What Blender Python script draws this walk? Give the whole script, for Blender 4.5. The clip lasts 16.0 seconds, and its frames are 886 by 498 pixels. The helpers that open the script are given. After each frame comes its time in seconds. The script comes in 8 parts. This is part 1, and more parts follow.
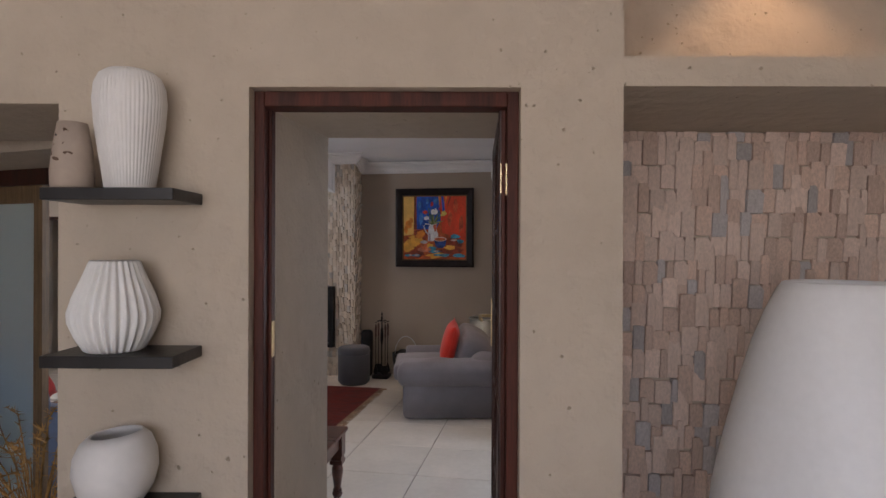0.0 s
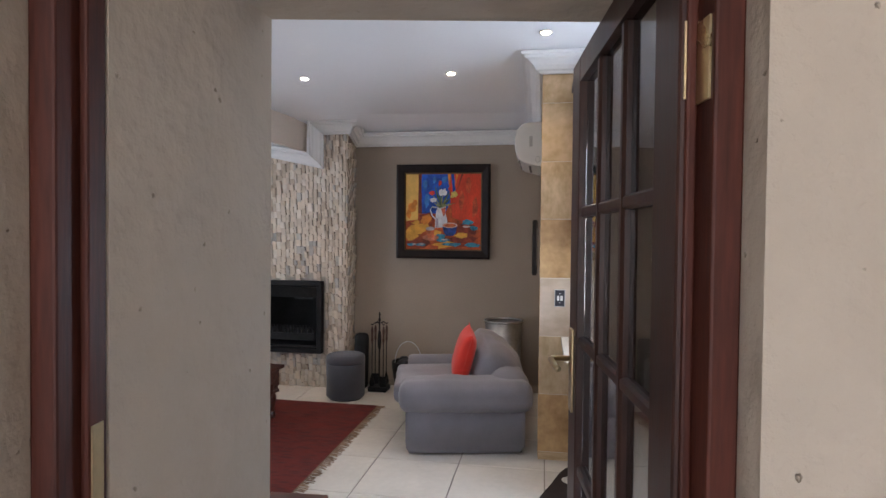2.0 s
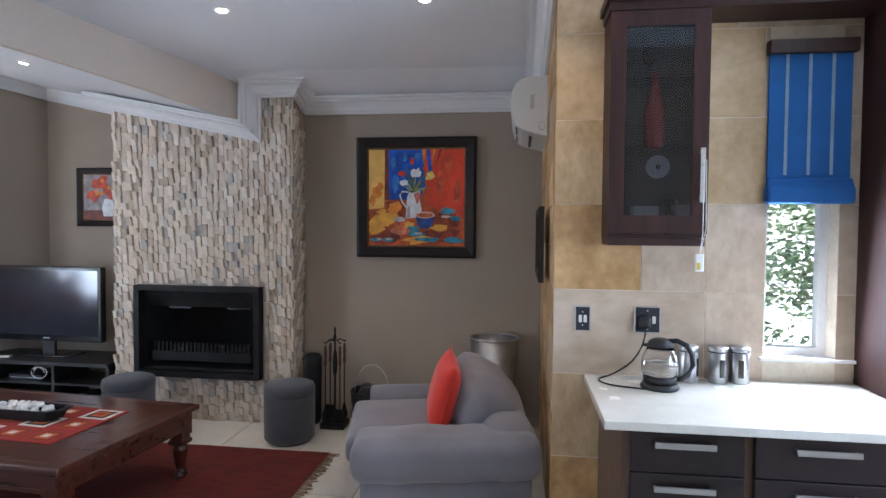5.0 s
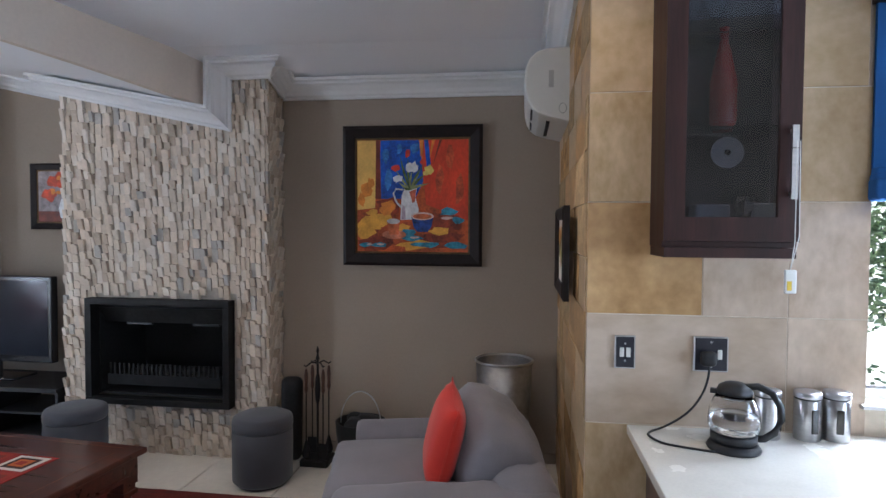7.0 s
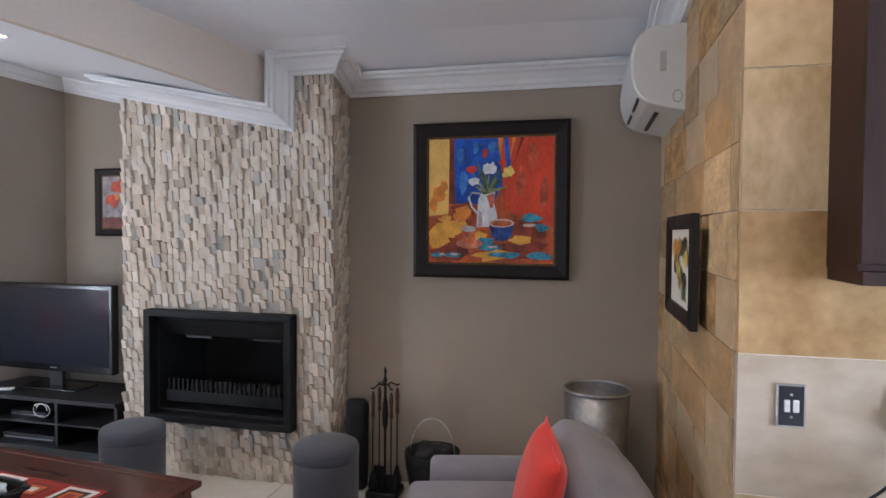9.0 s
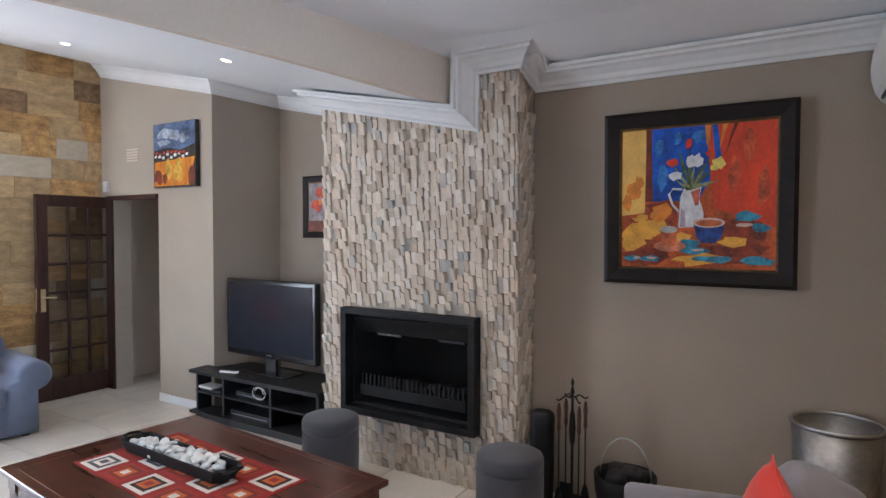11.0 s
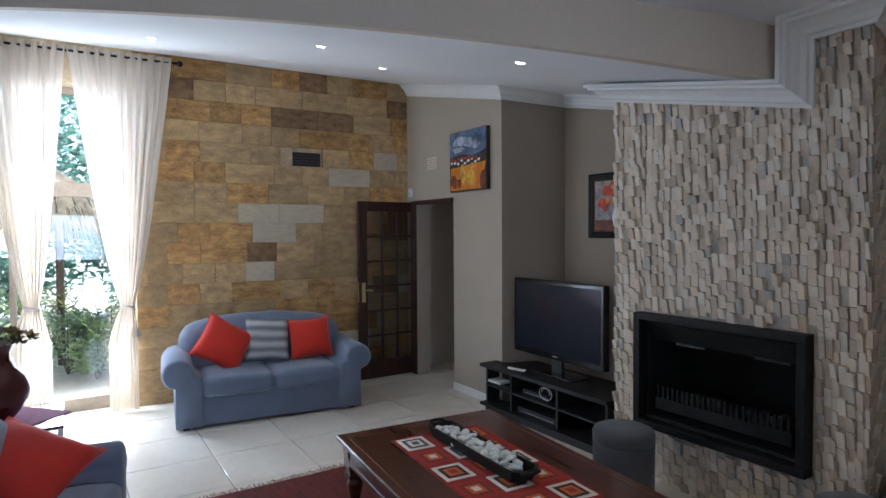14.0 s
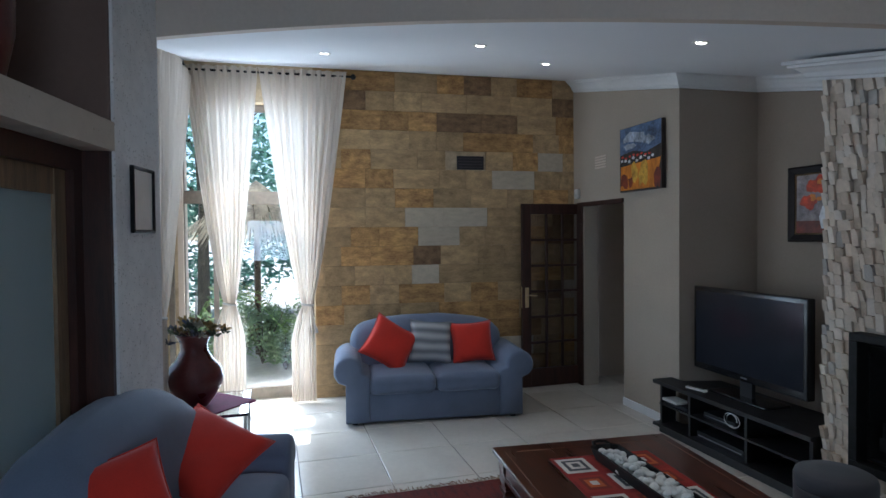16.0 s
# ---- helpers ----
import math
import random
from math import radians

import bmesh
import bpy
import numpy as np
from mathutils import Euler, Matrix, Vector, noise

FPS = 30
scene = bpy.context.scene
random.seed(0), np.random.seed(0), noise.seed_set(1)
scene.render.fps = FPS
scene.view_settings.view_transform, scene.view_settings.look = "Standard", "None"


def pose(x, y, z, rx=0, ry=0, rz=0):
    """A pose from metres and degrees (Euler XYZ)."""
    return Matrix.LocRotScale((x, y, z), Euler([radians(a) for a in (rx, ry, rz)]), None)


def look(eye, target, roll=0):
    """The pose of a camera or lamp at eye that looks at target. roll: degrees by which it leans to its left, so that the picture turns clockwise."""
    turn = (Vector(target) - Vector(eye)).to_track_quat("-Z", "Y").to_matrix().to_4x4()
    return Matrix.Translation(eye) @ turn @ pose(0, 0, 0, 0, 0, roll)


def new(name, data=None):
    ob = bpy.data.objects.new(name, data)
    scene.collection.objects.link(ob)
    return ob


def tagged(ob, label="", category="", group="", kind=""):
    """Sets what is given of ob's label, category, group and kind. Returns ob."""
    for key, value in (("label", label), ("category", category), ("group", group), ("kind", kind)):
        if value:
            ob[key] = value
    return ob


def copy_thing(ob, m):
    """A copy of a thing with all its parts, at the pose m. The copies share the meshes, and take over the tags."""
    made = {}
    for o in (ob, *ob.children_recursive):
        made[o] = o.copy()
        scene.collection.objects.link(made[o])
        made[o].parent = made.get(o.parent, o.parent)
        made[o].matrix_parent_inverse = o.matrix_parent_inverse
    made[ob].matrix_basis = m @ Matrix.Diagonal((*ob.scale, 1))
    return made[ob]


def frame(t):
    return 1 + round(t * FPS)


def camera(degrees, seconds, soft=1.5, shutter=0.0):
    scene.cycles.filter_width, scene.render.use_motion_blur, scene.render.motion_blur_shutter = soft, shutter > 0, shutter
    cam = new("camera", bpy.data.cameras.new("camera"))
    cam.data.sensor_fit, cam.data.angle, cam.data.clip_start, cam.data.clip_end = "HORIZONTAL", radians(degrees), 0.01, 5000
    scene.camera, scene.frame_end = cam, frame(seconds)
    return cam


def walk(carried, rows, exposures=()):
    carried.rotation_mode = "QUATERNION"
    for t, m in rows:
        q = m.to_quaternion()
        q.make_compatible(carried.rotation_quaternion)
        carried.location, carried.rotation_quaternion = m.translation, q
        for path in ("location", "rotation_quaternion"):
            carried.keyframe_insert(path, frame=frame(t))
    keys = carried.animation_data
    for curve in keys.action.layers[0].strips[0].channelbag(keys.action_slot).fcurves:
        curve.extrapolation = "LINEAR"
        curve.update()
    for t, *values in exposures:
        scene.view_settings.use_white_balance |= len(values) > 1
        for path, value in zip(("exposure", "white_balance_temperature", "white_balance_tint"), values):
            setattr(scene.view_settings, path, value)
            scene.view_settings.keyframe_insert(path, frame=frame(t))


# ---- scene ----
cam = camera(74.1, 16.0)
# seconds, x, y, z, then turns about x, y and z
ROWS = [
    (0.0, 0.979, 0.091, 1.608, 89.98, -0.22, 9.87),
    (0.5, 0.899, 0.352, 1.596, 89.93, 0.01, 10.20),
    (1.0, 0.786, 0.699, 1.609, 89.50, -0.04, 9.95),
    (1.5, 0.718, 1.026, 1.606, 89.24, -0.36, 10.07),
    (2.0, 0.655, 1.266, 1.615, 88.74, -0.58, 9.76),
    (2.5, 0.606, 1.580, 1.619, 88.28, -0.53, 9.38),
    (3.0, 0.560, 1.843, 1.615, 88.21, -0.44, 8.94),
    (3.5, 0.514, 2.113, 1.605, 88.25, -0.42, 8.74),
    (4.0, 0.507, 2.308, 1.600, 88.21, -0.48, 8.26),
    (6.5, 0.400, 3.056, 1.640, 87.91, -0.40, 7.40),
    (7.0, 0.389, 3.266, 1.636, 88.10, -0.37, 7.83),
    (7.5, 0.331, 3.409, 1.684, 87.65, -0.37, 7.98),
    (8.0, 0.271, 3.526, 1.670, 88.06, -0.43, 8.54),
    (10.5, 0.111, 3.796, 1.687, 88.14, -0.18, 26.45),
    (11.0, 0.103, 3.834, 1.681, 88.24, -0.12, 31.23),
    (11.5, 0.095, 3.834, 1.676, 88.31, -0.00, 36.44),
    (12.0, 0.070, 3.826, 1.672, 88.41, 0.02, 41.53),
    (12.5, 0.058, 3.828, 1.671, 88.44, 0.12, 46.02),
    (13.0, 0.043, 3.831, 1.675, 88.44, 0.23, 50.05),
    (13.5, -0.006, 3.834, 1.674, 88.46, 0.21, 53.72),
    (14.0, -0.099, 3.855, 1.679, 88.32, 0.36, 57.26),
    (14.5, -0.179, 3.854, 1.678, 88.35, 0.35, 60.70),
    (15.0, -0.235, 3.894, 1.698, 88.32, 0.48, 64.72),
    (15.5, -0.241, 3.961, 1.699, 88.50, 0.57, 69.33),
    (16.0, -0.235, 3.993, 1.687, 88.69, 0.51, 73.72),
]
EXPOSURES = [(0.0, 1.38, 6450, 20), (1.5, 1.75, 6300, 18), (2.5, 2.3, 5750, 13), (3.5, 2.38, 5600, 12), (6.5, 1.75, 5600, 12), (8.0, 2.12, 5700, 14),
             (10.5, 2.3, 5800, 13), (12.0, 2.05, 5750, 12), (13.0, 1.65, 5650, 10), (14.0, 1.25, 5550, 9), (15.0, 1.0, 5380, 7), (16.0, 0.68, 5280, 6)]
walk(cam, [(t, pose(x, y, z, rx, ry, rz)) for t, x, y, z, rx, ry, rz in ROWS], EXPOSURES)

# ---- light ----
world = bpy.data.worlds.new("sky")
scene.world = world
world.use_nodes = True
wn = world.node_tree.nodes
sky = wn.new("ShaderNodeTexSky")
sky.sky_type, sky.sun_disc = "NISHITA", False
sky.sun_elevation, sky.sun_rotation = radians(61), radians(260)
wn["Background"].inputs["Strength"].default_value = 0.14
world.node_tree.links.new(sky.outputs[0], wn["Background"].inputs["Color"])

sun_data = bpy.data.lights.new("sun", "SUN")
sun_data.energy, sun_data.angle, sun_data.color = 5.0, radians(0.6), (1.0, 0.95, 0.87)
sun = new("sun", sun_data)
sun.matrix_world = look((-17.0, 2.2, 20), (-6.0, 4.2, 0))


def window_light(name, at, toward, w, h, watts, color=(0.86, 0.93, 1.0)):
    """Sky light that comes in through an opening, seen or added."""
    d = bpy.data.lights.new(name, "AREA")
    d.shape, d.size, d.size_y, d.energy, d.color = "RECTANGLE", w, h, watts, color
    o = new(name, d)
    o.matrix_world = look(at, toward)
    return o


window_light("west_window_light", (-6.53, 3.93, 1.62), (0, 3.93, 1.62), 0.85, 2.7, 48, (0.80, 0.90, 1.0))
window_light("south_window_light", (-5.6, 3.12, 1.7), (-5.3, 6, 1.2), 1.7, 2.6, 4, (0.80, 0.90, 1.0))
window_light("kitchen_window_light", (1.78, 5.55, 1.38), (1.0, 3.0, 1.0), 0.28, 0.66, 5, (0.85, 0.93, 1.0))
# fill lamp at a made-up east window, to brighten lounge ceiling and bulkhead
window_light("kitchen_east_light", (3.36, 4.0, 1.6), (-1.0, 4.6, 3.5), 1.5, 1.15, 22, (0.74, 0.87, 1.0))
# no window is seen behind the camera; added to light the first room
window_light("first_room_window_light", (0.6, -2.4, 1.7), (0.6, 2, 1.4), 3.2, 1.9, 13.5, (1.0, 0.96, 0.9))

# ---- materials ----
MATS = {}


def mat(name, color, rough=0.6, metal=0.0, var=0.12, scale=6.0, grain=40.0, bump=0.15, dist=0.01, tint=None, stretch=None, rnd=0.0, sheen=0.0, coat=0.0, spec=None):
    """A surface with broad and fine variation of colour and fine relief; rnd: variation from piece to piece."""
    if name in MATS:
        return MATS[name]
    m = bpy.data.materials.new(name)
    m.use_nodes = True
    n, l = m.node_tree.nodes, m.node_tree.links
    b = n["Principled BSDF"]
    b.inputs["Metallic"].default_value = metal
    if spec is not None:
        b.inputs["Specular IOR Level"].default_value = spec
    if sheen:
        b.inputs["Sheen Weight"].default_value = sheen
    if coat:
        b.inputs["Coat Weight"].default_value = coat
        b.inputs["Coat Roughness"].default_value = 0.15
    tc = n.new("ShaderNodeTexCoord")
    vec = tc.outputs["Object"]
    if stretch:
        mp = n.new("ShaderNodeMapping")
        mp.inputs["Scale"].default_value = stretch
        l.new(vec, mp.inputs["Vector"])
        vec = mp.outputs[0]
    if rnd:
        oi = n.new("ShaderNodeObjectInfo")
        geo = n.new("ShaderNodeNewGeometry")
        mx = n.new("ShaderNodeMath")
        mx.operation = "ADD"
        l.new(oi.outputs["Random"], mx.inputs[0])
        l.new(geo.outputs["Random Per Island"], mx.inputs[1])
        fr = n.new("ShaderNodeMath")
        fr.operation = "FRACT"
        l.new(mx.outputs[0], fr.inputs[0])
        off = n.new("ShaderNodeVectorMath")
        off.operation = "ADD"
        l.new(vec, off.inputs[0])
        sc = n.new("ShaderNodeVectorMath")
        sc.operation = "SCALE"
        sc.inputs[0].default_value = (37, 17, 29)
        l.new(fr.outputs[0], sc.inputs["Scale"])
        l.new(sc.outputs[0], off.inputs[1])
        vec = off.outputs[0]
    na = n.new("ShaderNodeTexNoise")
    na.inputs["Scale"].default_value, na.inputs["Detail"].default_value = scale, 4
    nb = n.new("ShaderNodeTexNoise")
    nb.inputs["Scale"].default_value, nb.inputs["Detail"].default_value = grain, 6
    l.new(vec, na.inputs["Vector"])
    l.new(vec, nb.inputs["Vector"])
    ramp = n.new("ShaderNodeValToRGB")
    c0 = tuple(max(0.0, c * (1 - 2.2 * var)) for c in color)
    c1 = tuple(min(1.0, c * (1 + 1.6 * var)) for c in color)
    if tint:
        c0 = tint
    ramp.color_ramp.elements[0].position, ramp.color_ramp.elements[1].position = 0.3, 0.72
    ramp.color_ramp.elements[0].color, ramp.color_ramp.elements[1].color = (*c0, 1), (*c1, 1)
    mix = n.new("ShaderNodeMath")
    mix.operation = "MULTIPLY_ADD"
    mix.inputs[1].default_value = 0.35
    l.new(nb.outputs["Fac"], mix.inputs[0])
    half = n.new("ShaderNodeMath")
    half.operation = "MULTIPLY"
    half.inputs[1].default_value = 0.65
    l.new(na.outputs["Fac"], half.inputs[0])
    l.new(half.outputs[0], mix.inputs[2])
    l.new(mix.outputs[0], ramp.inputs[0])
    out = ramp.outputs["Color"]
    if rnd:
        hsv = n.new("ShaderNodeHueSaturation")
        mr = n.new("ShaderNodeMapRange")
        mr.inputs["To Min"].default_value, mr.inputs["To Max"].default_value = 1 - rnd, 1 + rnd
        l.new(fr.outputs[0], mr.inputs["Value"])
        l.new(mr.outputs[0], hsv.inputs["Value"])
        l.new(out, hsv.inputs["Color"])
        out = hsv.outputs["Color"]
    l.new(out, b.inputs["Base Color"])
    rr = n.new("ShaderNodeMapRange")
    rr.inputs["To Min"].default_value, rr.inputs["To Max"].default_value = max(0.02, rough - 0.1), min(1.0, rough + 0.1)
    l.new(na.outputs["Fac"], rr.inputs["Value"])
    l.new(rr.outputs[0], b.inputs["Roughness"])
    if bump:
        bp = n.new("ShaderNodeBump")
        bp.inputs["Strength"].default_value, bp.inputs["Distance"].default_value = bump, dist
        l.new(nb.outputs["Fac"], bp.inputs["Height"])
        l.new(bp.outputs[0], b.inputs["Normal"])
    MATS[name] = m
    return m


def glass_mat(name, rough=0.0, color=(1, 1, 1), ior=1.45):
    m = bpy.data.materials.new(name)
    m.use_nodes = True
    b = m.node_tree.nodes["Principled BSDF"]
    b.inputs["Base Color"].default_value = (*color, 1)
    b.inputs["Transmission Weight"].default_value = 1.0
    b.inputs["Roughness"].default_value = rough
    b.inputs["IOR"].default_value = ior
    return m


def glow_mat(name, color, strength):
    m = bpy.data.materials.new(name)
    m.use_nodes = True
    b = m.node_tree.nodes["Principled BSDF"]
    b.inputs["Base Color"].default_value = (*color, 1)
    b.inputs["Emission Color"].default_value = (*color, 1)
    b.inputs["Emission Strength"].default_value = strength
    return m


M_TAUPE = mat("taupe_wall_paint", (0.345, 0.283, 0.226), 0.8, var=0.05, scale=1.5, grain=60, bump=0.12, dist=0.004)
M_CREAM = mat("cream_wall_paint", (0.66, 0.565, 0.475), 0.8, var=0.04, scale=1.2, grain=50, bump=0.15, dist=0.004)
M_PLASTER = mat("rough_beige_plaster", (0.53, 0.45, 0.36), 0.85, var=0.05, scale=1.6, grain=11, bump=0.6, dist=0.035)


def pit(m, scale, cut, depth, dark):
    """Scattered small pits in a plaster surface."""
    n, l = m.node_tree.nodes, m.node_tree.links
    b = n["Principled BSDF"]
    tc, vo, no = n.new("ShaderNodeTexCoord"), n.new("ShaderNodeTexVoronoi"), n.new("ShaderNodeTexNoise")
    vo.inputs["Scale"].default_value, no.inputs["Scale"].default_value = scale, scale * 0.9
    no.inputs["Detail"].default_value, no.inputs["Roughness"].default_value = 4, 0.65
    vo.inputs["Randomness"].default_value = 1.0
    l.new(tc.outputs["Object"], vo.inputs["Vector"])
    l.new(tc.outputs["Object"], no.inputs["Vector"])
    ad = n.new("ShaderNodeMath")
    ad.operation = "MULTIPLY_ADD"
    ad.inputs[1].default_value = 0.9
    l.new(no.outputs["Fac"], ad.inputs[0])
    l.new(vo.outputs["Distance"], ad.inputs[2])
    rp = n.new("ShaderNodeValToRGB")
    rp.color_ramp.elements[0].position, rp.color_ramp.elements[1].position = cut, cut + 0.07
    l.new(ad.outputs[0], rp.inputs[0])
    bp = n.new("ShaderNodeBump")
    bp.inputs["Strength"].default_value, bp.inputs["Distance"].default_value = 0.9, depth
    l.new(rp.outputs[0], bp.inputs["Height"])
    l.new(b.inputs["Normal"].links[0].from_socket, bp.inputs["Normal"])
    l.new(bp.outputs[0], b.inputs["Normal"])
    mx = n.new("ShaderNodeMix")
    mx.data_type = "RGBA"
    mx.inputs[6].default_value = (*dark, 1)
    l.new(rp.outputs[0], mx.inputs[0])
    l.new(b.inputs["Base Color"].links[0].from_socket, mx.inputs[7])
    l.new(mx.outputs[2], b.inputs["Base Color"])


pit(M_PLASTER, 24.0, 0.43, 0.006, (0.38, 0.315, 0.24))
M_PITTED = mat("pitted_pale_plaster", (0.80, 0.78, 0.76), 0.85, var=0.08, scale=3, grain=18, bump=0.35, dist=0.015)
pit(M_PITTED, 62.0, 0.58, 0.008, (0.44, 0.41, 0.39))
M_CEIL = mat("white_ceiling_paint", (0.87, 0.88, 0.90), 0.85, var=0.02, scale=1.0, grain=80, bump=0.05, dist=0.002)
M_CORNICE = mat("white_cornice_plaster", (0.80, 0.80, 0.80), 0.6, var=0.03, scale=3, bump=0.05, dist=0.002)
M_TILE = mat("glazed_cream_floor_tile", (0.72, 0.675, 0.60), 0.16, var=0.05, scale=2.5, grain=25, bump=0.02, dist=0.002, rnd=0.03)
M_GROUT = mat("grey_floor_grout", (0.28, 0.25, 0.21), 0.9, var=0.12)
M_DARKWOOD = mat("dark_mahogany", (0.046, 0.014, 0.008), 0.45, var=0.35, scale=3, grain=24, bump=0.08, dist=0.003, stretch=(8, 8, 0.7), coat=0.08)
M_WOOD_T = mat("polished_mahogany_table", (0.075, 0.018, 0.009), 0.3, var=0.35, scale=2.5, grain=20, bump=0.06, dist=0.003, stretch=(0.8, 9, 9), coat=0.4)
M_BLACK = mat("matt_black_board", (0.012, 0.011, 0.012), 0.5, var=0.2, bump=0.05)
M_IRON = mat("black_cast_iron", (0.018, 0.017, 0.017), 0.55, metal=0.6, var=0.3, scale=9, bump=0.25, dist=0.004)
M_STEEL = mat("brushed_steel", (0.55, 0.55, 0.56), 0.32, metal=1.0, var=0.08, scale=5, stretch=(1, 1, 14), bump=0.05, dist=0.002)
M_BRASS = mat("polished_brass", (0.70, 0.56, 0.33), 0.3, metal=1.0, var=0.12, scale=9)
M_GREYSOFA = mat("grey_sofa_cloth", (0.21, 0.195, 0.215), 0.92, var=0.1, scale=4, grain=220, bump=0.35, dist=0.003, sheen=0.25)
M_BLUESOFA = mat("slate_blue_sofa_cloth", (0.15, 0.18, 0.26), 0.9, var=0.1, scale=4, grain=220, bump=0.35, dist=0.003, sheen=0.25)
M_RED = mat("red_cushion_cloth", (0.62, 0.028, 0.012), 0.85, var=0.1, scale=5, grain=240, bump=0.3, dist=0.002, sheen=0.2)
M_OTTO = mat("charcoal_ottoman_cloth", (0.07, 0.07, 0.08), 0.9, var=0.1, scale=5, grain=240, bump=0.3, dist=0.002, sheen=0.2)
M_RUG = mat("dark_red_rug_pile", (0.10, 0.010, 0.006), 0.95, var=0.3, scale=7, grain=160, bump=0.6, dist=0.006)
M_WHITECER = mat("matt_white_ceramic", (0.78, 0.77, 0.75), 0.6, var=0.03, scale=6, bump=0.08, dist=0.002)
M_QUARTZ = mat("cream_stone_worktop", (0.72, 0.68, 0.60), 0.25, var=0.05, scale=5, grain=90, bump=0.02)
M_PLASTIC = mat("white_plastic", (0.72, 0.71, 0.67), 0.4, var=0.02, bump=0.02)
GLASS = glass_mat("clear_glass")
FROST = glass_mat("frosted_glass", 0.45, (0.72, 0.86, 0.90))
FROST.node_tree.nodes["Principled BSDF"].inputs["Transmission Weight"].default_value = 0.8
# door panes: the dimness of the view behind is put into the tint
PANE = glass_mat("darkened_pane_glass", 0.0, (0.66, 0.66, 0.68))

# ---- building helpers ----


def bx(bm, x0, x1, y0, y1, z0, z1, m=None):
    """A box into bm."""
    v = [bm.verts.new(p) for p in ((x0, y0, z0), (x1, y0, z0), (x1, y1, z0), (x0, y1, z0), (x0, y0, z1), (x1, y0, z1), (x1, y1, z1), (x0, y1, z1))]
    if m is not None:
        for q in v:
            q.co = m @ q.co
    for f in ((3, 2, 1, 0), (4, 5, 6, 7), (0, 1, 5, 4), (1, 2, 6, 5), (2, 3, 7, 6), (3, 0, 4, 7)):
        bm.faces.new([v[i] for i in f])
    return v


def prism(bm, outline, z0, z1):
    """An upright prism over a plan outline, counterclockwise; z1 may be a function of x and y."""
    top = z1 if callable(z1) else (lambda x, y: z1)
    a = [bm.verts.new((x, y, z0)) for x, y in outline]
    b = [bm.verts.new((x, y, top(x, y))) for x, y in outline]
    k = len(a)
    bm.faces.new(a[::-1])
    bm.faces.new(b)
    for i in range(k):
        bm.faces.new((a[i], a[(i + 1) % k], b[(i + 1) % k], b[i]))


def lathe(bm, profile, seg=32, m=None, flute=0, depth=0.0, power=1.0):
    """A turned body from (radius, height) pairs, with optional upright flutes."""
    rings = []
    for r, z in profile:
        ring = []
        for i in range(seg):
            a = 2 * math.pi * i / seg
            rr = r * (1 - depth * (0.5 + 0.5 * math.cos(flute * a)) ** power) if flute else r
            p = Vector((rr * math.cos(a), rr * math.sin(a), z))
            ring.append(bm.verts.new(m @ p if m is not None else p))
        rings.append(ring)
    for a, b in zip(rings, rings[1:]):
        for i in range(seg):
            bm.faces.new((a[i], a[(i + 1) % seg], b[(i + 1) % seg], b[i]))
    bm.faces.new(rings[0][::-1])
    bm.faces.new(rings[-1])


def tube(bm, pts, r, seg=8, taper=None):
    """A round bar along pts."""
    pts = [Vector(p) for p in pts]
    rings = []
    for i, p in enumerate(pts):
        d = (pts[min(i + 1, len(pts) - 1)] - pts[max(i - 1, 0)]).normalized()
        a = d.orthogonal().normalized() if abs(d.z) > 0.9 else d.cross(Vector((0, 0, 1))).normalized()
        b = d.cross(a)
        rr = r if taper is None else r + (taper - r) * i / (len(pts) - 1)
        rings.append([bm.verts.new(p + rr * (a * math.cos(2 * math.pi * k / seg) + b * math.sin(2 * math.pi * k / seg))) for k in range(seg)])
    for a, b in zip(rings, rings[1:]):
        for k in range(seg):
            bm.faces.new((a[k], a[(k + 1) % seg], b[(k + 1) % seg], b[k]))
    bm.faces.new(rings[0][::-1])
    bm.faces.new(rings[-1])


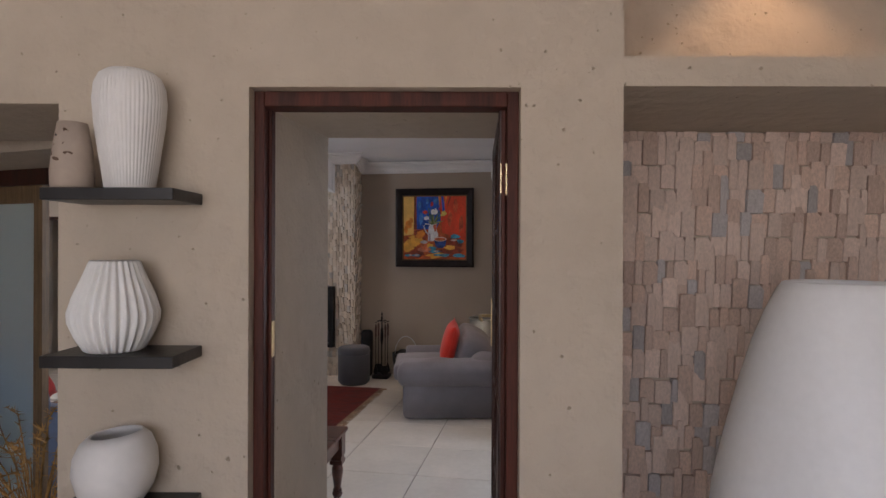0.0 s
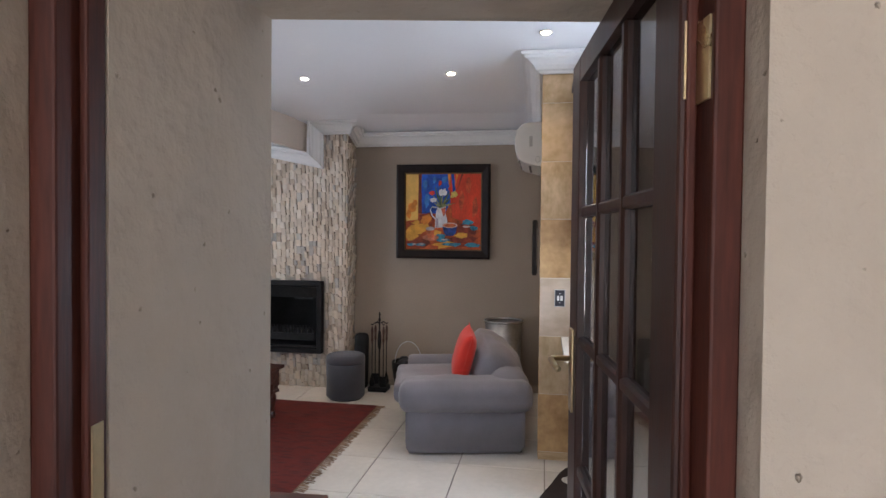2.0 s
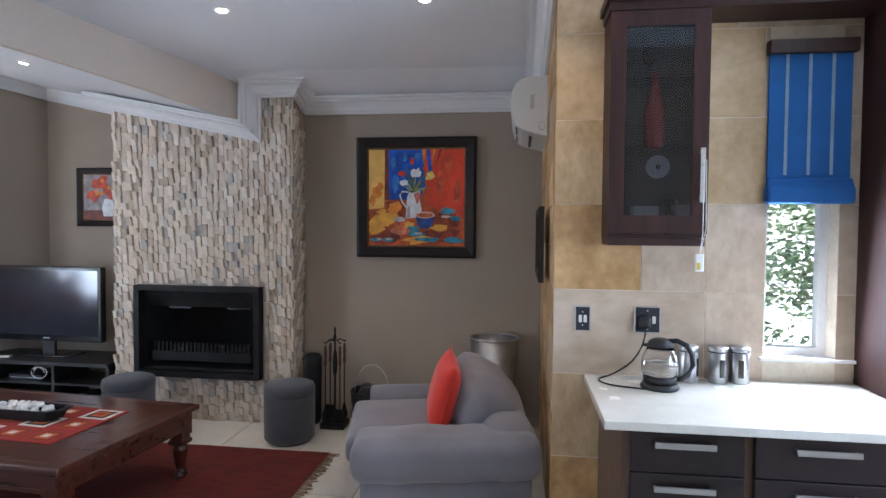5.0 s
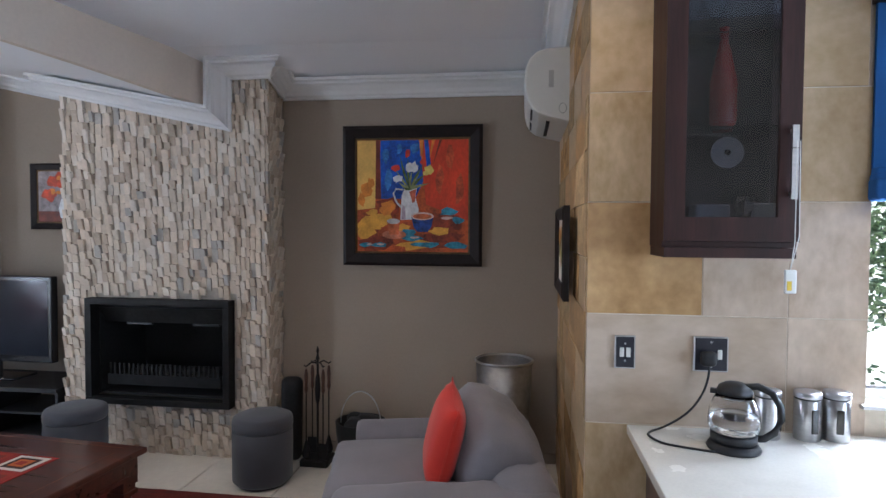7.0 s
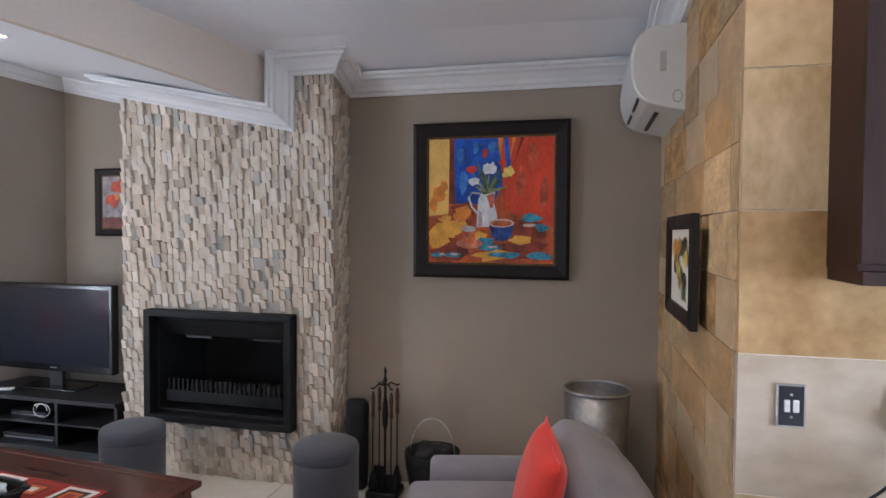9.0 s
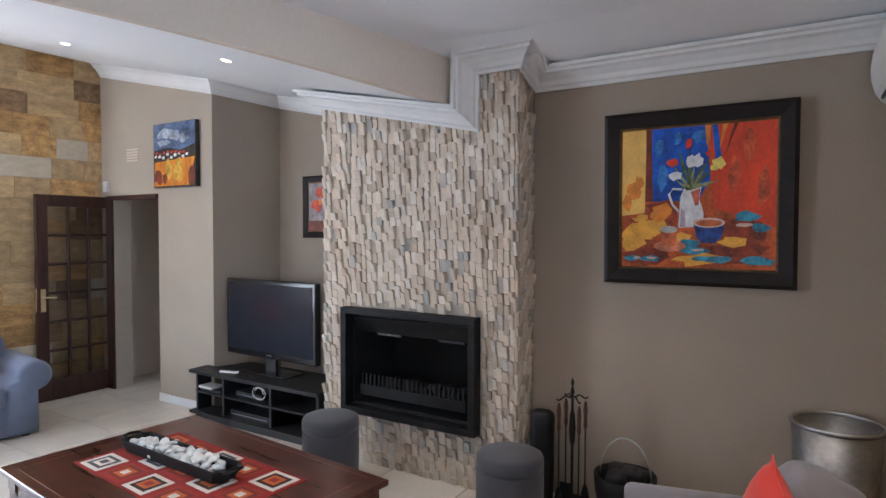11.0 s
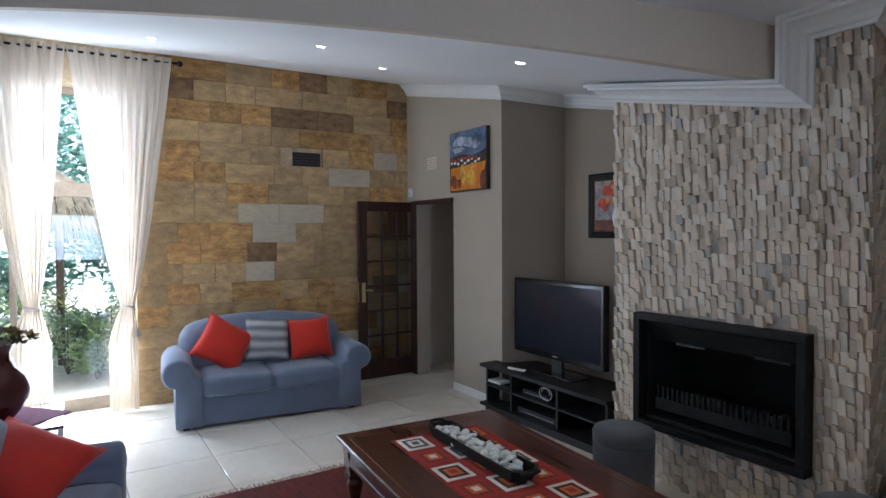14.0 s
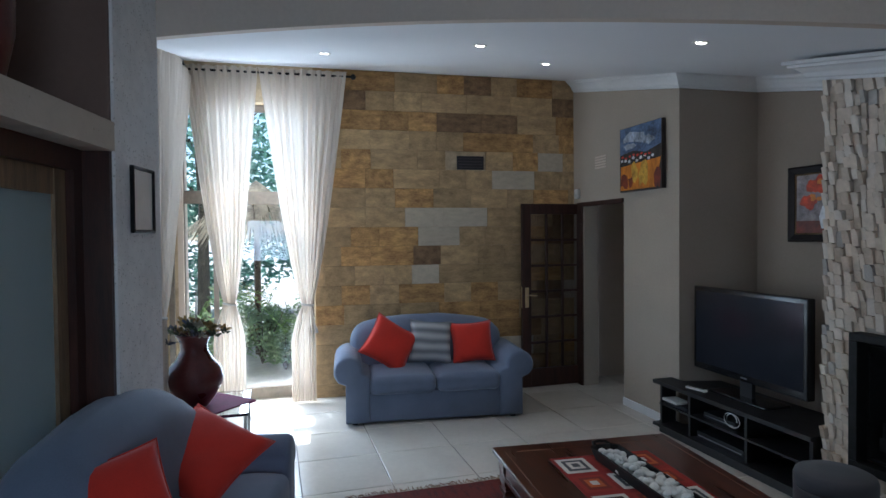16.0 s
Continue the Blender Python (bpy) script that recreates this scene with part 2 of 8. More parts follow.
def soft_box(bm, x0, x1, y0, y1, z0, z1, r=0.06, n=8, puff=0.0, m=None, power=5.0):
    """A rounded, slightly swollen block, as of a cushion or padded arm."""
    c = Vector(((x0 + x1) / 2, (y0 + y1) / 2, (z0 + z1) / 2))
    h = Vector(((x1 - x0) / 2, (y1 - y0) / 2, (z1 - z0) / 2))
    cache = {}

    def vert(u, v, w):
        key = (round(u, 5), round(v, 5), round(w, 5))
        if key not in cache:
            s = Vector((u * (h.x), v * (h.y), w * (h.z)))
            core = Vector([max(-(hh - r), min(hh - r, q)) for q, hh in zip(s, h)])
            d = s - core
            if d.length > 1e-9:
                s = core + d.normalized() * r
            if puff:
                k = puff * (1 - abs(u) ** 2) * (1 - abs(v) ** 2) if abs(w) > 0.6 else 0
                s.z += k * (1 if w > 0 else -0.3)
                k = puff * 0.4 * (1 - abs(v) ** 2) * (1 - abs(w) ** 2) if abs(u) > 0.98 else 0
                s.x += k * (1 if u > 0 else -1)
            s += c
            cache[key] = bm.verts.new(m @ s if m is not None else s)
        return cache[key]

    def steps(hh):
        k = max(2, n)
        e = r / hh
        inner = [-1 + e + (2 - 2 * e) * i / k for i in range(k + 1)]
        edge = [-1, -1 + 0.3 * e, -1 + 0.65 * e]
        return edge + inner + [-q for q in edge[::-1]]

    su, sv, sw = steps(h.x), steps(h.y), steps(h.z)
    for w, flip in ((-1, True), (1, False)):
        for i in range(len(su) - 1):
            for j in range(len(sv) - 1):
                f = [vert(su[i], sv[j], w), vert(su[i + 1], sv[j], w), vert(su[i + 1], sv[j + 1], w), vert(su[i], sv[j + 1], w)]
                bm.faces.new(f[::-1] if flip else f)
    for v, flip in ((-1, False), (1, True)):
        for i in range(len(su) - 1):
            for j in range(len(sw) - 1):
                f = [vert(su[i], v, sw[j]), vert(su[i + 1], v, sw[j]), vert(su[i + 1], v, sw[j + 1]), vert(su[i], v, sw[j + 1])]
                bm.faces.new(f[::-1] if flip else f)
    for u, flip in ((-1, True), (1, False)):
        for i in range(len(sv) - 1):
            for j in range(len(sw) - 1):
                f = [vert(u, sv[i], sw[j]), vert(u, sv[i + 1], sw[j]), vert(u, sv[i + 1], sw[j + 1]), vert(u, sv[i], sw[j + 1])]
                bm.faces.new(f[::-1] if flip else f)


def crinkle(bm, amount, scale=6.0, seed=0.0):
    """Small uneven folds."""
    bm.normal_update()
    for v in bm.verts:
        v.co += v.normal * amount * noise.noise(v.co * scale + Vector((seed, seed * 1.7, 0)))


def bevel(bm, w, seg=2):
    bmesh.ops.bevel(bm, geom=list(bm.edges), offset=w, segments=seg, affect="EDGES", profile=0.5, clamp_overlap=True)


def mesh_of(name, bm, material, smooth=False):
    me = bpy.data.meshes.new(name)
    bm.to_mesh(me)
    bm.free()
    me.materials.append(material)
    if smooth:
        me.polygons.foreach_set("use_smooth", [True] * len(me.polygons))
        me.update()
    return me


def part(name, bm, material, parent=None, label="", smooth=False, at=None):
    """Links bm as one mesh object under a thing or a part."""
    ob = new(name, mesh_of(name, bm, material, smooth))
    if parent is not None:
        ob.parent = parent
    if at is not None:
        ob.matrix_basis = at
    if label:
        ob["label"] = label
    return ob


def thing(name, m, label, category, group="", kind=""):
    """An empty at a thing's base, to carry its parts."""
    ob = new(name)
    ob.empty_display_size = 0.1
    ob.matrix_basis = m
    return tagged(ob, label, category, group, kind)


def structure(name, bm, material, label, category="", smooth=False):
    return tagged(part(name, bm, material, smooth=smooth), label, category or name.split("_")[0], kind="structure")


# ---- structure ----
DOOR = pose(0.06, 1.84, 0, 0, 0, 9.5)          # the wall between the first room and the lounge runs along x of this pose


def ceil_a(x, y):
    """The lounge ceiling, which rises gently away from the picture wall."""
    k = max(0.0, min(1.3, (0.6 - x) / 2))
    return 2.738 + (7.4 - max(y, 2.2)) * (0.09 + 0.06 * k) - 0.045 * max(0.0, min(1.0, (y - 6.9) / 0.35))


def edge_x(y):
    d = y - 7.14
    return -1.755 + 0.669 * d + 0.057 * d * d


def edge_z(y):
    d = y - 7.14
    return 2.459 - 0.219 * d - 0.043 * d * d


def sand_x(y):
    return -6.27 + 0.0643 * (y - 7.3)


def ceil_b(x, y):
    """The tall ceiling of the sitting room, sloping up from the bulkhead to the stone wall."""
    yy = max(3.5, min(y, 7.14))
    xa, za = edge_x(yy), edge_z(yy)
    k = (xa - x) / (xa - sand_x(yy))
    return za + (3.43 - za) * k


def grid_sheet(bm, xs, ys, zf, thick):
    """A sheet over a plan grid with its thickness upward."""
    lo = [[bm.verts.new((x, y, zf(x, y))) for x in xs(y)] for y in ys]
    hi = [[bm.verts.new((v.co.x, v.co.y, v.co.z + thick)) for v in r] for r in lo]
    for rows, up in ((lo, False), (hi, True)):
        for a, b in zip(rows, rows[1:]):
            for i in range(len(a) - 1):
                f = (a[i], a[i + 1], b[i + 1], b[i])
                bm.faces.new(f if up else f[::-1])
    ring_lo = lo[0] + [r[-1] for r in lo[1:]] + lo[-1][-2::-1] + [r[0] for r in lo[-2:0:-1]]
    ring_hi = hi[0] + [r[-1] for r in hi[1:]] + hi[-1][-2::-1] + [r[0] for r in hi[-2:0:-1]]
    k = len(ring_lo)
    for i in range(k):
        j = (i + 1) % k
        bm.faces.new((ring_lo[i], ring_lo[j], ring_hi[j], ring_hi[i]))


bm = bmesh.new()
bx(bm, -7.0, 4.0, -3.0, 9.2, -0.12, -0.008)
structure("floor", bm, M_GROUT, "cream glazed ceramic tiles with grey joints", "floor")

# ceilings
bm = bmesh.new()
ys = [2.2 + 0.26 * i for i in range(21)]
grid_sheet(bm, lambda y: [edge_x(max(3.45, min(y, 7.14))) - 0.02 + (3.7 - edge_x(max(3.45, min(y, 7.14)))) * i / 12 for i in range(13)], ys, ceil_a, 0.06)
structure("ceiling_lounge", bm, M_CEIL, "white painted lounge ceiling, gently sloping", "ceiling")
bm = bmesh.new()
ys = [2.7 + 0.24 * i for i in range(24)]
grid_sheet(bm, lambda y: [edge_x(max(3.5, min(y, 7.14))) - 0.03 + (sand_x(y) - 0.5 - edge_x(max(3.5, min(y, 7.14)))) * i / 12 for i in range(13)], ys, ceil_b, 0.06)
structure("ceiling_sitting_room", bm, M_CEIL, "white painted ceiling sloping up towards the stone wall", "ceiling")
bm = bmesh.new()
bx(bm, -3.0, 4.0, -3.0, 2.6, 3.3, 3.36)
structure("ceiling_first_room", bm, M_CEIL, "white painted ceiling of the first room", "ceiling")

# bulkhead between the two ceilings
bm = bmesh.new()
rows = []
for i in range(25):
    y = 3.42 + (7.3 - 3.42) * i / 24
    x, z = edge_x(y), edge_z(y)
    top = ceil_a(x, y) + 0.05
    rows.append([bm.verts.new(p) for p in ((x, y, z), (x, y, top), (x - 0.09, y, top), (x - 0.09, y, z + 0.015))])
for a, b in zip(rows, rows[1:]):
    for i in range(4):
        j = (i + 1) % 4
        bm.faces.new((a[i], b[i], b[j], a[j]))
bm.faces.new(rows[0])
bm.faces.new(rows[-1][::-1])
structure("bulkhead", bm, M_CREAM, "cream painted curved bulkhead between two ceiling levels", "bulkhead", smooth=False)

# picture wall, chimney breast, alcove, white wall with the passage doorway
bm = bmesh.new()
bx(bm, -1.372, 0.72, 7.40, 7.6, 0, 2.95)
structure("wall_north", bm, M_TAUPE, "taupe painted wall behind the large framed painting", "wall")
bm = bmesh.new()
FX0, FX1, FZ0, FZ1 = -2.70, -1.665, 0.40, 1.095
bx(bm, -2.94, FX0, 7.17, 7.98, 0, 2.95)
bx(bm, FX1, -1.395, 7.17, 7.98, 0, 2.95)
bx(bm, FX0, FX1, 7.17, 7.98, 0, FZ0)
bx(bm, FX0, FX1, 7.17, 7.98, FZ1, 2.95)
bx(bm, FX0, FX1, 7.75, 7.98, FZ0, FZ1)
CHIMNEY = structure("wall_chimney", bm, mat("stone_backing_mortar", (0.46, 0.41, 0.35), 0.95, var=0.15, scale=8), "chimney breast clad in split cream stone strips", "chimney")
bm = bmesh.new()
prism(bm, [(-4.28, 7.96), (-2.94, 7.96), (-2.94, 8.15), (-4.40, 8.15)], 0, 3.2)
structure("wall_alcove", bm, M_TAUPE, "taupe painted back wall of the television alcove", "wall")
bm = bmesh.new()
prism(bm, [(-4.46, 7.322), (-4.28, 7.96), (-4.40, 8.15), (-4.62, 8.15), (-4.62, 7.5)], 0, 3.3)
structure("wall_return", bm, M_TAUPE, "taupe painted return wall beside the television", "wall")
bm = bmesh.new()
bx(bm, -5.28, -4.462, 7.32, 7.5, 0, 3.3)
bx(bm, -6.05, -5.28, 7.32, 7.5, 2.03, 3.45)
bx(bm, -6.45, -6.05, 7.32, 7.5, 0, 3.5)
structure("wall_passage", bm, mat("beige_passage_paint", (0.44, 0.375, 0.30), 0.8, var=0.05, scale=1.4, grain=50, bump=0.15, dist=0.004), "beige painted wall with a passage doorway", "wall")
bm = bmesh.new()
bx(bm, -6.45, -4.7, 9.0, 9.15, 0, 2.6)
bx(bm, -4.75, -4.62, 7.5, 9.0, 0, 2.6)
bx(bm, -6.5, -6.38, 7.5, 9.0, 0, 2.6)
bx(bm, -6.5, -4.62, 7.5, 9.15, 2.6, 2.7)
structure("wall_hallway", bm, M_CREAM, "plain cream walls of the passage beyond", "wall")

# stone wall with the tall window
bm = bmesh.new()
prism(bm, [(sand_x(4.42) - 0.03, 4.42), (sand_x(7.5) - 0.03, 7.5), (sand_x(7.5) - 0.33, 7.5), (sand_x(4.42) - 0.33, 4.42)][::-1], 0, 3.6)
prism(bm, [(sand_x(2.8), 2.8), (sand_x(3.1), 3.1), (sand_x(3.1) - 0.3, 3.1), (sand_x(2.8) - 0.3, 2.8)][::-1], 0, 3.6)
prism(bm, [(sand_x(3.1), 3.1), (sand_x(4.42), 4.42), (sand_x(4.42) - 0.3, 4.42), (sand_x(3.1) - 0.3, 3.1)][::-1], 3.05, 3.6)
SANDWALL = structure("wall_west", bm, mat("sandstone_backing_mortar", (0.55, 0.43, 0.28), 0.95, var=0.15, scale=8), "wall clad in warm ochre sandstone tiles", "wall")

# south wall of the sitting room: pillar, window beyond it, frosted door before it
bm = bmesh.new()
SOUTH = pose(-3.45, 3.46, 0, 0, 0, -10.3)       # x of this pose runs east along the wall
pts = [SOUTH @ Vector(p) for p in ((0, 0, 0), (0.49, 0, 0), (0.49, -0.30, 0), (0, -0.30, 0))]
prism(bm, [(p.x, p.y) for p in pts][::-1], 0, 3.3)
structure("wall_pillar", bm, M_PITTED, "pitted rough plaster pillar", "pillar")
bm = bmesh.new()
bx(bm, -6.9, -6.55, 2.95, 3.15, 0, 3.6)
bx(bm, -4.4, -3.42, 2.95, 3.15, 0, 3.6)
bx(bm, -6.55, -4.4, 2.95, 3.15, 2.95, 3.6)
structure("wall_south", bm, M_CREAM, "cream painted wall with a curtained window", "wall")
bm = bmesh.new()
bx(bm, 0.49, 2.75, -0.66, 0.0, 2.05, 2.17, SOUTH)
structure("lintel_ledge", bm, M_PLASTER, "plastered ledge over the sliding door", "ledge")
bm = bmesh.new()
bx(bm, 0.49, 2.75, -0.78, -0.66, 2.17, 3.4, SOUTH)
bx(bm, 2.75, 3.05, -0.78, 0.0, 0, 3.4, SOUTH)
bx(bm, 0.30, 0.49, -0.78, -0.302, 0, 3.4, SOUTH)
bx(bm, 0.4915, 0.512, -0.658, -0.012, 2.172, 3.4, SOUTH)
structure("wall_niche", bm, mat("brown_niche_paint", (0.17, 0.11, 0.085), 0.8, var=0.06, scale=1.5, grain=40, bump=0.15, dist=0.004), "brown painted wall above the ledge", "wall")

# wall between the first room and the lounge
bm = bmesh.new()
W = DOOR
bx(bm, -0.63, -0.018, 0, 0.60, 0, 3.4, W)
bx(bm, 0.853, 1.18, 0, 0.60, 0, 3.4, W)
bx(bm, -0.018, 0.853, 0, 0.60, 2.125, 3.4, W)
v = bx(bm, -0.018, 0.03, 0.14, 0.60, 0, 2.125, W)
for q in (v[2], v[6]):
    q.co = W @ Vector((0.115, 0.60, q.co.z))
bx(bm, 0.85, 0.853, 0.14, 0.60, 0, 2.125, W)
bx(bm, 0.03, 0.85, 0.14, 0.60, 2.075, 2.125, W)
structure("wall_doorway", bm, M_PLASTER, "thick rough beige plaster wall with a doorway", "wall")
bm = bmesh.new()
bx(bm, 1.18, 3.2, 0.74, 0.9, 0, 3.4, W)
bx(bm, 1.18, 1.25, 0.60, 0.74, 0, 3.4, W)
STONEPANEL = structure("wall_stone_panel", bm, M_PLASTER, "recess with split stone cladding under a plaster ledge", "wall")
bm = bmesh.new()
bx(bm, 1.18, 3.2, 0.0, 0.735, 2.13, 2.225, W)
structure("plaster_ledge", bm, M_PLASTER, "thick plastered ledge over the stone recess", "ledge")
bm = bmesh.new()
bx(bm, -3.1, -0.63, 0.0, 0.66, 2.07, 3.4, W)
bx(bm, -3.3, -3.1, -0.2, 1.6, 0, 3.4, W)
structure("wall_first_west", bm, M_PLASTER, "rough beige plaster over the side opening", "wall")

# plain closing walls of the first room and the kitchen side
bm = bmesh.new()
bx(bm, -3.2, -3.05, -2.8, 1.6, 0, 3.4)
bx(bm, 3.2, 3.35, -2.8, 2.5, 0, 3.4)
# rear wall in pieces round an unseen opening, added for daylight
bx(bm, -3.2, 3.35, -2.95, -2.8, 0, 0.7)
bx(bm, -3.2, 3.35, -2.95, -2.8, 2.7, 3.4)
bx(bm, -3.2, -1.0, -2.95, -2.8, 0.7, 2.7)
bx(bm, 2.2, 3.35, -2.95, -2.8, 0.7, 2.7)
structure("wall_first_room", bm, M_PLASTER, "plain plaster walls of the first room", "wall")
# unseen wall; its window opening is added for the fill lamp
bm = bmesh.new()
bx(bm, 3.4, 3.55, 2.3, 3.2, 0, 3.5)
bx(bm, 3.4, 3.55, 4.8, 5.8, 0, 3.5)
bx(bm, 3.4, 3.55, 3.2, 4.8, 0, 1.0)
bx(bm, 3.4, 3.55, 3.2, 4.8, 2.2, 3.5)
structure("wall_east", bm, M_CREAM, "plain cream wall closing the kitchen, with an added opening", "wall")

# kitchen wall with its window, and the tiled nook wall
bm = bmesh.new()
bx(bm, 0.634, 1.62, 5.5585, 5.78, 0, 3.2)
bx(bm, 1.94, 3.55, 5.5585, 5.78, 0, 3.2)
bx(bm, 1.62, 1.94, 5.5585, 5.78, 0, 1.0)
bx(bm, 1.62, 1.94, 5.5585, 5.78, 2.45, 3.2)
bx(bm, 0.634, 0.855, 5.78, 7.42, 0, 3.2)
KITWALL = structure("wall_kitchen", bm, mat("tile_backing_mortar", (0.74, 0.66, 0.54), 0.9, var=0.1), "kitchen wall faced in honed ochre stone tiles", "wall")
# ---- more helpers for things ----


def rings_profile(bm, outline, steps, m=None):
    """Extrudes an x-z outline along y; steps are (y, scale about the outline's middle)."""
    cx = sum(p[0] for p in outline) / len(outline)
    cz = sum(p[1] for p in outline) / len(outline)
    rings = []
    for y, s in steps:
        ring = []
        for x, z in outline:
            p = Vector((cx + (x - cx) * s, y, cz + (z - cz) * s))
            ring.append(bm.verts.new(m @ p if m is not None else p))
        rings.append(ring)
    k = len(outline)
    for a, b in zip(rings, rings[1:]):
        for i in range(k):
            bm.faces.new((a[i], a[(i + 1) % k], b[(i + 1) % k], b[i]))
    bm.faces.new(rings[0][::-1])
    bm.faces.new(rings[-1])
    bmesh.ops.recalc_face_normals(bm, faces=bm.faces)


def pillow(bm, w, h, t, m, seed=0.0, n=14):
    """A square scatter cushion: swollen middle, pinched corners, standing in its x-z plane."""
    front, back = [], []
    for j in range(n + 1):
        fr, bk = [], []
        for i in range(n + 1):
            u, v = -1 + 2 * i / n, -1 + 2 * j / n
            x = w / 2 * u * (1 - 0.10 * (1 - v * v) * abs(u) ** 3)
            z = h / 2 * v * (1 - 0.10 * (1 - u * u) * abs(v) ** 3)
            y = t / 2 * ((1 - abs(u) ** 3) * (1 - abs(v) ** 3)) ** 0.55
            y += 0.006 * noise.noise(Vector((u * 2.2 + seed, v * 2.2, seed)))
            e = i in (0, n) or j in (0, n)
            a = bm.verts.new(m @ Vector((x, -y if not e else 0, z)))
            fr.append(a)
            bk.append(a if e else bm.verts.new(m @ Vector((x, y, z))))
        front.append(fr)
        back.append(bk)
    for g, flip in ((front, False), (back, True)):
        for j in range(n):
            for i in range(n):
                f = (g[j][i], g[j][i + 1], g[j + 1][i + 1], g[j + 1][i])
                bm.faces.new(f[::-1] if flip else f)


def cushion(label, w, h, t, m, material, seed=0.0):
    """A loose cushion: the body and its stitched edge."""
    bm = bmesh.new()
    pillow(bm, w, h, t, Matrix.Identity(4), seed)
    ob = tagged(part("cushion", bm, material, smooth=True, at=m), label, "cushion", "scatter cushions")
    bm = bmesh.new()
    n = 14
    pts = []
    for i in range(4 * n):
        s, k = divmod(i, n)
        u = -1 + 2 * k / n
        u, v = ((u, -1), (1, u), (-u, 1), (-1, -u))[s]
        pts.append((w / 2 * u * (1 - 0.10 * (1 - v * v) * abs(u) ** 3), 0, h / 2 * v * (1 - 0.10 * (1 - u * u) * abs(v) ** 3)))
    tube(bm, pts + pts[:1], 0.004, 6)
    part("seam", bm, material, ob, smooth=True)
    return ob


def arm_outline(x0, x1, top, roll, fat=0.48):
    """The front outline of a rolled sofa arm; roll > 0 bulges to -x."""
    r = (x1 - x0) * fat
    cx, cz = (x0 + x1) / 2 - roll, top - r
    pts = [(x0, 0.02), (x1, 0.02), (x1, cz - r * 0.4)]
    for i in range(13):
        a = radians(-10 + 240 * i / 12)
        pts.append((cx + r * math.cos(a), cz + r * math.sin(a)))
    pts.append((x0, cz - r * 0.95))
    return pts


def sofa(m, length, depth, label, material, seats, arm_top=0.60, back_top=0.88, arm_w=0.2, seat_z=0.44, drop=0.10, front=-0.015, roll=0.05, fat=0.48):
    """A padded sofa; x runs along it, y from its front to its back."""
    s = thing("sofa", m, label, "sofa")
    bm = bmesh.new()
    soft_box(bm, arm_w - 0.02, length - arm_w + 0.02, 0.03, depth - 0.05, 0.02, seat_z - 0.13, 0.025, 4)
    part("base", bm, material, s, smooth=True)
    steps = [(0.0, 0.80), (0.008, 0.92), (0.03, 1.0), (depth * 0.5, 1.01), (depth - 0.10, 1.0), (depth - 0.06, 0.9)]
    for side in (0, 1):
        bm = bmesh.new()
        shape = arm_outline(0.0, arm_w, arm_top, roll, fat)
        rings_profile(bm, [(length - p[0], p[1]) for p in shape] if side else shape, steps)
        crinkle(bm, 0.006, 7.0, side)
        part("arm", bm, material, s, smooth=True)
    w = (length - 2 * arm_w) / seats
    for i in range(seats):
        bm = bmesh.new()
        soft_box(bm, arm_w + i * w + 0.004, arm_w + (i + 1) * w - 0.004, front, depth - 0.25, seat_z - 0.16, seat_z, 0.05, 8, 0.025)
        crinkle(bm, 0.007, 8.0, i * 3.1)
        part("seat_cushion", bm, material, s, smooth=True)
    bm = bmesh.new()
    soft_box(bm, 0.05, length - 0.05, depth - 0.34, depth - 0.02, 0.28, back_top, 0.13, 10, 0.03)
    for v in bm.verts:
        k = max(0.0, (v.co.z - 0.3) / 0.6)
        v.co.y += 0.06 * k
        v.co.z -= drop * abs((v.co.x - length / 2) / (length / 2)) ** 3 * k
    crinkle(bm, 0.012, 5.0, 7.7)
    part("backrest", bm, material, s, smooth=True)
    for x in (0.08, length - 0.08):
        for y in (0.08, depth - 0.1):
            bm = bmesh.new()
            bx(bm, x - 0.025, x + 0.025, y - 0.025, y + 0.025, 0, 0.03)
            part("foot", bm, M_BLACK, s)
    return s


# ---- lounge ----
GREY = sofa(pose(-0.60, 6.71, 0, 0, 0, -78), 1.3, 0.95, "grey cloth sofa with a slumped back cushion, beside the tiled wall", M_GREYSOFA, 1, 0.515, 0.60, 0.27, 0.46, 0.10, -0.10, 0.0, 0.35)
bm = bmesh.new()
soft_box(bm, 1.0, 1.335, -0.05, 0.95, 0.30, 0.535, 0.085, 10, 0.012)
crinkle(bm, 0.012, 6.0, 4.4)
part("arm_pad", bm, M_GREYSOFA, GREY, "overhanging padded arm", smooth=True)
bm = bmesh.new()
SLUMP = [(0.48, 0.46), (0.50, 0.60), (0.545, 0.74), (0.62, 0.81), (0.72, 0.80), (0.82, 0.74), (0.91, 0.65), (0.955, 0.55), (0.94, 0.48), (0.80, 0.45), (0.62, 0.45)]
rings = []
for i in range(19):
    x = 0.26 + 0.80 * i / 18
    k = 2 * i / 18 - 1
    sc = (1 - abs(k) ** 6 * 0.30) * (1.0 - 0.10 * (i / 18) ** 2)
    ring = []
    for q in range(44):
        u = q / 4
        p0, p1 = SLUMP[int(u) % 11], SLUMP[(int(u) + 1) % 11]
        y, z = p0[0] + (p1[0] - p0[0]) * (u % 1), p0[1] + (p1[1] - p0[1]) * (u % 1)
        fold = 0.014 * noise.noise(Vector((x * 7, y * 9, z * 9))) + 0.008 * math.sin(26 * y + 9 * noise.noise(Vector((x * 3, y * 3, 1.0)))) * max(0.0, min(1.0, (0.62 - z) / 0.12)) * (i / 18)
        ring.append(bm.verts.new((x, 0.75 + (y - 0.75) * sc + fold, 0.45 + (z - 0.45) * sc + fold)))
    rings.append(ring)
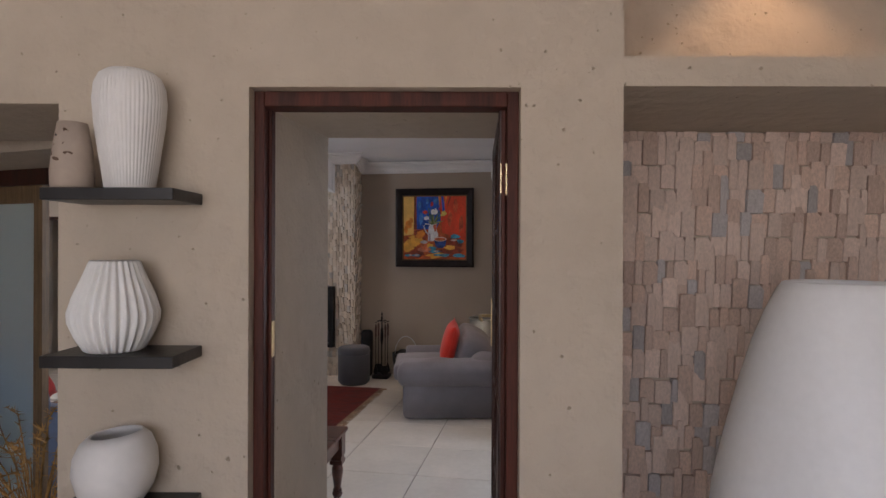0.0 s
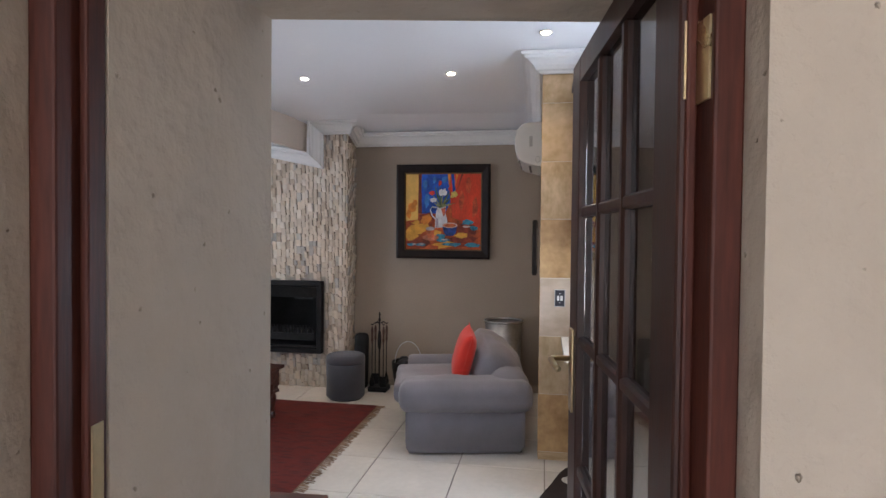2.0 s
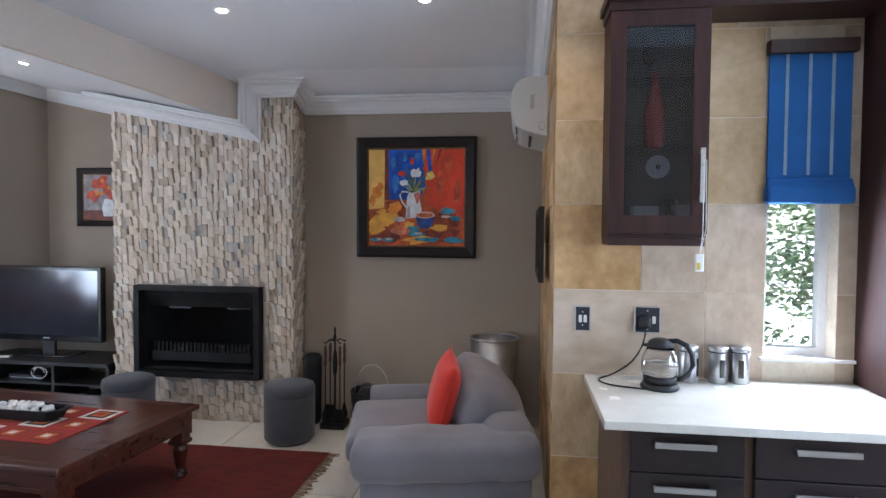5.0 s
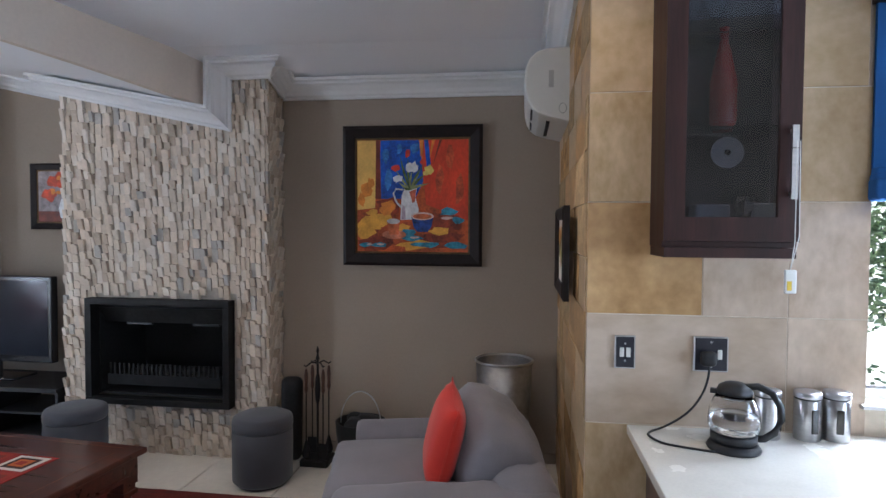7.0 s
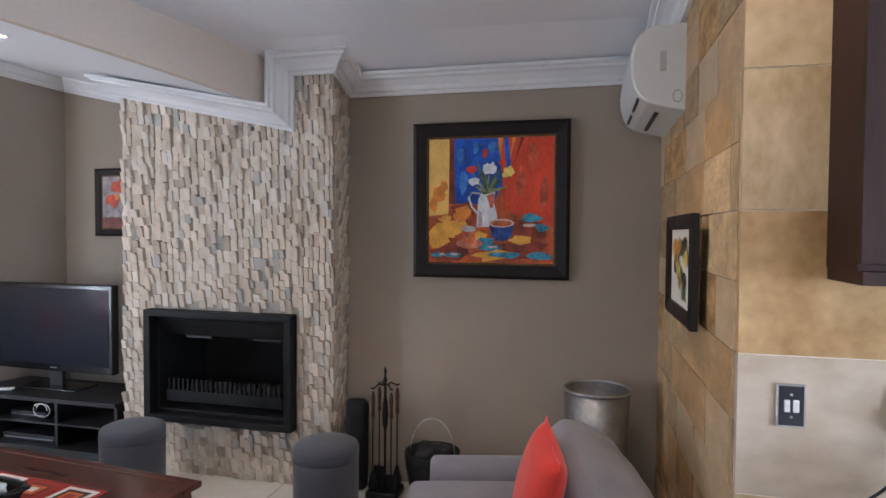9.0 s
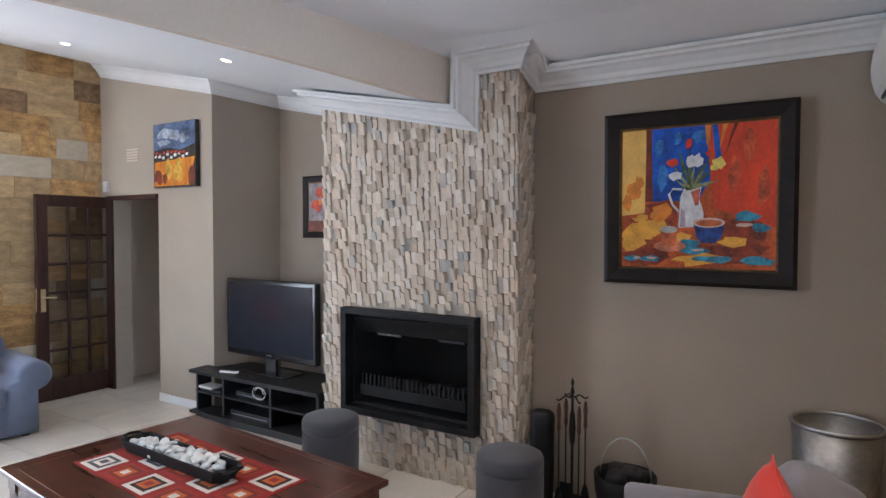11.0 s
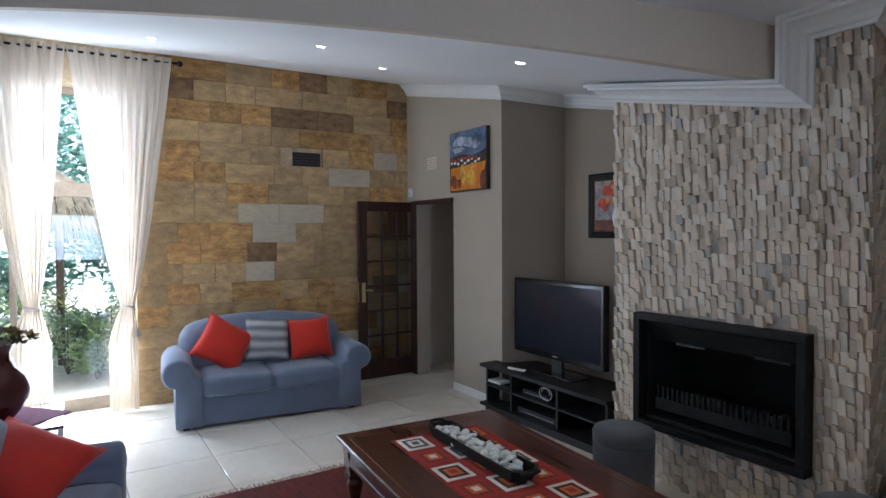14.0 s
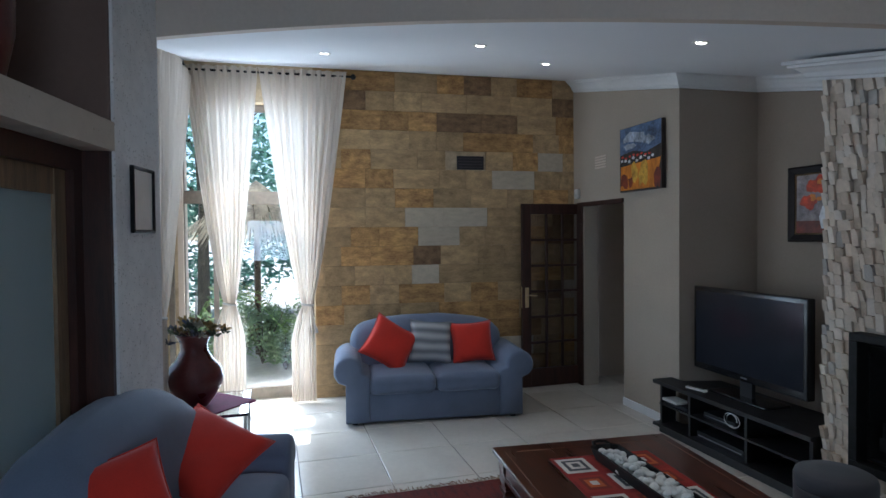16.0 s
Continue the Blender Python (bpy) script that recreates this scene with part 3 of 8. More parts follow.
for a, b in zip(rings, rings[1:]):
    for q in range(44):
        bm.faces.new((a[q], a[(q + 1) % 44], b[(q + 1) % 44], b[q]))
bm.faces.new(rings[0])
bm.faces.new(rings[-1])
bmesh.ops.recalc_face_normals(bm, faces=bm.faces)
bmesh.ops.smooth_vert(bm, verts=bm.verts, factor=0.5, use_axis_x=True, use_axis_y=True, use_axis_z=True)
part("back_cushion", bm, M_GREYSOFA, GREY, "slumped creased back cushion", smooth=True)
cushion("bright red cushion leaning on the grey sofa", 0.44, 0.44, 0.16, pose(0.02, 6.02, 0.645, 0, 0, -78) @ pose(0, 0, 0, -14) @ pose(0, 0, 0, 0, 6), M_RED, 1.0)


def ottoman(m):
    o = thing("ottoman", m, "round charcoal cloth ottoman before the fireplace", "ottoman", "ottomans at the fireplace")
    bm = bmesh.new()
    lathe(bm, [(0.17, 0.012), (0.188, 0.03), (0.19, 0.2), (0.19, 0.345), (0.186, 0.352)], 36)
    part("body", bm, M_OTTO, o, smooth=True)
    bm = bmesh.new()
    lathe(bm, [(0.186, 0.352), (0.191, 0.362), (0.191, 0.405), (0.184, 0.425), (0.16, 0.437), (0.07, 0.442), (0.01, 0.443)], 36)
    part("top", bm, M_OTTO, o, smooth=True)
    bm = bmesh.new()
    lathe(bm, [(0.16, 0.0), (0.16, 0.014)], 24)
    part("plinth", bm, M_BLACK, o)
    return o


OTTO = ottoman(pose(-1.27, 6.83, 0))
copy_thing(OTTO, pose(-2.58, 6.80, 0, 0, 0, 40))

# fire iron set
tools = thing("fire_iron_set", pose(-1.02, 7.16, 0), "black iron fire tools with turned wooden handles on a stand", "fire irons")
bm = bmesh.new()
soft_box(bm, -0.10, 0.10, -0.09, 0.09, 0, 0.05, 0.012, 3)
part("base", bm, M_IRON, tools, smooth=True)
bm = bmesh.new()
lathe(bm, [(0.008, 0.05), (0.008, 0.42), (0.016, 0.45), (0.02, 0.52), (0.015, 0.60), (0.008, 0.63), (0.008, 0.72), (0.014, 0.735), (0.005, 0.77), (0.011, 0.79), (0.002, 0.82)], 12)
part("post", bm, M_IRON, tools, smooth=True)
for k in range(4):
    a = math.pi / 4 + k * math.pi / 2
    bm = bmesh.new()
    c, s = math.cos(a), math.sin(a)
    tube(bm, [(0.0, 0.0, 0.70), (0.045 * c, 0.045 * s, 0.715), (0.085 * c, 0.085 * s, 0.69), (0.10 * c, 0.10 * s, 0.70)], 0.005, 6)
    part("hook", bm, M_IRON, tools, smooth=True)
    tool = thing("poker", pose(0.085 * c, 0.085 * s, 0), "", "")
    for key in ("label", "category"):
        if key in tool:
            del tool[key]
    tool.parent = tools
    bm = bmesh.new()
    lathe(bm, [(0.005, 0.675), (0.010, 0.66), (0.014, 0.62), (0.010, 0.57), (0.013, 0.53), (0.006, 0.50)][::-1], 10)
    part("handle", bm, mat("turned_red_brown_wood", (0.07, 0.028, 0.018), 0.35, var=0.25, scale=8), tool, "turned wooden handle", smooth=True)
    bm = bmesh.new()
    tube(bm, [(0, 0, 0.10), (0, 0, 0.51)], 0.005, 6)
    if k % 2:
        soft_box(bm, -0.035, 0.035, -0.006, 0.006, 0.05, 0.16, 0.004, 3)
    else:
        lathe(bm, [(0.025, 0.06), (0.03, 0.09), (0.012, 0.16), (0.006, 0.18)], 10)
    part("shaft", bm, M_IRON, tool, smooth=True)

bm = bmesh.new()
soft_box(bm, -0.075, 0.075, -0.05, 0.05, 0, 0.585, 0.048, 6)
tagged(part("log_tongs_sleeve", bm, M_IRON, smooth=True, at=pose(-1.225, 7.19, 0, -4, 0, 10)), "tall black rounded fireside companion leaning on the wall", "fireside tool")

basket = thing("coal_basket", pose(-0.70, 7.12, 0), "black coal basket with a thin arched handle", "basket")
bm = bmesh.new()
lathe(bm, [(0.10, 0.0), (0.14, 0.10), (0.165, 0.25), (0.17, 0.33), (0.155, 0.33), (0.12, 0.12), (0.02, 0.06)], 24)
part("bowl", bm, M_IRON, basket, smooth=True)
bm = bmesh.new()
tube(bm, [(-0.14 * math.cos(a), 0, 0.31 + 0.22 * math.sin(a)) for a in [math.pi * i / 16 for i in range(17)]], 0.005, 6)
part("handle", bm, M_STEEL, basket, smooth=True)
for k in range(9):
    r = random.Random(k)
    x, y = r.uniform(-0.08, 0.08), r.uniform(-0.08, 0.08)
    bm = bmesh.new()
    soft_box(bm, x - 0.05, x + 0.05, y - 0.05, y + 0.05, 0.25, 0.34 + r.uniform(0, 0.03), 0.035, 2)
    part("coal", bm, M_BLACK, basket, smooth=True)

bin_ = thing("metal_bin", pose(0.27, 7.135, 0), "tall galvanised metal bin with a rolled rim", "bin")
bm = bmesh.new()
lathe(bm, [(0.14, 0.0), (0.15, 0.01), (0.186, 0.775), (0.182, 0.775), (0.146, 0.03), (0.01, 0.02)], 40)
part("body", bm, mat("galvanised_steel", (0.30, 0.30, 0.31), 0.4, metal=0.9, var=0.15, scale=12), bin_, smooth=True)
bm = bmesh.new()
tube(bm, [(0.187 * math.cos(2 * math.pi * i / 40), 0.187 * math.sin(2 * math.pi * i / 40), 0.778) for i in range(41)], 0.008, 8)
part("rim", bm, M_STEEL, bin_, smooth=True)

# fireplace insert
fire = thing("fireplace_insert", pose(0, 7.13, 0), "black steel built-in fireplace with an iron grate", "fireplace")
for b in ((-2.735, -1.63, 1.085, 1.128), (-2.735, -1.63, 0.368, 0.415), (-2.735, -2.685, 0.415, 1.085), (-1.68, -1.63, 0.415, 1.085)):
    bm = bmesh.new()
    bx(bm, b[0], b[1], -0.055, 0.03, b[2], b[3])
    bevel(bm, 0.003, 1)
    part("surround_rail", bm, M_IRON, fire)
M_SOOT = mat("sooty_steel", (0.014, 0.013, 0.013), 0.75, metal=0.3, var=0.4, scale=5, bump=0.2)
for nm, b in (("floor_plate", (-2.69, -1.675, 0.03, 0.56, 0.42, 0.435)), ("side_plate", (-2.69, -2.675, 0.03, 0.56, 0.435, 1.06)), ("side_plate", (-1.69, -1.675, 0.03, 0.56, 0.435, 1.06)), ("back_plate", (-2.69, -1.675, 0.55, 0.57, 0.435, 1.07)), ("top_plate", (-2.69, -1.675, 0.03, 0.56, 1.06, 1.075))):
    bm = bmesh.new()
    bx(bm, *b)
    part(nm, bm, M_SOOT, fire)
bm = bmesh.new()
v = [bm.verts.new(p) for p in ((-2.67, 0.01, 1.06), (-1.70, 0.01, 1.06), (-1.70, 0.09, 0.94), (-2.67, 0.09, 0.94), (-2.67, 0.03, 1.06), (-1.70, 0.03, 1.06), (-1.70, 0.10, 0.945), (-2.67, 0.10, 0.945))]
for f in ((0, 3, 2, 1), (4, 5, 6, 7), (0, 1, 5, 4), (2, 3, 7, 6), (1, 2, 6, 5), (3, 0, 4, 7)):
    bm.faces.new([v[i] for i in f])
part("smoke_hood", bm, mat("dull_grey_steel", (0.05, 0.05, 0.05), 0.45, metal=0.7, var=0.2), fire)
for x in (-2.40, -1.88):
    bm = bmesh.new()
    bx(bm, x - 0.1, x + 0.1, 0.085, 0.10, 0.925, 0.94)
    part("damper_handle", bm, mat("dull_grey_steel", (0.05, 0.05, 0.05), 0.45, metal=0.7), fire)
bm = bmesh.new()
bx(bm, -2.60, -1.76, 0.05, 0.36, 0.50, 0.515)
bx(bm, -2.62, -1.74, 0.03, 0.05, 0.49, 0.565)
part("grate_tray", bm, M_IRON, fire)
bar = None
for i in range(24):
    if bar is None:
        bm = bmesh.new()
        bx(bm, -0.007, 0.007, -0.006, 0.006, 0, 0.085)
        bar = part("grate_bar", bm, M_IRON, fire, at=pose(-2.60, 0.04, 0.56))
    else:
        b = new("grate_bar", bar.data)
        b.parent = fire
        b.matrix_basis = pose(-2.60 + 0.0365 * i, 0.04, 0.56)
bm = bmesh.new()
rr = random.Random(5)
for k in range(40):
    x, y = rr.uniform(-2.52, -1.85), rr.uniform(0.10, 0.33)
    s = rr.uniform(0.02, 0.045)
    soft_box(bm, x - s, x + s, y - s, y + s, 0.515, 0.515 + 1.6 * s, s * 0.6, 2)
part("ash_and_coal", bm, mat("grey_ash_coal", (0.045, 0.042, 0.04), 0.95, var=0.5, scale=20), fire, smooth=True)


def flat(bm, pts, y):
    """A flat face from (x, z) points at depth y, facing -y."""
    vs = [bm.verts.new((x, y, z)) for x, z in pts]
    f = bm.faces.new(vs)
    f.normal_update()
    if f.normal.y > 0:
        f.normal_flip()


def ell(cx, cz, rx, rz, n=18, a0=0.0, rot=0.0):
    c, s = math.cos(rot), math.sin(rot)
    return [(cx + rx * math.cos(a) * c - rz * math.sin(a) * s, cz + rx * math.cos(a) * s + rz * math.sin(a) * c) for a in [2 * math.pi * i / n + a0 for i in range(n)]]


def paint(name, color, var=0.35, scale=14.0, stretch=None, tint=None):
    return mat("oil_paint_" + name, color, 0.5, var=var, scale=scale, grain=60, bump=0.35, dist=0.003, stretch=stretch, tint=tint)


def picture_frame(t, w, h, band, depth, material, lip=None):
    """A mitred moulding round a picture in its x-z plane, middle at the origin, facing -y; with an inner lip."""
    for name, d0, d1, y, mt in ((("frame_rail", 0.0, band, -depth, material),) + ((("inner_lip", band, band + 0.014, -depth * 0.55, lip),) if lip else ())):
        for k in range(4):
            bm = bmesh.new()
            W2, H2 = w / 2, h / 2
            o = [(-W2 + d0, -H2 + d0), (W2 - d0, -H2 + d0), (W2 - d0, H2 - d0), (-W2 + d0, H2 - d0)]
            i = [(-W2 + d1, -H2 + d1), (W2 - d1, -H2 + d1), (W2 - d1, H2 - d1), (-W2 + d1, H2 - d1)]
            a, b, c, d = o[k], o[(k + 1) % 4], i[(k + 1) % 4], i[k]
            mid0 = ((a[0] * 0.75 + d[0] * 0.25), (a[1] * 0.75 + d[1] * 0.25))
            mid1 = ((b[0] * 0.75 + c[0] * 0.25), (b[1] * 0.75 + c[1] * 0.25))
            lo = [bm.verts.new((p[0], -0.001, p[1])) for p in (a, b, c, d)]
            up = [bm.verts.new((p[0], yy, p[1])) for p, yy in ((a, y * 0.8), (b, y * 0.8), (mid1, y), (mid0, y), (c, y * 0.6), (d, y * 0.6))]
            for f in ((lo[0], lo[1], up[1], up[0]), (up[0], up[1], up[2], up[3]), (up[3], up[2], up[4], up[5]), (up[5], up[4], lo[2], lo[3]), (lo[3], lo[2], lo[1], lo[0]), (lo[0], up[0], up[3], up[5], lo[3]), (lo[1], lo[2], up[4], up[2], up[1])):
                bm.faces.new(f)
            bmesh.ops.recalc_face_normals(bm, faces=bm.faces)
            part(name, bm, mt, t)


M_FRAME = mat("black_brown_frame_lacquer", (0.014, 0.008, 0.007), 0.5, var=0.3, scale=8, spec=0.3)
M_LIP = mat("dull_gilt_lip", (0.20, 0.12, 0.05), 0.45, metal=0.3, var=0.3)


def piece(name, pts_list, y, m, t):
    """Flat dabs of paint, each a part of its own."""
    for q, pts in enumerate(pts_list):
        bm = bmesh.new()
        flat(bm, pts, y - 0.00008 * q)
        ob = part(name, bm, m, t)
    return ob


art = thing("framed_painting", pose(-0.40, 7.397, 1.873, 1.0), "large black-framed still life of tulips in a white jug", "painting")
picture_frame(art, 1.0, 0.992, 0.085, 0.05, M_FRAME, M_LIP)
Wp, Hp = 0.40, 0.397
bm = bmesh.new()
bx(bm, -Wp - 0.01, Wp + 0.01, -0.016, -0.002, -Hp - 0.01, Hp + 0.01)
canvas = part("canvas", bm, paint("rust_red", (0.52, 0.095, 0.018), 0.4, 9), art)
rr = random.Random(11)


def blot(cx, cz, rx, rz, seed, n=12):
    r = random.Random(seed)
    return [(min(Wp, max(-Wp, x + r.uniform(-0.25, 0.25) * rx)), min(Hp, max(-Hp, z + r.uniform(-0.3, 0.3) * rz))) for x, z in ell(cx, cz, rx, rz, n)]


def strokes(name, spots, y, m):
    """Dabs of one colour, each a part of the canvas: middle, half sizes, seed."""
    for q, (cx, cz, rx, rz) in enumerate(spots):
        piece(name, [blot(cx, cz, rx, rz, 7 * q + int(900 * (cx + 1)), 10)], y - 0.00012 * q, m, canvas)


P_RED = paint("vermilion", (0.70, 0.060, 0.016), 0.2, 5, (1, 1, 0.5))
P_BLUE, P_GOLD = paint("ultramarine", (0.010, 0.10, 0.55), 0.45, 8), paint("gold", (0.88, 0.40, 0.05), 0.18)
P_TEAL, P_WHITE = paint("teal_blue", (0.05, 0.30, 0.46), 0.45), paint("jug_white", (0.80, 0.80, 0.84), 0.15)
P_GREEN, P_ORANGE = paint("leaf_green", (0.09, 0.15, 0.05), 0.4), paint("orange", (0.80, 0.26, 0.03), 0.18)
piece("yellow_drape", [[(-0.40, -0.10), (-0.27, -0.085), (-0.26, 0.15), (-0.265, 0.395), (-0.40, 0.395)]], -0.0175, paint("ochre_yellow", (0.86, 0.52, 0.13), 0.12, 8), canvas)
piece("drape_fold", [[(-0.39, -0.02), (-0.37, -0.03), (-0.28, 0.12), (-0.275, 0.08)]], -0.0178, P_ORANGE, canvas)
strokes("drape_fold", ((-0.34, 0.045, 0.045, 0.05), (-0.30, 0.09, 0.028, 0.05), (-0.37, -0.02, 0.025, 0.05)), -0.018, P_ORANGE)
piece("brown_curtain", [[(-0.268, -0.02), (-0.225, -0.02), (-0.235, 0.395), (-0.262, 0.395)]], -0.0178, paint("deep_crimson", (0.20, 0.035, 0.015), 0.3), canvas)
piece("blue_cloth", [[(-0.235, -0.02), (0.02, -0.02), (0.08, 0.10), (0.055, 0.395), (-0.23, 0.395)]], -0.0175, P_BLUE, canvas)
strokes("blue_fold", ((-0.17, 0.12, 0.03, 0.07), (-0.19, 0.29, 0.022, 0.06), (0.02, 0.34, 0.03, 0.04), (-0.09, 0.33, 0.02, 0.04)), -0.0179, paint("pale_blue", (0.05, 0.22, 0.62), 0.4))
piece("red_drape", [[(0.10, -0.06), (0.40, -0.17), (0.40, 0.395), (0.08, 0.395), (0.08, 0.16)]], -0.018, P_RED, canvas)
piece("drape_shadow", [[(0.085, 0.395), (0.115, 0.395), (0.135, 0.22), (0.105, 0.20)]], -0.0185, P_BLUE, canvas)
piece("drape_shadow", [[(0.05, 0.395), (0.08, 0.395), (0.075, 0.31), (0.06, 0.28)]], -0.0186, P_ORANGE, canvas)
piece("drape_shadow", [[(0.14, 0.395), (0.165, 0.395), (0.125, 0.26)]], -0.0187, P_ORANGE, canvas)
piece("drape_shadow", [[(0.195, 0.395), (0.215, 0.395), (0.15, 0.22)]], -0.0186, paint("deep_crimson", (0.20, 0.035, 0.015), 0.3), canvas)
strokes("drape_light", ((0.27, 0.26, 0.03, 0.09), (0.34, 0.05, 0.03, 0.12), (0.20, 0.12, 0.03, 0.10)), -0.0186, paint("scarlet_light", (0.76, 0.10, 0.03), 0.35))
strokes("table_shadow", ((0.22, -0.19, 0.16, 0.06), (0.2, -0.30, 0.19, 0.06), (-0.17, -0.08, 0.09, 0.07), (-0.25, -0.33, 0.14, 0.05)), -0.0182, paint("brick_red", (0.30, 0.045, 0.015), 0.4))
strokes("table_light", ((-0.31, -0.20, 0.10, 0.05), (-0.34, -0.26, 0.07, 0.04), (-0.24, -0.17, 0.08, 0.045), (-0.29, -0.12, 0.05, 0.025), (0.02, -0.35, 0.12, 0.035), (0.19, -0.25, 0.07, 0.025), (-0.06, -0.23, 0.05, 0.03)), -0.0188, P_GOLD)
strokes("orange_pumpkin", ((-0.175, -0.085, 0.055, 0.05), (-0.21, -0.10, 0.03, 0.03)), -0.0192, P_ORANGE)
strokes("blue_stroke", ((0.26, -0.11, 0.06, 0.03), (0.33, -0.17, 0.05, 0.022), (-0.04, -0.26, 0.06, 0.025), (0.0, -0.30, 0.07, 0.022), (0.10, -0.345, 0.10, 0.02), (0.31, -0.35, 0.08, 0.026), (-0.24, -0.35, 0.06, 0.018), (-0.345, -0.35, 0.04, 0.016)), -0.0198, P_TEAL)
strokes("white_stroke", ((-0.23, -0.345, 0.03, 0.008), (-0.31, -0.345, 0.02, 0.007), (0.02, -0.295, 0.03, 0.008), (0.25, -0.155, 0.04, 0.01)), -0.0212, paint("pale_pink", (0.66, 0.48, 0.42), 0.2))
piece("jug", [[(-0.085, -0.17), (0.045, -0.165), (0.048, -0.09), (0.025, -0.01), (0.035, 0.055), (-0.055, 0.055), (-0.075, 0.0), (-0.08, -0.08)]], -0.0215, P_WHITE, canvas)
piece("jug_shade", [[(-0.02, 0.03), (0.03, 0.05), (0.022, -0.04), (0.005, -0.05)]], -0.0218, paint("jug_blush", (0.60, 0.14, 0.08), 0.3), canvas)
piece("jug_shade", [[(-0.075, -0.165), (-0.045, -0.165), (-0.05, -0.08), (-0.07, -0.06)]], -0.0218, paint("jug_grey", (0.52, 0.42, 0.50), 0.3), canvas)
bm = bmesh.new()
tube(bm, [(-0.065, -0.0215, 0.045), (-0.115, -0.0215, 0.05), (-0.135, -0.0215, 0.02), (-0.115, -0.0215, -0.04), (-0.08, -0.0215, -0.08)], 0.007, 6)
part("jug_handle", bm, P_WHITE, canvas, smooth=True)
for k, (x, z) in enumerate(((-0.10, 0.10), (-0.03, 0.28), (0.0, 0.18), (0.11, 0.17), (-0.12, 0.19), (0.08, 0.22), (0.13, 0.09), (-0.09, 0.29), (0.05, 0.15), (-0.06, 0.06), (0.04, 0.08))):
    dx, dz = x + 0.015, z - 0.045
    ln = math.hypot(dx, dz)
    nx, nz = -dz / ln * 0.009, dx / ln * 0.009
    piece("stem", [[(-0.015 - nx * 0.5, 0.045 - nz * 0.5), (-0.015 + nx * 0.5, 0.045 + nz * 0.5), ((x - 0.015) / 2 + 1.6 * nx, (z + 0.045) / 2 + 1.6 * nz), (x, z), ((x - 0.015) / 2 - 0.4 * nx, (z + 0.045) / 2 - 0.4 * nz)]], -0.0222 - 0.0001 * k, P_GREEN if k % 2 else paint("pale_stem", (0.30, 0.34, 0.16), 0.3), canvas)
strokes("white_tulip", ((0.005, 0.205, 0.036, 0.034), (-0.10, 0.125, 0.036, 0.026), (-0.02, 0.20, 0.022, 0.036)), -0.0236, P_WHITE)
strokes("yellow_tulip", ((0.125, 0.185, 0.036, 0.032), (0.10, 0.16, 0.02, 0.018)), -0.0236, paint("tulip_yellow", (0.86, 0.62, 0.14), 0.2))
strokes("red_tulip", ((-0.03, 0.30, 0.020, 0.030), (-0.115, 0.20, 0.032, 0.026), (0.07, 0.24, 0.014, 0.016)), -0.0236, paint("tulip_red", (0.70, 0.05, 0.025), 0.2))
piece("bowl", [[(-0.005, -0.145), (0.155, -0.145), (0.14, -0.22), (0.11, -0.255), (0.04, -0.255), (0.012, -0.22)]], -0.0222, paint("bowl_blue", (0.02, 0.06, 0.26), 0.6), canvas)
piece("bowl_rim", [ell(0.075, -0.143, 0.082, 0.028)], -0.0226, paint("bowl_rim", (0.80, 0.55, 0.48), 0.2), canvas)
piece("bowl_inside", [ell(0.075, -0.145, 0.068, 0.019)], -0.0229, paint("cup_orange", (0.62, 0.15, 0.05), 0.3), canvas)
piece("saucer", [ell(-0.13, -0.275, 0.088, 0.032)], -0.0215, paint("saucer", (0.66, 0.22, 0.12), 0.3), canvas)
piece("cup", [[(-0.182, -0.18), (-0.088, -0.18), (-0.098, -0.275), (-0.165, -0.275)]], -0.0222, paint("cup_orange", (0.62, 0.15, 0.05), 0.3), canvas)
piece("cup_rim", [ell(-0.135, -0.18, 0.048, 0.02)], -0.0226, paint("cup_rim", (0.55, 0.52, 0.52), 0.2), canvas)

# ---- coffee table and what stands on it ----
TAB = pose(-2.48, 5.655, 0, 0, 0, -5)
TL, TD, TZ = 1.70, 1.08, 0.469
tab = thing("coffee_table", TAB, "dark polished mahogany coffee table with turned legs", "coffee table")
bm = bmesh.new()
bx(bm, -TL / 2, TL / 2, -TD / 2, TD / 2, TZ - 0.032, TZ)
bevel(bm, 0.008, 2)
part("tabletop", bm, M_WOOD_T, tab)
for i, (w0, w1, d0, d1) in enumerate(((-0.62, 0.62, -0.49, -0.487), (-0.62, 0.62, 0.487, 0.49), (-0.75, -0.747, -0.42, 0.42), (0.747, 0.75, -0.42, 0.42))):
    bm = bmesh.new()
    bx(bm, w0 - 0.13 * (i < 2), w1 + 0.13 * (i < 2), d0, d1, TZ, TZ + 0.0012)
    part("inlay_line", bm, mat("pale_worn_inlay", (0.25, 0.12, 0.07), 0.4, var=0.2), tab, "thin pale inlaid line")
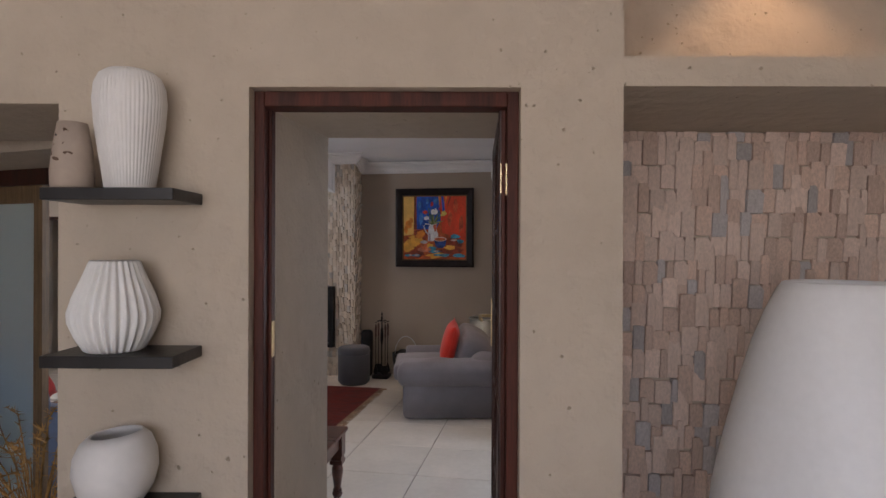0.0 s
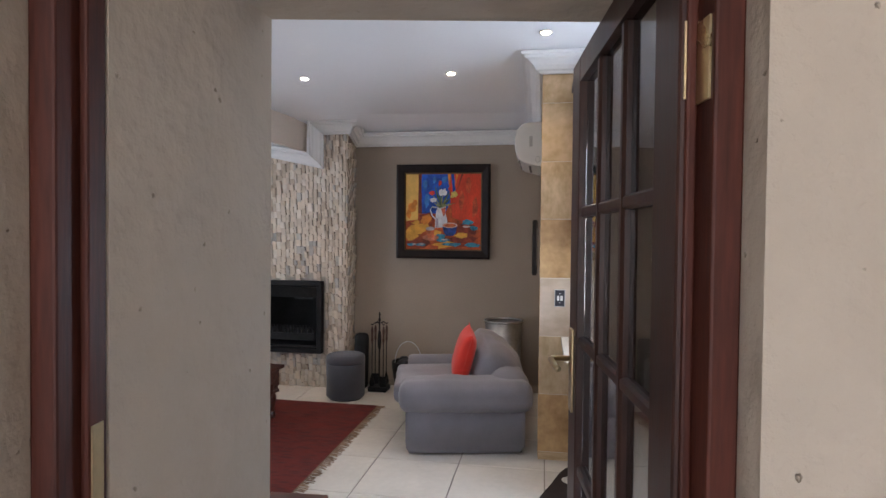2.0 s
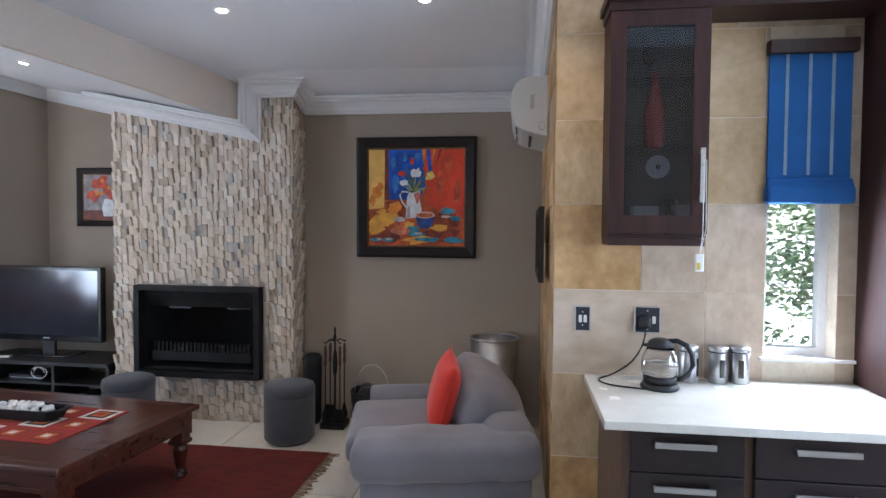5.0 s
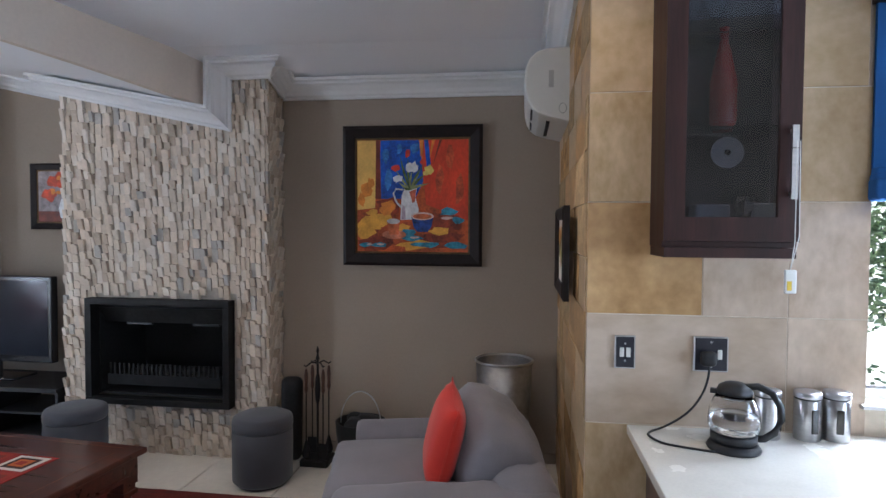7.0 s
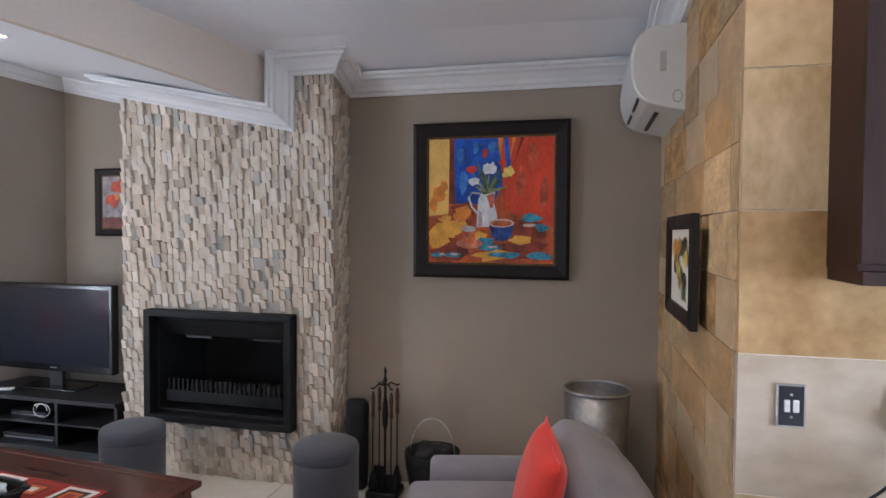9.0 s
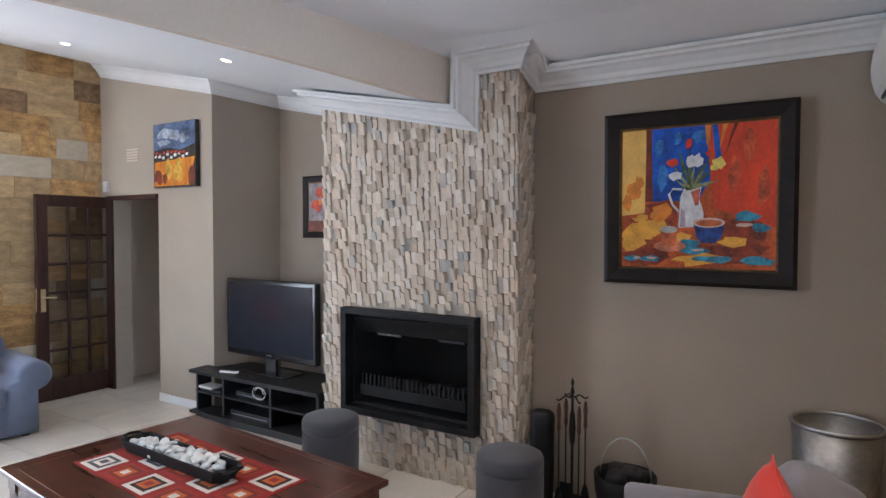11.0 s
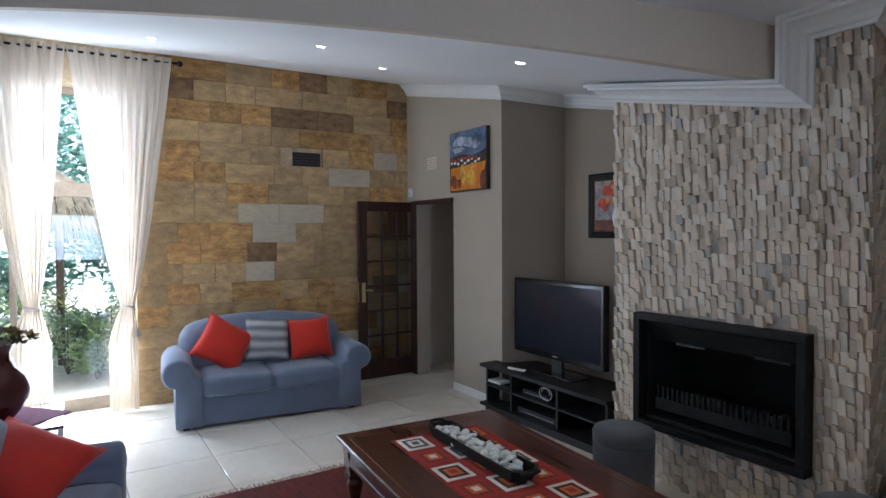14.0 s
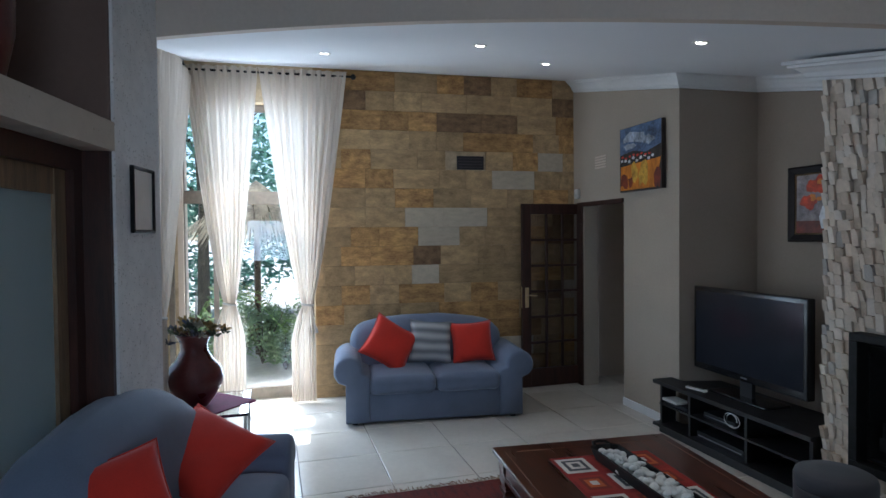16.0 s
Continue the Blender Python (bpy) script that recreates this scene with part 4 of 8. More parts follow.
for s in (-1, 1):
    bm = bmesh.new()
    bx(bm, -TL / 2 + 0.10, TL / 2 - 0.10, s * (TD / 2 - 0.05) - 0.012, s * (TD / 2 - 0.05) + 0.012, 0.335, TZ - 0.032)
    bx(bm, -TL / 2 + 0.10, TL / 2 - 0.10, s * (TD / 2 - 0.045) - 0.014, s * (TD / 2 - 0.045) + 0.014, 0.325, 0.345)
    bx(bm, -TL / 2 + 0.06, TL / 2 - 0.06, s * (TD / 2 - 0.03) - 0.012, s * (TD / 2 - 0.03) + 0.012, 0.418, 0.437)
    part("apron", bm, M_WOOD_T, tab)
    bm = bmesh.new()
    bx(bm, s * (TL / 2 - 0.05) - 0.012, s * (TL / 2 - 0.05) + 0.012, -TD / 2 + 0.10, TD / 2 - 0.10, 0.335, TZ - 0.032)
    bx(bm, s * (TL / 2 - 0.045) - 0.014, s * (TL / 2 - 0.045) + 0.014, -TD / 2 + 0.10, TD / 2 - 0.10, 0.325, 0.345)
    bx(bm, s * (TL / 2 - 0.03) - 0.012, s * (TL / 2 - 0.03) + 0.012, -TD / 2 + 0.06, TD / 2 - 0.06, 0.4175, 0.4365)
    part("apron", bm, M_WOOD_T, tab)
leg_me = None
for sx in (-1, 1):
    for sy in (-1, 1):
        if leg_me is None:
            bm = bmesh.new()
            bx(bm, -0.05, 0.05, -0.05, 0.05, 0.29, TZ - 0.033)
            bx(bm, -0.042, 0.042, -0.042, 0.042, 0.26, 0.29)
            bx(bm, -0.05, 0.05, -0.05, 0.05, 0.235, 0.26)
            lathe(bm, [(0.030, 0.012), (0.042, 0.035), (0.036, 0.06), (0.028, 0.08), (0.034, 0.11), (0.044, 0.17), (0.046, 0.20), (0.036, 0.225), (0.034, 0.236)], 20)
            bx(bm, -0.045, 0.045, -0.056, 0.056, 0.36, 0.41)
            leg_me = mesh_of("leg", bm, M_WOOD_T)
        o = new("leg", leg_me)
        o.parent = tab
        o.matrix_basis = pose(sx * (TL / 2 - 0.085), sy * (TD / 2 - 0.085), 0)

# small table of the same wood beside the doorway
lamp_t = thing("side_table", pose(-0.56, 3.46, 0, 0, 0, 4), "small dark mahogany side table with square carved legs", "side table")
bm = bmesh.new()
bx(bm, -0.30, 0.30, -0.27, 0.27, 0.425, 0.452)
bevel(bm, 0.007, 2)
part("tabletop", bm, M_WOOD_T, lamp_t)
for s in (-1, 1):
    bm = bmesh.new()
    bx(bm, -0.22, 0.22, s * 0.225 - 0.01, s * 0.225 + 0.01, 0.33, 0.426)
    part("apron", bm, M_WOOD_T, lamp_t)
    bm = bmesh.new()
    bx(bm, s * 0.255 - 0.01, s * 0.255 + 0.01, -0.19, 0.19, 0.33, 0.426)
    part("apron", bm, M_WOOD_T, lamp_t)
for sx in (-1, 1):
    for sy in (-1, 1):
        o = new("leg", leg_me)
        o.parent = lamp_t
        o.matrix_basis = pose(sx * 0.245, sy * 0.215, 0) @ Matrix.Diagonal((0.8, 0.8, 0.426 / (TZ - 0.033), 1))

run = thing("table_runner", TAB @ pose(-0.03, 0.0, TZ + 0.0012), "red woven table runner with nested squares", "table runner")
bm = bmesh.new()
bx(bm, -0.57, 0.57, -0.29, 0.29, 0, 0.003)
part("cloth", bm, mat("red_woven_cloth", (0.30, 0.022, 0.015), 0.9, var=0.15, scale=9, grain=200, bump=0.4, dist=0.002), run)
SQ = {"white": (0.72, 0.68, 0.62), "red": (0.34, 0.03, 0.018), "grey": (0.10, 0.10, 0.11), "orange": (0.55, 0.13, 0.03), "rust": (0.22, 0.03, 0.015), "dark": (0.05, 0.02, 0.015)}
SQ = {k: mat("woven_" + k, c, 0.9, var=0.12, grain=200, bump=0.3, dist=0.002) for k, c in SQ.items()}
order = [("white", "grey", "white", "grey"), ("rust", "orange", "red", "white"), ("white", "red", "white", "red"), ("red", "rust", "orange", "white"), ("white", "dark", "orange", "red")]
k = 0
for i in range(5):
    for j in range(3):
        cx, cy = -0.45 + 0.225 * i, -0.19 + 0.19 * j
        cols = order[(i * 2 + j * 3) % 5] if (i + j) % 2 == 0 else order[1 if (i * j) % 2 else 3]
        sqr = thing("woven_square", pose(cx, cy, 0.003), "", "")
        for key in ("label", "category"):
            if key in sqr:
                del sqr[key]
        sqr.parent = run
        for q, (c, r) in enumerate(zip(cols, (0.092, 0.066, 0.044, 0.022))):
            bm = bmesh.new()
            bx(bm, -r, r, -r * 0.9, r * 0.9, 0.0004 * q, 0.0006 + 0.0008 * q)
            part("band", bm, SQ[c], sqr)

tray = thing("pebble_tray", TAB @ pose(-0.15, 0.03, TZ + 0.006, 0, 0, 3), "long black cast tray heaped with white pebbles", "tray")
bm = bmesh.new()
outer = [(-0.40, -0.085), (0.40, -0.085), (0.43, -0.05), (0.43, 0.05), (0.40, 0.085), (-0.40, 0.085), (-0.43, 0.05), (-0.43, -0.05)]
lo = [bm.verts.new((x * 0.93, y * 0.8, 0.004)) for x, y in outer]
hi = [bm.verts.new((x, y, 0.065)) for x, y in outer]
hi2 = [bm.verts.new((x * 0.965, y * 0.86, 0.065)) for x, y in outer]
lo2 = [bm.verts.new((x * 0.90, y * 0.70, 0.016)) for x, y in outer]
for a, b in ((lo, hi), (hi, hi2), (hi2, lo2)):
    for i in range(8):
        bm.faces.new((a[i], a[(i + 1) % 8], b[(i + 1) % 8], b[i]))
bm.faces.new(lo[::-1])
bm.faces.new(lo2)
part("dish", bm, M_IRON, tray)
for s in (-1, 1):
    bm = bmesh.new()
    tube(bm, [(s * 0.415, -0.045, 0.06), (s * 0.455, -0.04, 0.066), (s * 0.465, 0, 0.068), (s * 0.455, 0.04, 0.066), (s * 0.415, 0.045, 0.06)], 0.009, 8)
    part("handle", bm, M_IRON, tray, smooth=True)
M_PEB = mat("white_pebble", (0.74, 0.73, 0.70), 0.6, var=0.06, scale=20, bump=0.1, rnd=0.12)
peb = []
for k in range(4):
    bm = bmesh.new()
    bmesh.ops.create_icosphere(bm, subdivisions=2, radius=0.021)
    for v in bm.verts:
        v.co = Vector((v.co.x * (1.1 + 0.2 * k % 0.5), v.co.y, v.co.z * 0.68)) * (1 + 0.25 * noise.noise(v.co * 30 + Vector((k * 5, 0, 0))))
    peb.append(mesh_of("pebble", bm, M_PEB, True))
rr = random.Random(3)
for k in range(110):
    x, y = rr.uniform(-0.375, 0.375), rr.uniform(-0.055, 0.055)
    lift = 0.026 + (0.0 if k < 40 else 0.022 if k < 80 else 0.040) + 0.008 * (1 - (y / 0.06) ** 2)
    o = new("pebble", peb[k % 4])
    o.parent = tray
    o.matrix_basis = pose(x, y, lift, rr.uniform(-30, 30), rr.uniform(-30, 30), rr.uniform(0, 360)) @ Matrix.Scale(rr.uniform(0.75, 1.2), 4)

# ---- rug with fringed ends ----
rug = thing("rug", pose(0, 0, 0), "dark red woven rug with a pale fringe, under the coffee table", "rug")
bm = bmesh.new()
nx, ny = 60, 40
g = [[bm.verts.new((-3.97 + 3.10 * i / nx, 4.42 + 2.17 * j / ny, 0.011 + 0.003 * noise.noise(Vector((i * 0.3, j * 0.3, 0))))) for i in range(nx + 1)] for j in range(ny + 1)]
for j in range(ny):
    for i in range(nx):
        bm.faces.new((g[j][i], g[j][i + 1], g[j + 1][i + 1], g[j + 1][i]))
edge = [g[0][i] for i in range(nx + 1)] + [g[j][nx] for j in range(1, ny + 1)] + [g[ny][i] for i in range(nx - 1, -1, -1)] + [g[j][0] for j in range(ny - 1, 0, -1)]
low = [bm.verts.new((v.co.x, v.co.y, 0.0005)) for v in edge]
for i in range(len(edge)):
    j = (i + 1) % len(edge)
    bm.faces.new((low[i], low[j], edge[j], edge[i]))
part("woven_body", bm, M_RUG, rug)
n, l = M_RUG.node_tree.nodes, M_RUG.node_tree.links
vor = n.new("ShaderNodeTexVoronoi")
vor.inputs["Scale"].default_value = 1.0
tcr = n.new("ShaderNodeTexCoord")
wide = n.new("ShaderNodeMapping")
wide.inputs["Scale"].default_value = (9, 34, 1)
l.new(tcr.outputs["Object"], wide.inputs["Vector"])
l.new(wide.outputs[0], vor.inputs["Vector"])
rp = n.new("ShaderNodeValToRGB")
rp.color_ramp.elements[0].color, rp.color_ramp.elements[1].color = (0.045, 0.008, 0.008, 1), (0.16, 0.016, 0.008, 1)
rp.color_ramp.elements[0].position, rp.color_ramp.elements[1].position = 0.15, 0.55
l.new(vor.outputs["Distance"], rp.inputs[0])
mixc = n.new("ShaderNodeMix")
mixc.data_type = "RGBA"
mixc.inputs[0].default_value = 0.45
old = n["Principled BSDF"].inputs["Base Color"].links[0].from_socket
l.new(old, mixc.inputs[6])
l.new(rp.outputs[0], mixc.inputs[7])
l.new(mixc.outputs[2], n["Principled BSDF"].inputs["Base Color"])
for x, s in ((-3.97, -1), (-0.87, 1)):
    bm = bmesh.new()
    rr = random.Random(7)
    for k in range(150):
        y = 4.43 + 2.15 * k / 149
        e = s * rr.uniform(0.045, 0.08)
        tube(bm, [(x, y, 0.010), (x + e * 0.5, y + rr.uniform(-0.008, 0.008), 0.007), (x + e, y + rr.uniform(-0.02, 0.02), 0.004)], 0.0032, 4)
    tagged(part("fringe", bm, mat("beige_wool_fringe", (0.30, 0.20, 0.13), 0.95, var=0.3), rug, "knotted beige fringe"), kind="stuff")

# ---- bamboo canes in a floor vase ----
canes = thing("floor_vase", pose(-0.56, 3.13, 0), "tall brown floor vase holding bamboo canes", "vase")
bm = bmesh.new()
lathe(bm, [(0.07, 0), (0.10, 0.12), (0.12, 0.45), (0.11, 0.8), (0.07, 1.0), (0.085, 1.06), (0.075, 1.06), (0.06, 1.0), (0.09, 0.8), (0.02, 0.75)], 28)
part("body", bm, mat("brown_glazed_vase", (0.10, 0.04, 0.025), 0.35, var=0.3), canes, smooth=True)
for (x0, y0, z0), (x1, y1, z1) in (((-0.02, 0.0, 0.76), (0.165, 0.04, 1.545)), ((-0.03, 0.01, 0.78), (0.10, 0.03, 1.58))):
    cane = part("bamboo_cane", bmesh.new(), mat("dry_bamboo", (0.33, 0.22, 0.10), 0.5, var=0.25, scale=7, stretch=(1, 1, 0.3)), canes)
    bm = bmesh.new()
    pts, a, b = [], Vector((x0, y0, z0)), Vector((x1, y1, z1))
    for i in range(25):
        pts.append(a.lerp(b, i / 24))
    tube(bm, pts, 0.011, 10, 0.009)
    for i in (5, 11, 17, 22):
        p = a.lerp(b, i / 24)
        d = (b - a).normalized() * 0.006
        tube(bm, [p - d, p, p + d], 0.013, 10)
    bm.to_mesh(cane.data)
    bm.free()

# ---- wall pieces of the lounge ----
pic = thing("framed_print", pose(0.598, 6.31, 1.53, 0, 0, -90), "small framed flower print on the tiled wall", "picture")
picture_frame(pic, 0.64, 0.44, 0.06, 0.035, M_FRAME)
bm = bmesh.new()
bx(bm, -0.27, 0.27, -0.014, -0.002, -0.17, 0.17)
sheet = part("mount", bm, mat("cream_mount_card", (0.68, 0.64, 0.55), 0.8, var=0.05), pic)
rr = random.Random(21)
Wp, Hp = 0.2, 0.13
for nm, c in (("print_orange", (0.55, 0.25, 0.04)), ("print_yellow", (0.65, 0.5, 0.12)), ("print_green", (0.08, 0.13, 0.05)), ("print_dark", (0.04, 0.03, 0.03))):
    piece(nm, [blot(rr.uniform(-0.15, 0.15), rr.uniform(-0.1, 0.1), 0.045, 0.035, rr.randint(0, 999), 9) for _ in range(5)], -0.0145 - 0.0004 * len(nm), paint(nm, c), sheet)

ac = thing("air_conditioner", pose(0.628, 6.955, 2.235) @ Matrix.Diagonal((1.0, 1.0, 1.15, 1)), "white wall-mounted air conditioner on the tiled wall", "air conditioner")
bm = bmesh.new()
prof = [(0.0, 0.0), (-0.09, 0.018), (-0.165, 0.038), (-0.20, 0.06), (-0.225, 0.095), (-0.24, 0.145), (-0.245, 0.20), (-0.237, 0.26), (-0.215, 0.305), (-0.175, 0.335), (-0.12, 0.348), (0.0, 0.352)]
rings = [[bm.verts.new((x * q, y, 0.17 + (z - 0.17) * q)) for x, z in prof] for y, q in ((-0.40, 0.955), (-0.395, 0.985), (-0.38, 1.0), (0.38, 1.0), (0.395, 0.985), (0.40, 0.955))]
for a, b in zip(rings, rings[1:]):
    for i in range(12):
        bm.faces.new((a[i], a[(i + 1) % 12], b[(i + 1) % 12], b[i]))
bm.faces.new(rings[0])
bm.faces.new(rings[-1][::-1])
bmesh.ops.recalc_face_normals(bm, faces=bm.faces)
part("casing", bm, M_PLASTIC, ac)
for x0, x1, y0, y1, z in ((-0.118, -0.098, -0.25, 0.26, 0.018), (-0.208, -0.196, -0.36, -0.06, 0.058), (-0.208, -0.196, 0.06, 0.30, 0.058)):
    bm = bmesh.new()
    bx(bm, x0, x1, y0, y1, z, z + 0.012)
    part("outlet_slot", bm, M_BLACK, ac, "dark air outlet")
bm = bmesh.new()
bx(bm, -0.112, -0.085, -0.4025, -0.399, 0.16, 0.24)
part("label_plate", bm, mat("smoked_panel", (0.50, 0.49, 0.46), 0.2), ac)
bm = bmesh.new()
tube(bm, [(-0.035 + 0.02 * math.cos(q), -0.401, 0.06 + 0.024 * math.sin(q)) for q in [math.pi * i / 8 for i in range(17)]], 0.0015, 5)
part("pipe_cover", bm, mat("grey_panel_gap", (0.25, 0.25, 0.24), 0.6), ac)

# ---- television corner ----
stand = thing("tv_stand", pose(0, 0, 0), "low black television stand with open compartments", "tv stand")
OUT = [(-4.55, 7.12), (-3.01, 7.12), (-3.01, 7.62), (-4.32, 7.62), (-4.41, 7.315), (-4.55, 7.315)]
INN = [(-4.50, 7.15), (-3.03, 7.15), (-3.03, 7.60), (-4.30, 7.60), (-4.40, 7.31), (-4.50, 7.31)]
for nm, z0, z1, o in (("top_board", 0.41, 0.44, OUT), ("middle_shelf", 0.235, 0.25, INN), ("bottom_board", 0.05, 0.075, OUT), ("plinth", 0.0, 0.05, INN)):
    bm = bmesh.new()
    prism(bm, o, z0, z1)
    part(nm, bm, M_BLACK, stand)
for x in (-4.49, -4.14, -3.56, -3.04):
    bm = bmesh.new()
    bx(bm, x - 0.012, x + 0.012, 7.16, 7.30 if x < -4.45 else 7.58, 0.075, 0.41)
    part("upright", bm, M_BLACK, stand)
tv = thing("television", pose(-3.80, 7.40, 0.44, 0, 0, -1.5), "large flat black television on its stand", "television")
bm = bmesh.new()
soft_box(bm, -0.56, 0.56, -0.03, 0.035, 0.13, 0.81, 0.012, 3)
part("body", bm, mat("gloss_black_plastic", (0.01, 0.01, 0.012), 0.2, var=0.1), tv, smooth=True)
bm = bmesh.new()
bx(bm, -0.525, 0.525, -0.033, -0.028, 0.185, 0.775)
part("screen", bm, mat("dark_screen_glass", (0.022, 0.024, 0.032), 0.12, var=0.05, bump=0.0), tv)
bm = bmesh.new()
bx(bm, -0.06, 0.06, -0.01, 0.02, 0.012, 0.14)
part("neck", bm, M_BLACK, tv)
bm = bmesh.new()
soft_box(bm, -0.28, 0.28, -0.11, 0.12, 0.0, 0.016, 0.007, 3)
part("foot", bm, mat("gloss_black_plastic", (0.01, 0.01, 0.012), 0.2), tv, smooth=True)
bm = bmesh.new()
bx(bm, -0.03, 0.03, -0.0345, -0.03, 0.155, 0.163)
part("badge", bm, M_STEEL, tv)


def device(name, x0, x1, y0, y1, z0, h, label, strip=True):
    t = thing(name, pose((x0 + x1) / 2, (y0 + y1) / 2, z0), label, "device")
    bm = bmesh.new()
    soft_box(bm, -(x1 - x0) / 2, (x1 - x0) / 2, -(y1 - y0) / 2, (y1 - y0) / 2, 0, h, 0.006, 2)
    part("case", bm, M_BLACK, t, smooth=True)
    if strip:
        bm = bmesh.new()
        bx(bm, -(x1 - x0) / 2 + 0.02, (x1 - x0) / 2 - 0.02, -(y1 - y0) / 2 - 0.002, -(y1 - y0) / 2 + 0.002, h * 0.35, h * 0.5)
        part("trim_strip", bm, M_STEEL, t)
    return t


device("dvd_player", -4.10, -3.62, 7.20, 7.50, 0.075, 0.055, "slim black disc player in the television stand")
device("decoder", -4.05, -3.72, 7.22, 7.48, 0.25, 0.045, "black decoder box on a shelf")
device("router", -4.46, -4.18, 7.17, 7.29, 0.25, 0.03, "small black box with a white lid", False)
bm = bmesh.new()
bx(bm, -4.46, -4.28, 7.15, 7.28, 0.281, 0.30)
tagged(part("disc_case", bm, M_PLASTIC), "white plastic disc cases on a black box", "disc case")
bm = bmesh.new()
tube(bm, [(-3.72 + 0.07 * math.cos(a) + 0.004 * a, 7.17, 0.33 + 0.05 * math.sin(a)) for a in [0.5 * i for i in range(20)]], 0.004, 6)
tagged(part("cable", bm, M_PLASTIC, smooth=True), "coiled white cable hanging in the television stand", "cable")
bm = bmesh.new()
soft_box(bm, -0.09, 0.09, -0.022, 0.022, 0, 0.018, 0.007, 3)
rem = tagged(part("remote_control", bm, M_PLASTIC, smooth=True, at=pose(-4.13, 7.22, 0.44, 0, 0, 12)), "light grey remote control on the stand", "remote control")
bm = bmesh.new()
for i in range(5):
    bx(bm, -0.07 + 0.03 * i, -0.055 + 0.03 * i, -0.012, 0.012, 0.018, 0.02)
part("buttons", bm, M_BLACK, rem)

sm = thing("framed_painting", pose(-3.61, 7.957, 1.905), "dark framed painting of red poppies in a white vase", "painting")
picture_frame(sm, 0.67, 0.58, 0.055, 0.035, M_FRAME, M_LIP)
bm = bmesh.new()
bx(bm, -0.275, 0.275, -0.012, -0.002, -0.23, 0.23)
cv = part("canvas", bm, paint("grey_pink", (0.36, 0.30, 0.30), 0.3), sm)
Wp, Hp = 0.27, 0.225
rr = random.Random(31)
piece("table", [[(-0.27, -0.225), (0.27, -0.225), (0.27, -0.13), (-0.27, -0.13)]], -0.013, paint("deep_crimson", (0.20, 0.018, 0.012)), cv)
piece("vase", [[(-0.05, -0.19), (0.05, -0.19), (0.07, -0.10), (0.04, -0.02), (-0.04, -0.02), (-0.07, -0.10)]], -0.0135, paint("jug_white", (0.74, 0.74, 0.78)), cv)
piece("poppies", [blot(rr.uniform(-0.19, 0.15), rr.uniform(0.0, 0.17), 0.05, 0.045, 60 + i, 9) for i in range(9)], -0.014, paint("poppy", (0.62, 0.07, 0.02)), cv)
piece("poppy_light", [blot(rr.uniform(-0.19, 0.15), rr.uniform(0.0, 0.17), 0.025, 0.02, 80 + i, 8) for i in range(7)], -0.0145, paint("orange", (0.70, 0.20, 0.02)), cv)

oa = thing("canvas_painting", pose(-4.953, 7.318, 2.395), "unframed canvas of a village by orange water under a grey sky", "painting")
bm = bmesh.new()
bx(bm, -0.318, 0.318, -0.045, -0.001, -0.305, 0.305)
cv = part("canvas", bm, paint("storm_dark", (0.035, 0.025, 0.022), 0.5), oa)
Wp, Hp = 0.315, 0.302
piece("sky", [[(-0.315, 0.05), (-0.1, 0.075), (0.1, 0.04), (0.315, 0.09), (0.315, 0.302), (-0.315, 0.302)]], -0.0455, paint("storm_sky", (0.11, 0.17, 0.30), 0.5, 7), cv)
piece("cloud", [blot(-0.1, 0.2, 0.2, 0.05, 3), blot(0.12, 0.15, 0.12, 0.04, 4), blot(-0.15, 0.12, 0.1, 0.03, 9)], -0.046, paint("cloud", (0.40, 0.45, 0.53), 0.45), cv)
piece("water", [[(-0.31, -0.29), (0.24, -0.29), (0.31, -0.03), (-0.30, -0.06)]], -0.046, paint("fire_orange", (0.90, 0.24, 0.012), 0.3, 10, (1, 1, 0.3)), cv)
piece("water_glow", [blot(0.05, -0.15, 0.07, 0.11, 5), blot(-0.08, -0.13, 0.05, 0.09, 6)], -0.0465, paint("glow_yellow", (0.85, 0.42, 0.05), 0.3), cv)
piece("water_dark", [blot(-0.24, -0.2, 0.06, 0.07, 7), blot(0.27, -0.2, 0.05, 0.1, 8), blot(-0.14, -0.22, 0.04, 0.05, 10)], -0.047, paint("deep_crimson", (0.20, 0.018, 0.012)), cv)
rr = random.Random(9)
piece("houses", [blot(-0.28 + 0.06 * i, -0.01 + rr.uniform(-0.015, 0.025), 0.024, 0.016, 100 + i, 6) for i in range(9)], -0.0472, paint("jug_white", (0.74, 0.74, 0.78)), cv)
piece("roofs", [blot(-0.27 + 0.06 * i, 0.022 + rr.uniform(-0.01, 0.02), 0.022, 0.012, 130 + i, 5) for i in range(8)], -0.0476, paint("tulip_red", (0.55, 0.03, 0.02)), cv)

sens = thing("alarm_sensor", pose(-6.15, 7.318, 2.085), "small white plastic alarm sensor above the door", "alarm sensor")
bm = bmesh.new()
soft_box(bm, -0.035, 0.035, -0.045, -0.001, 0, 0.11, 0.012, 3)
part("case", bm, M_PLASTIC, sens, smooth=True)
bm = bmesh.new()
soft_box(bm, -0.024, 0.024, -0.05, -0.04, 0.02, 0.055, 0.004, 2)
part("lens", bm, mat("milky_lens", (0.6, 0.6, 0.58), 0.3), sens, smooth=True)
vent = thing("wall_vent", pose(-5.70, 7.319, 2.38), "cream painted louvred air vent in the wall", "vent")
for i in range(5):
    bm = bmesh.new()
    bx(bm, -0.10, 0.10, -0.006, 0, 0.028 * i, 0.028 * i + 0.016)
    part("slat", bm, M_CREAM, vent)

# ---- door leaves with small panes ----


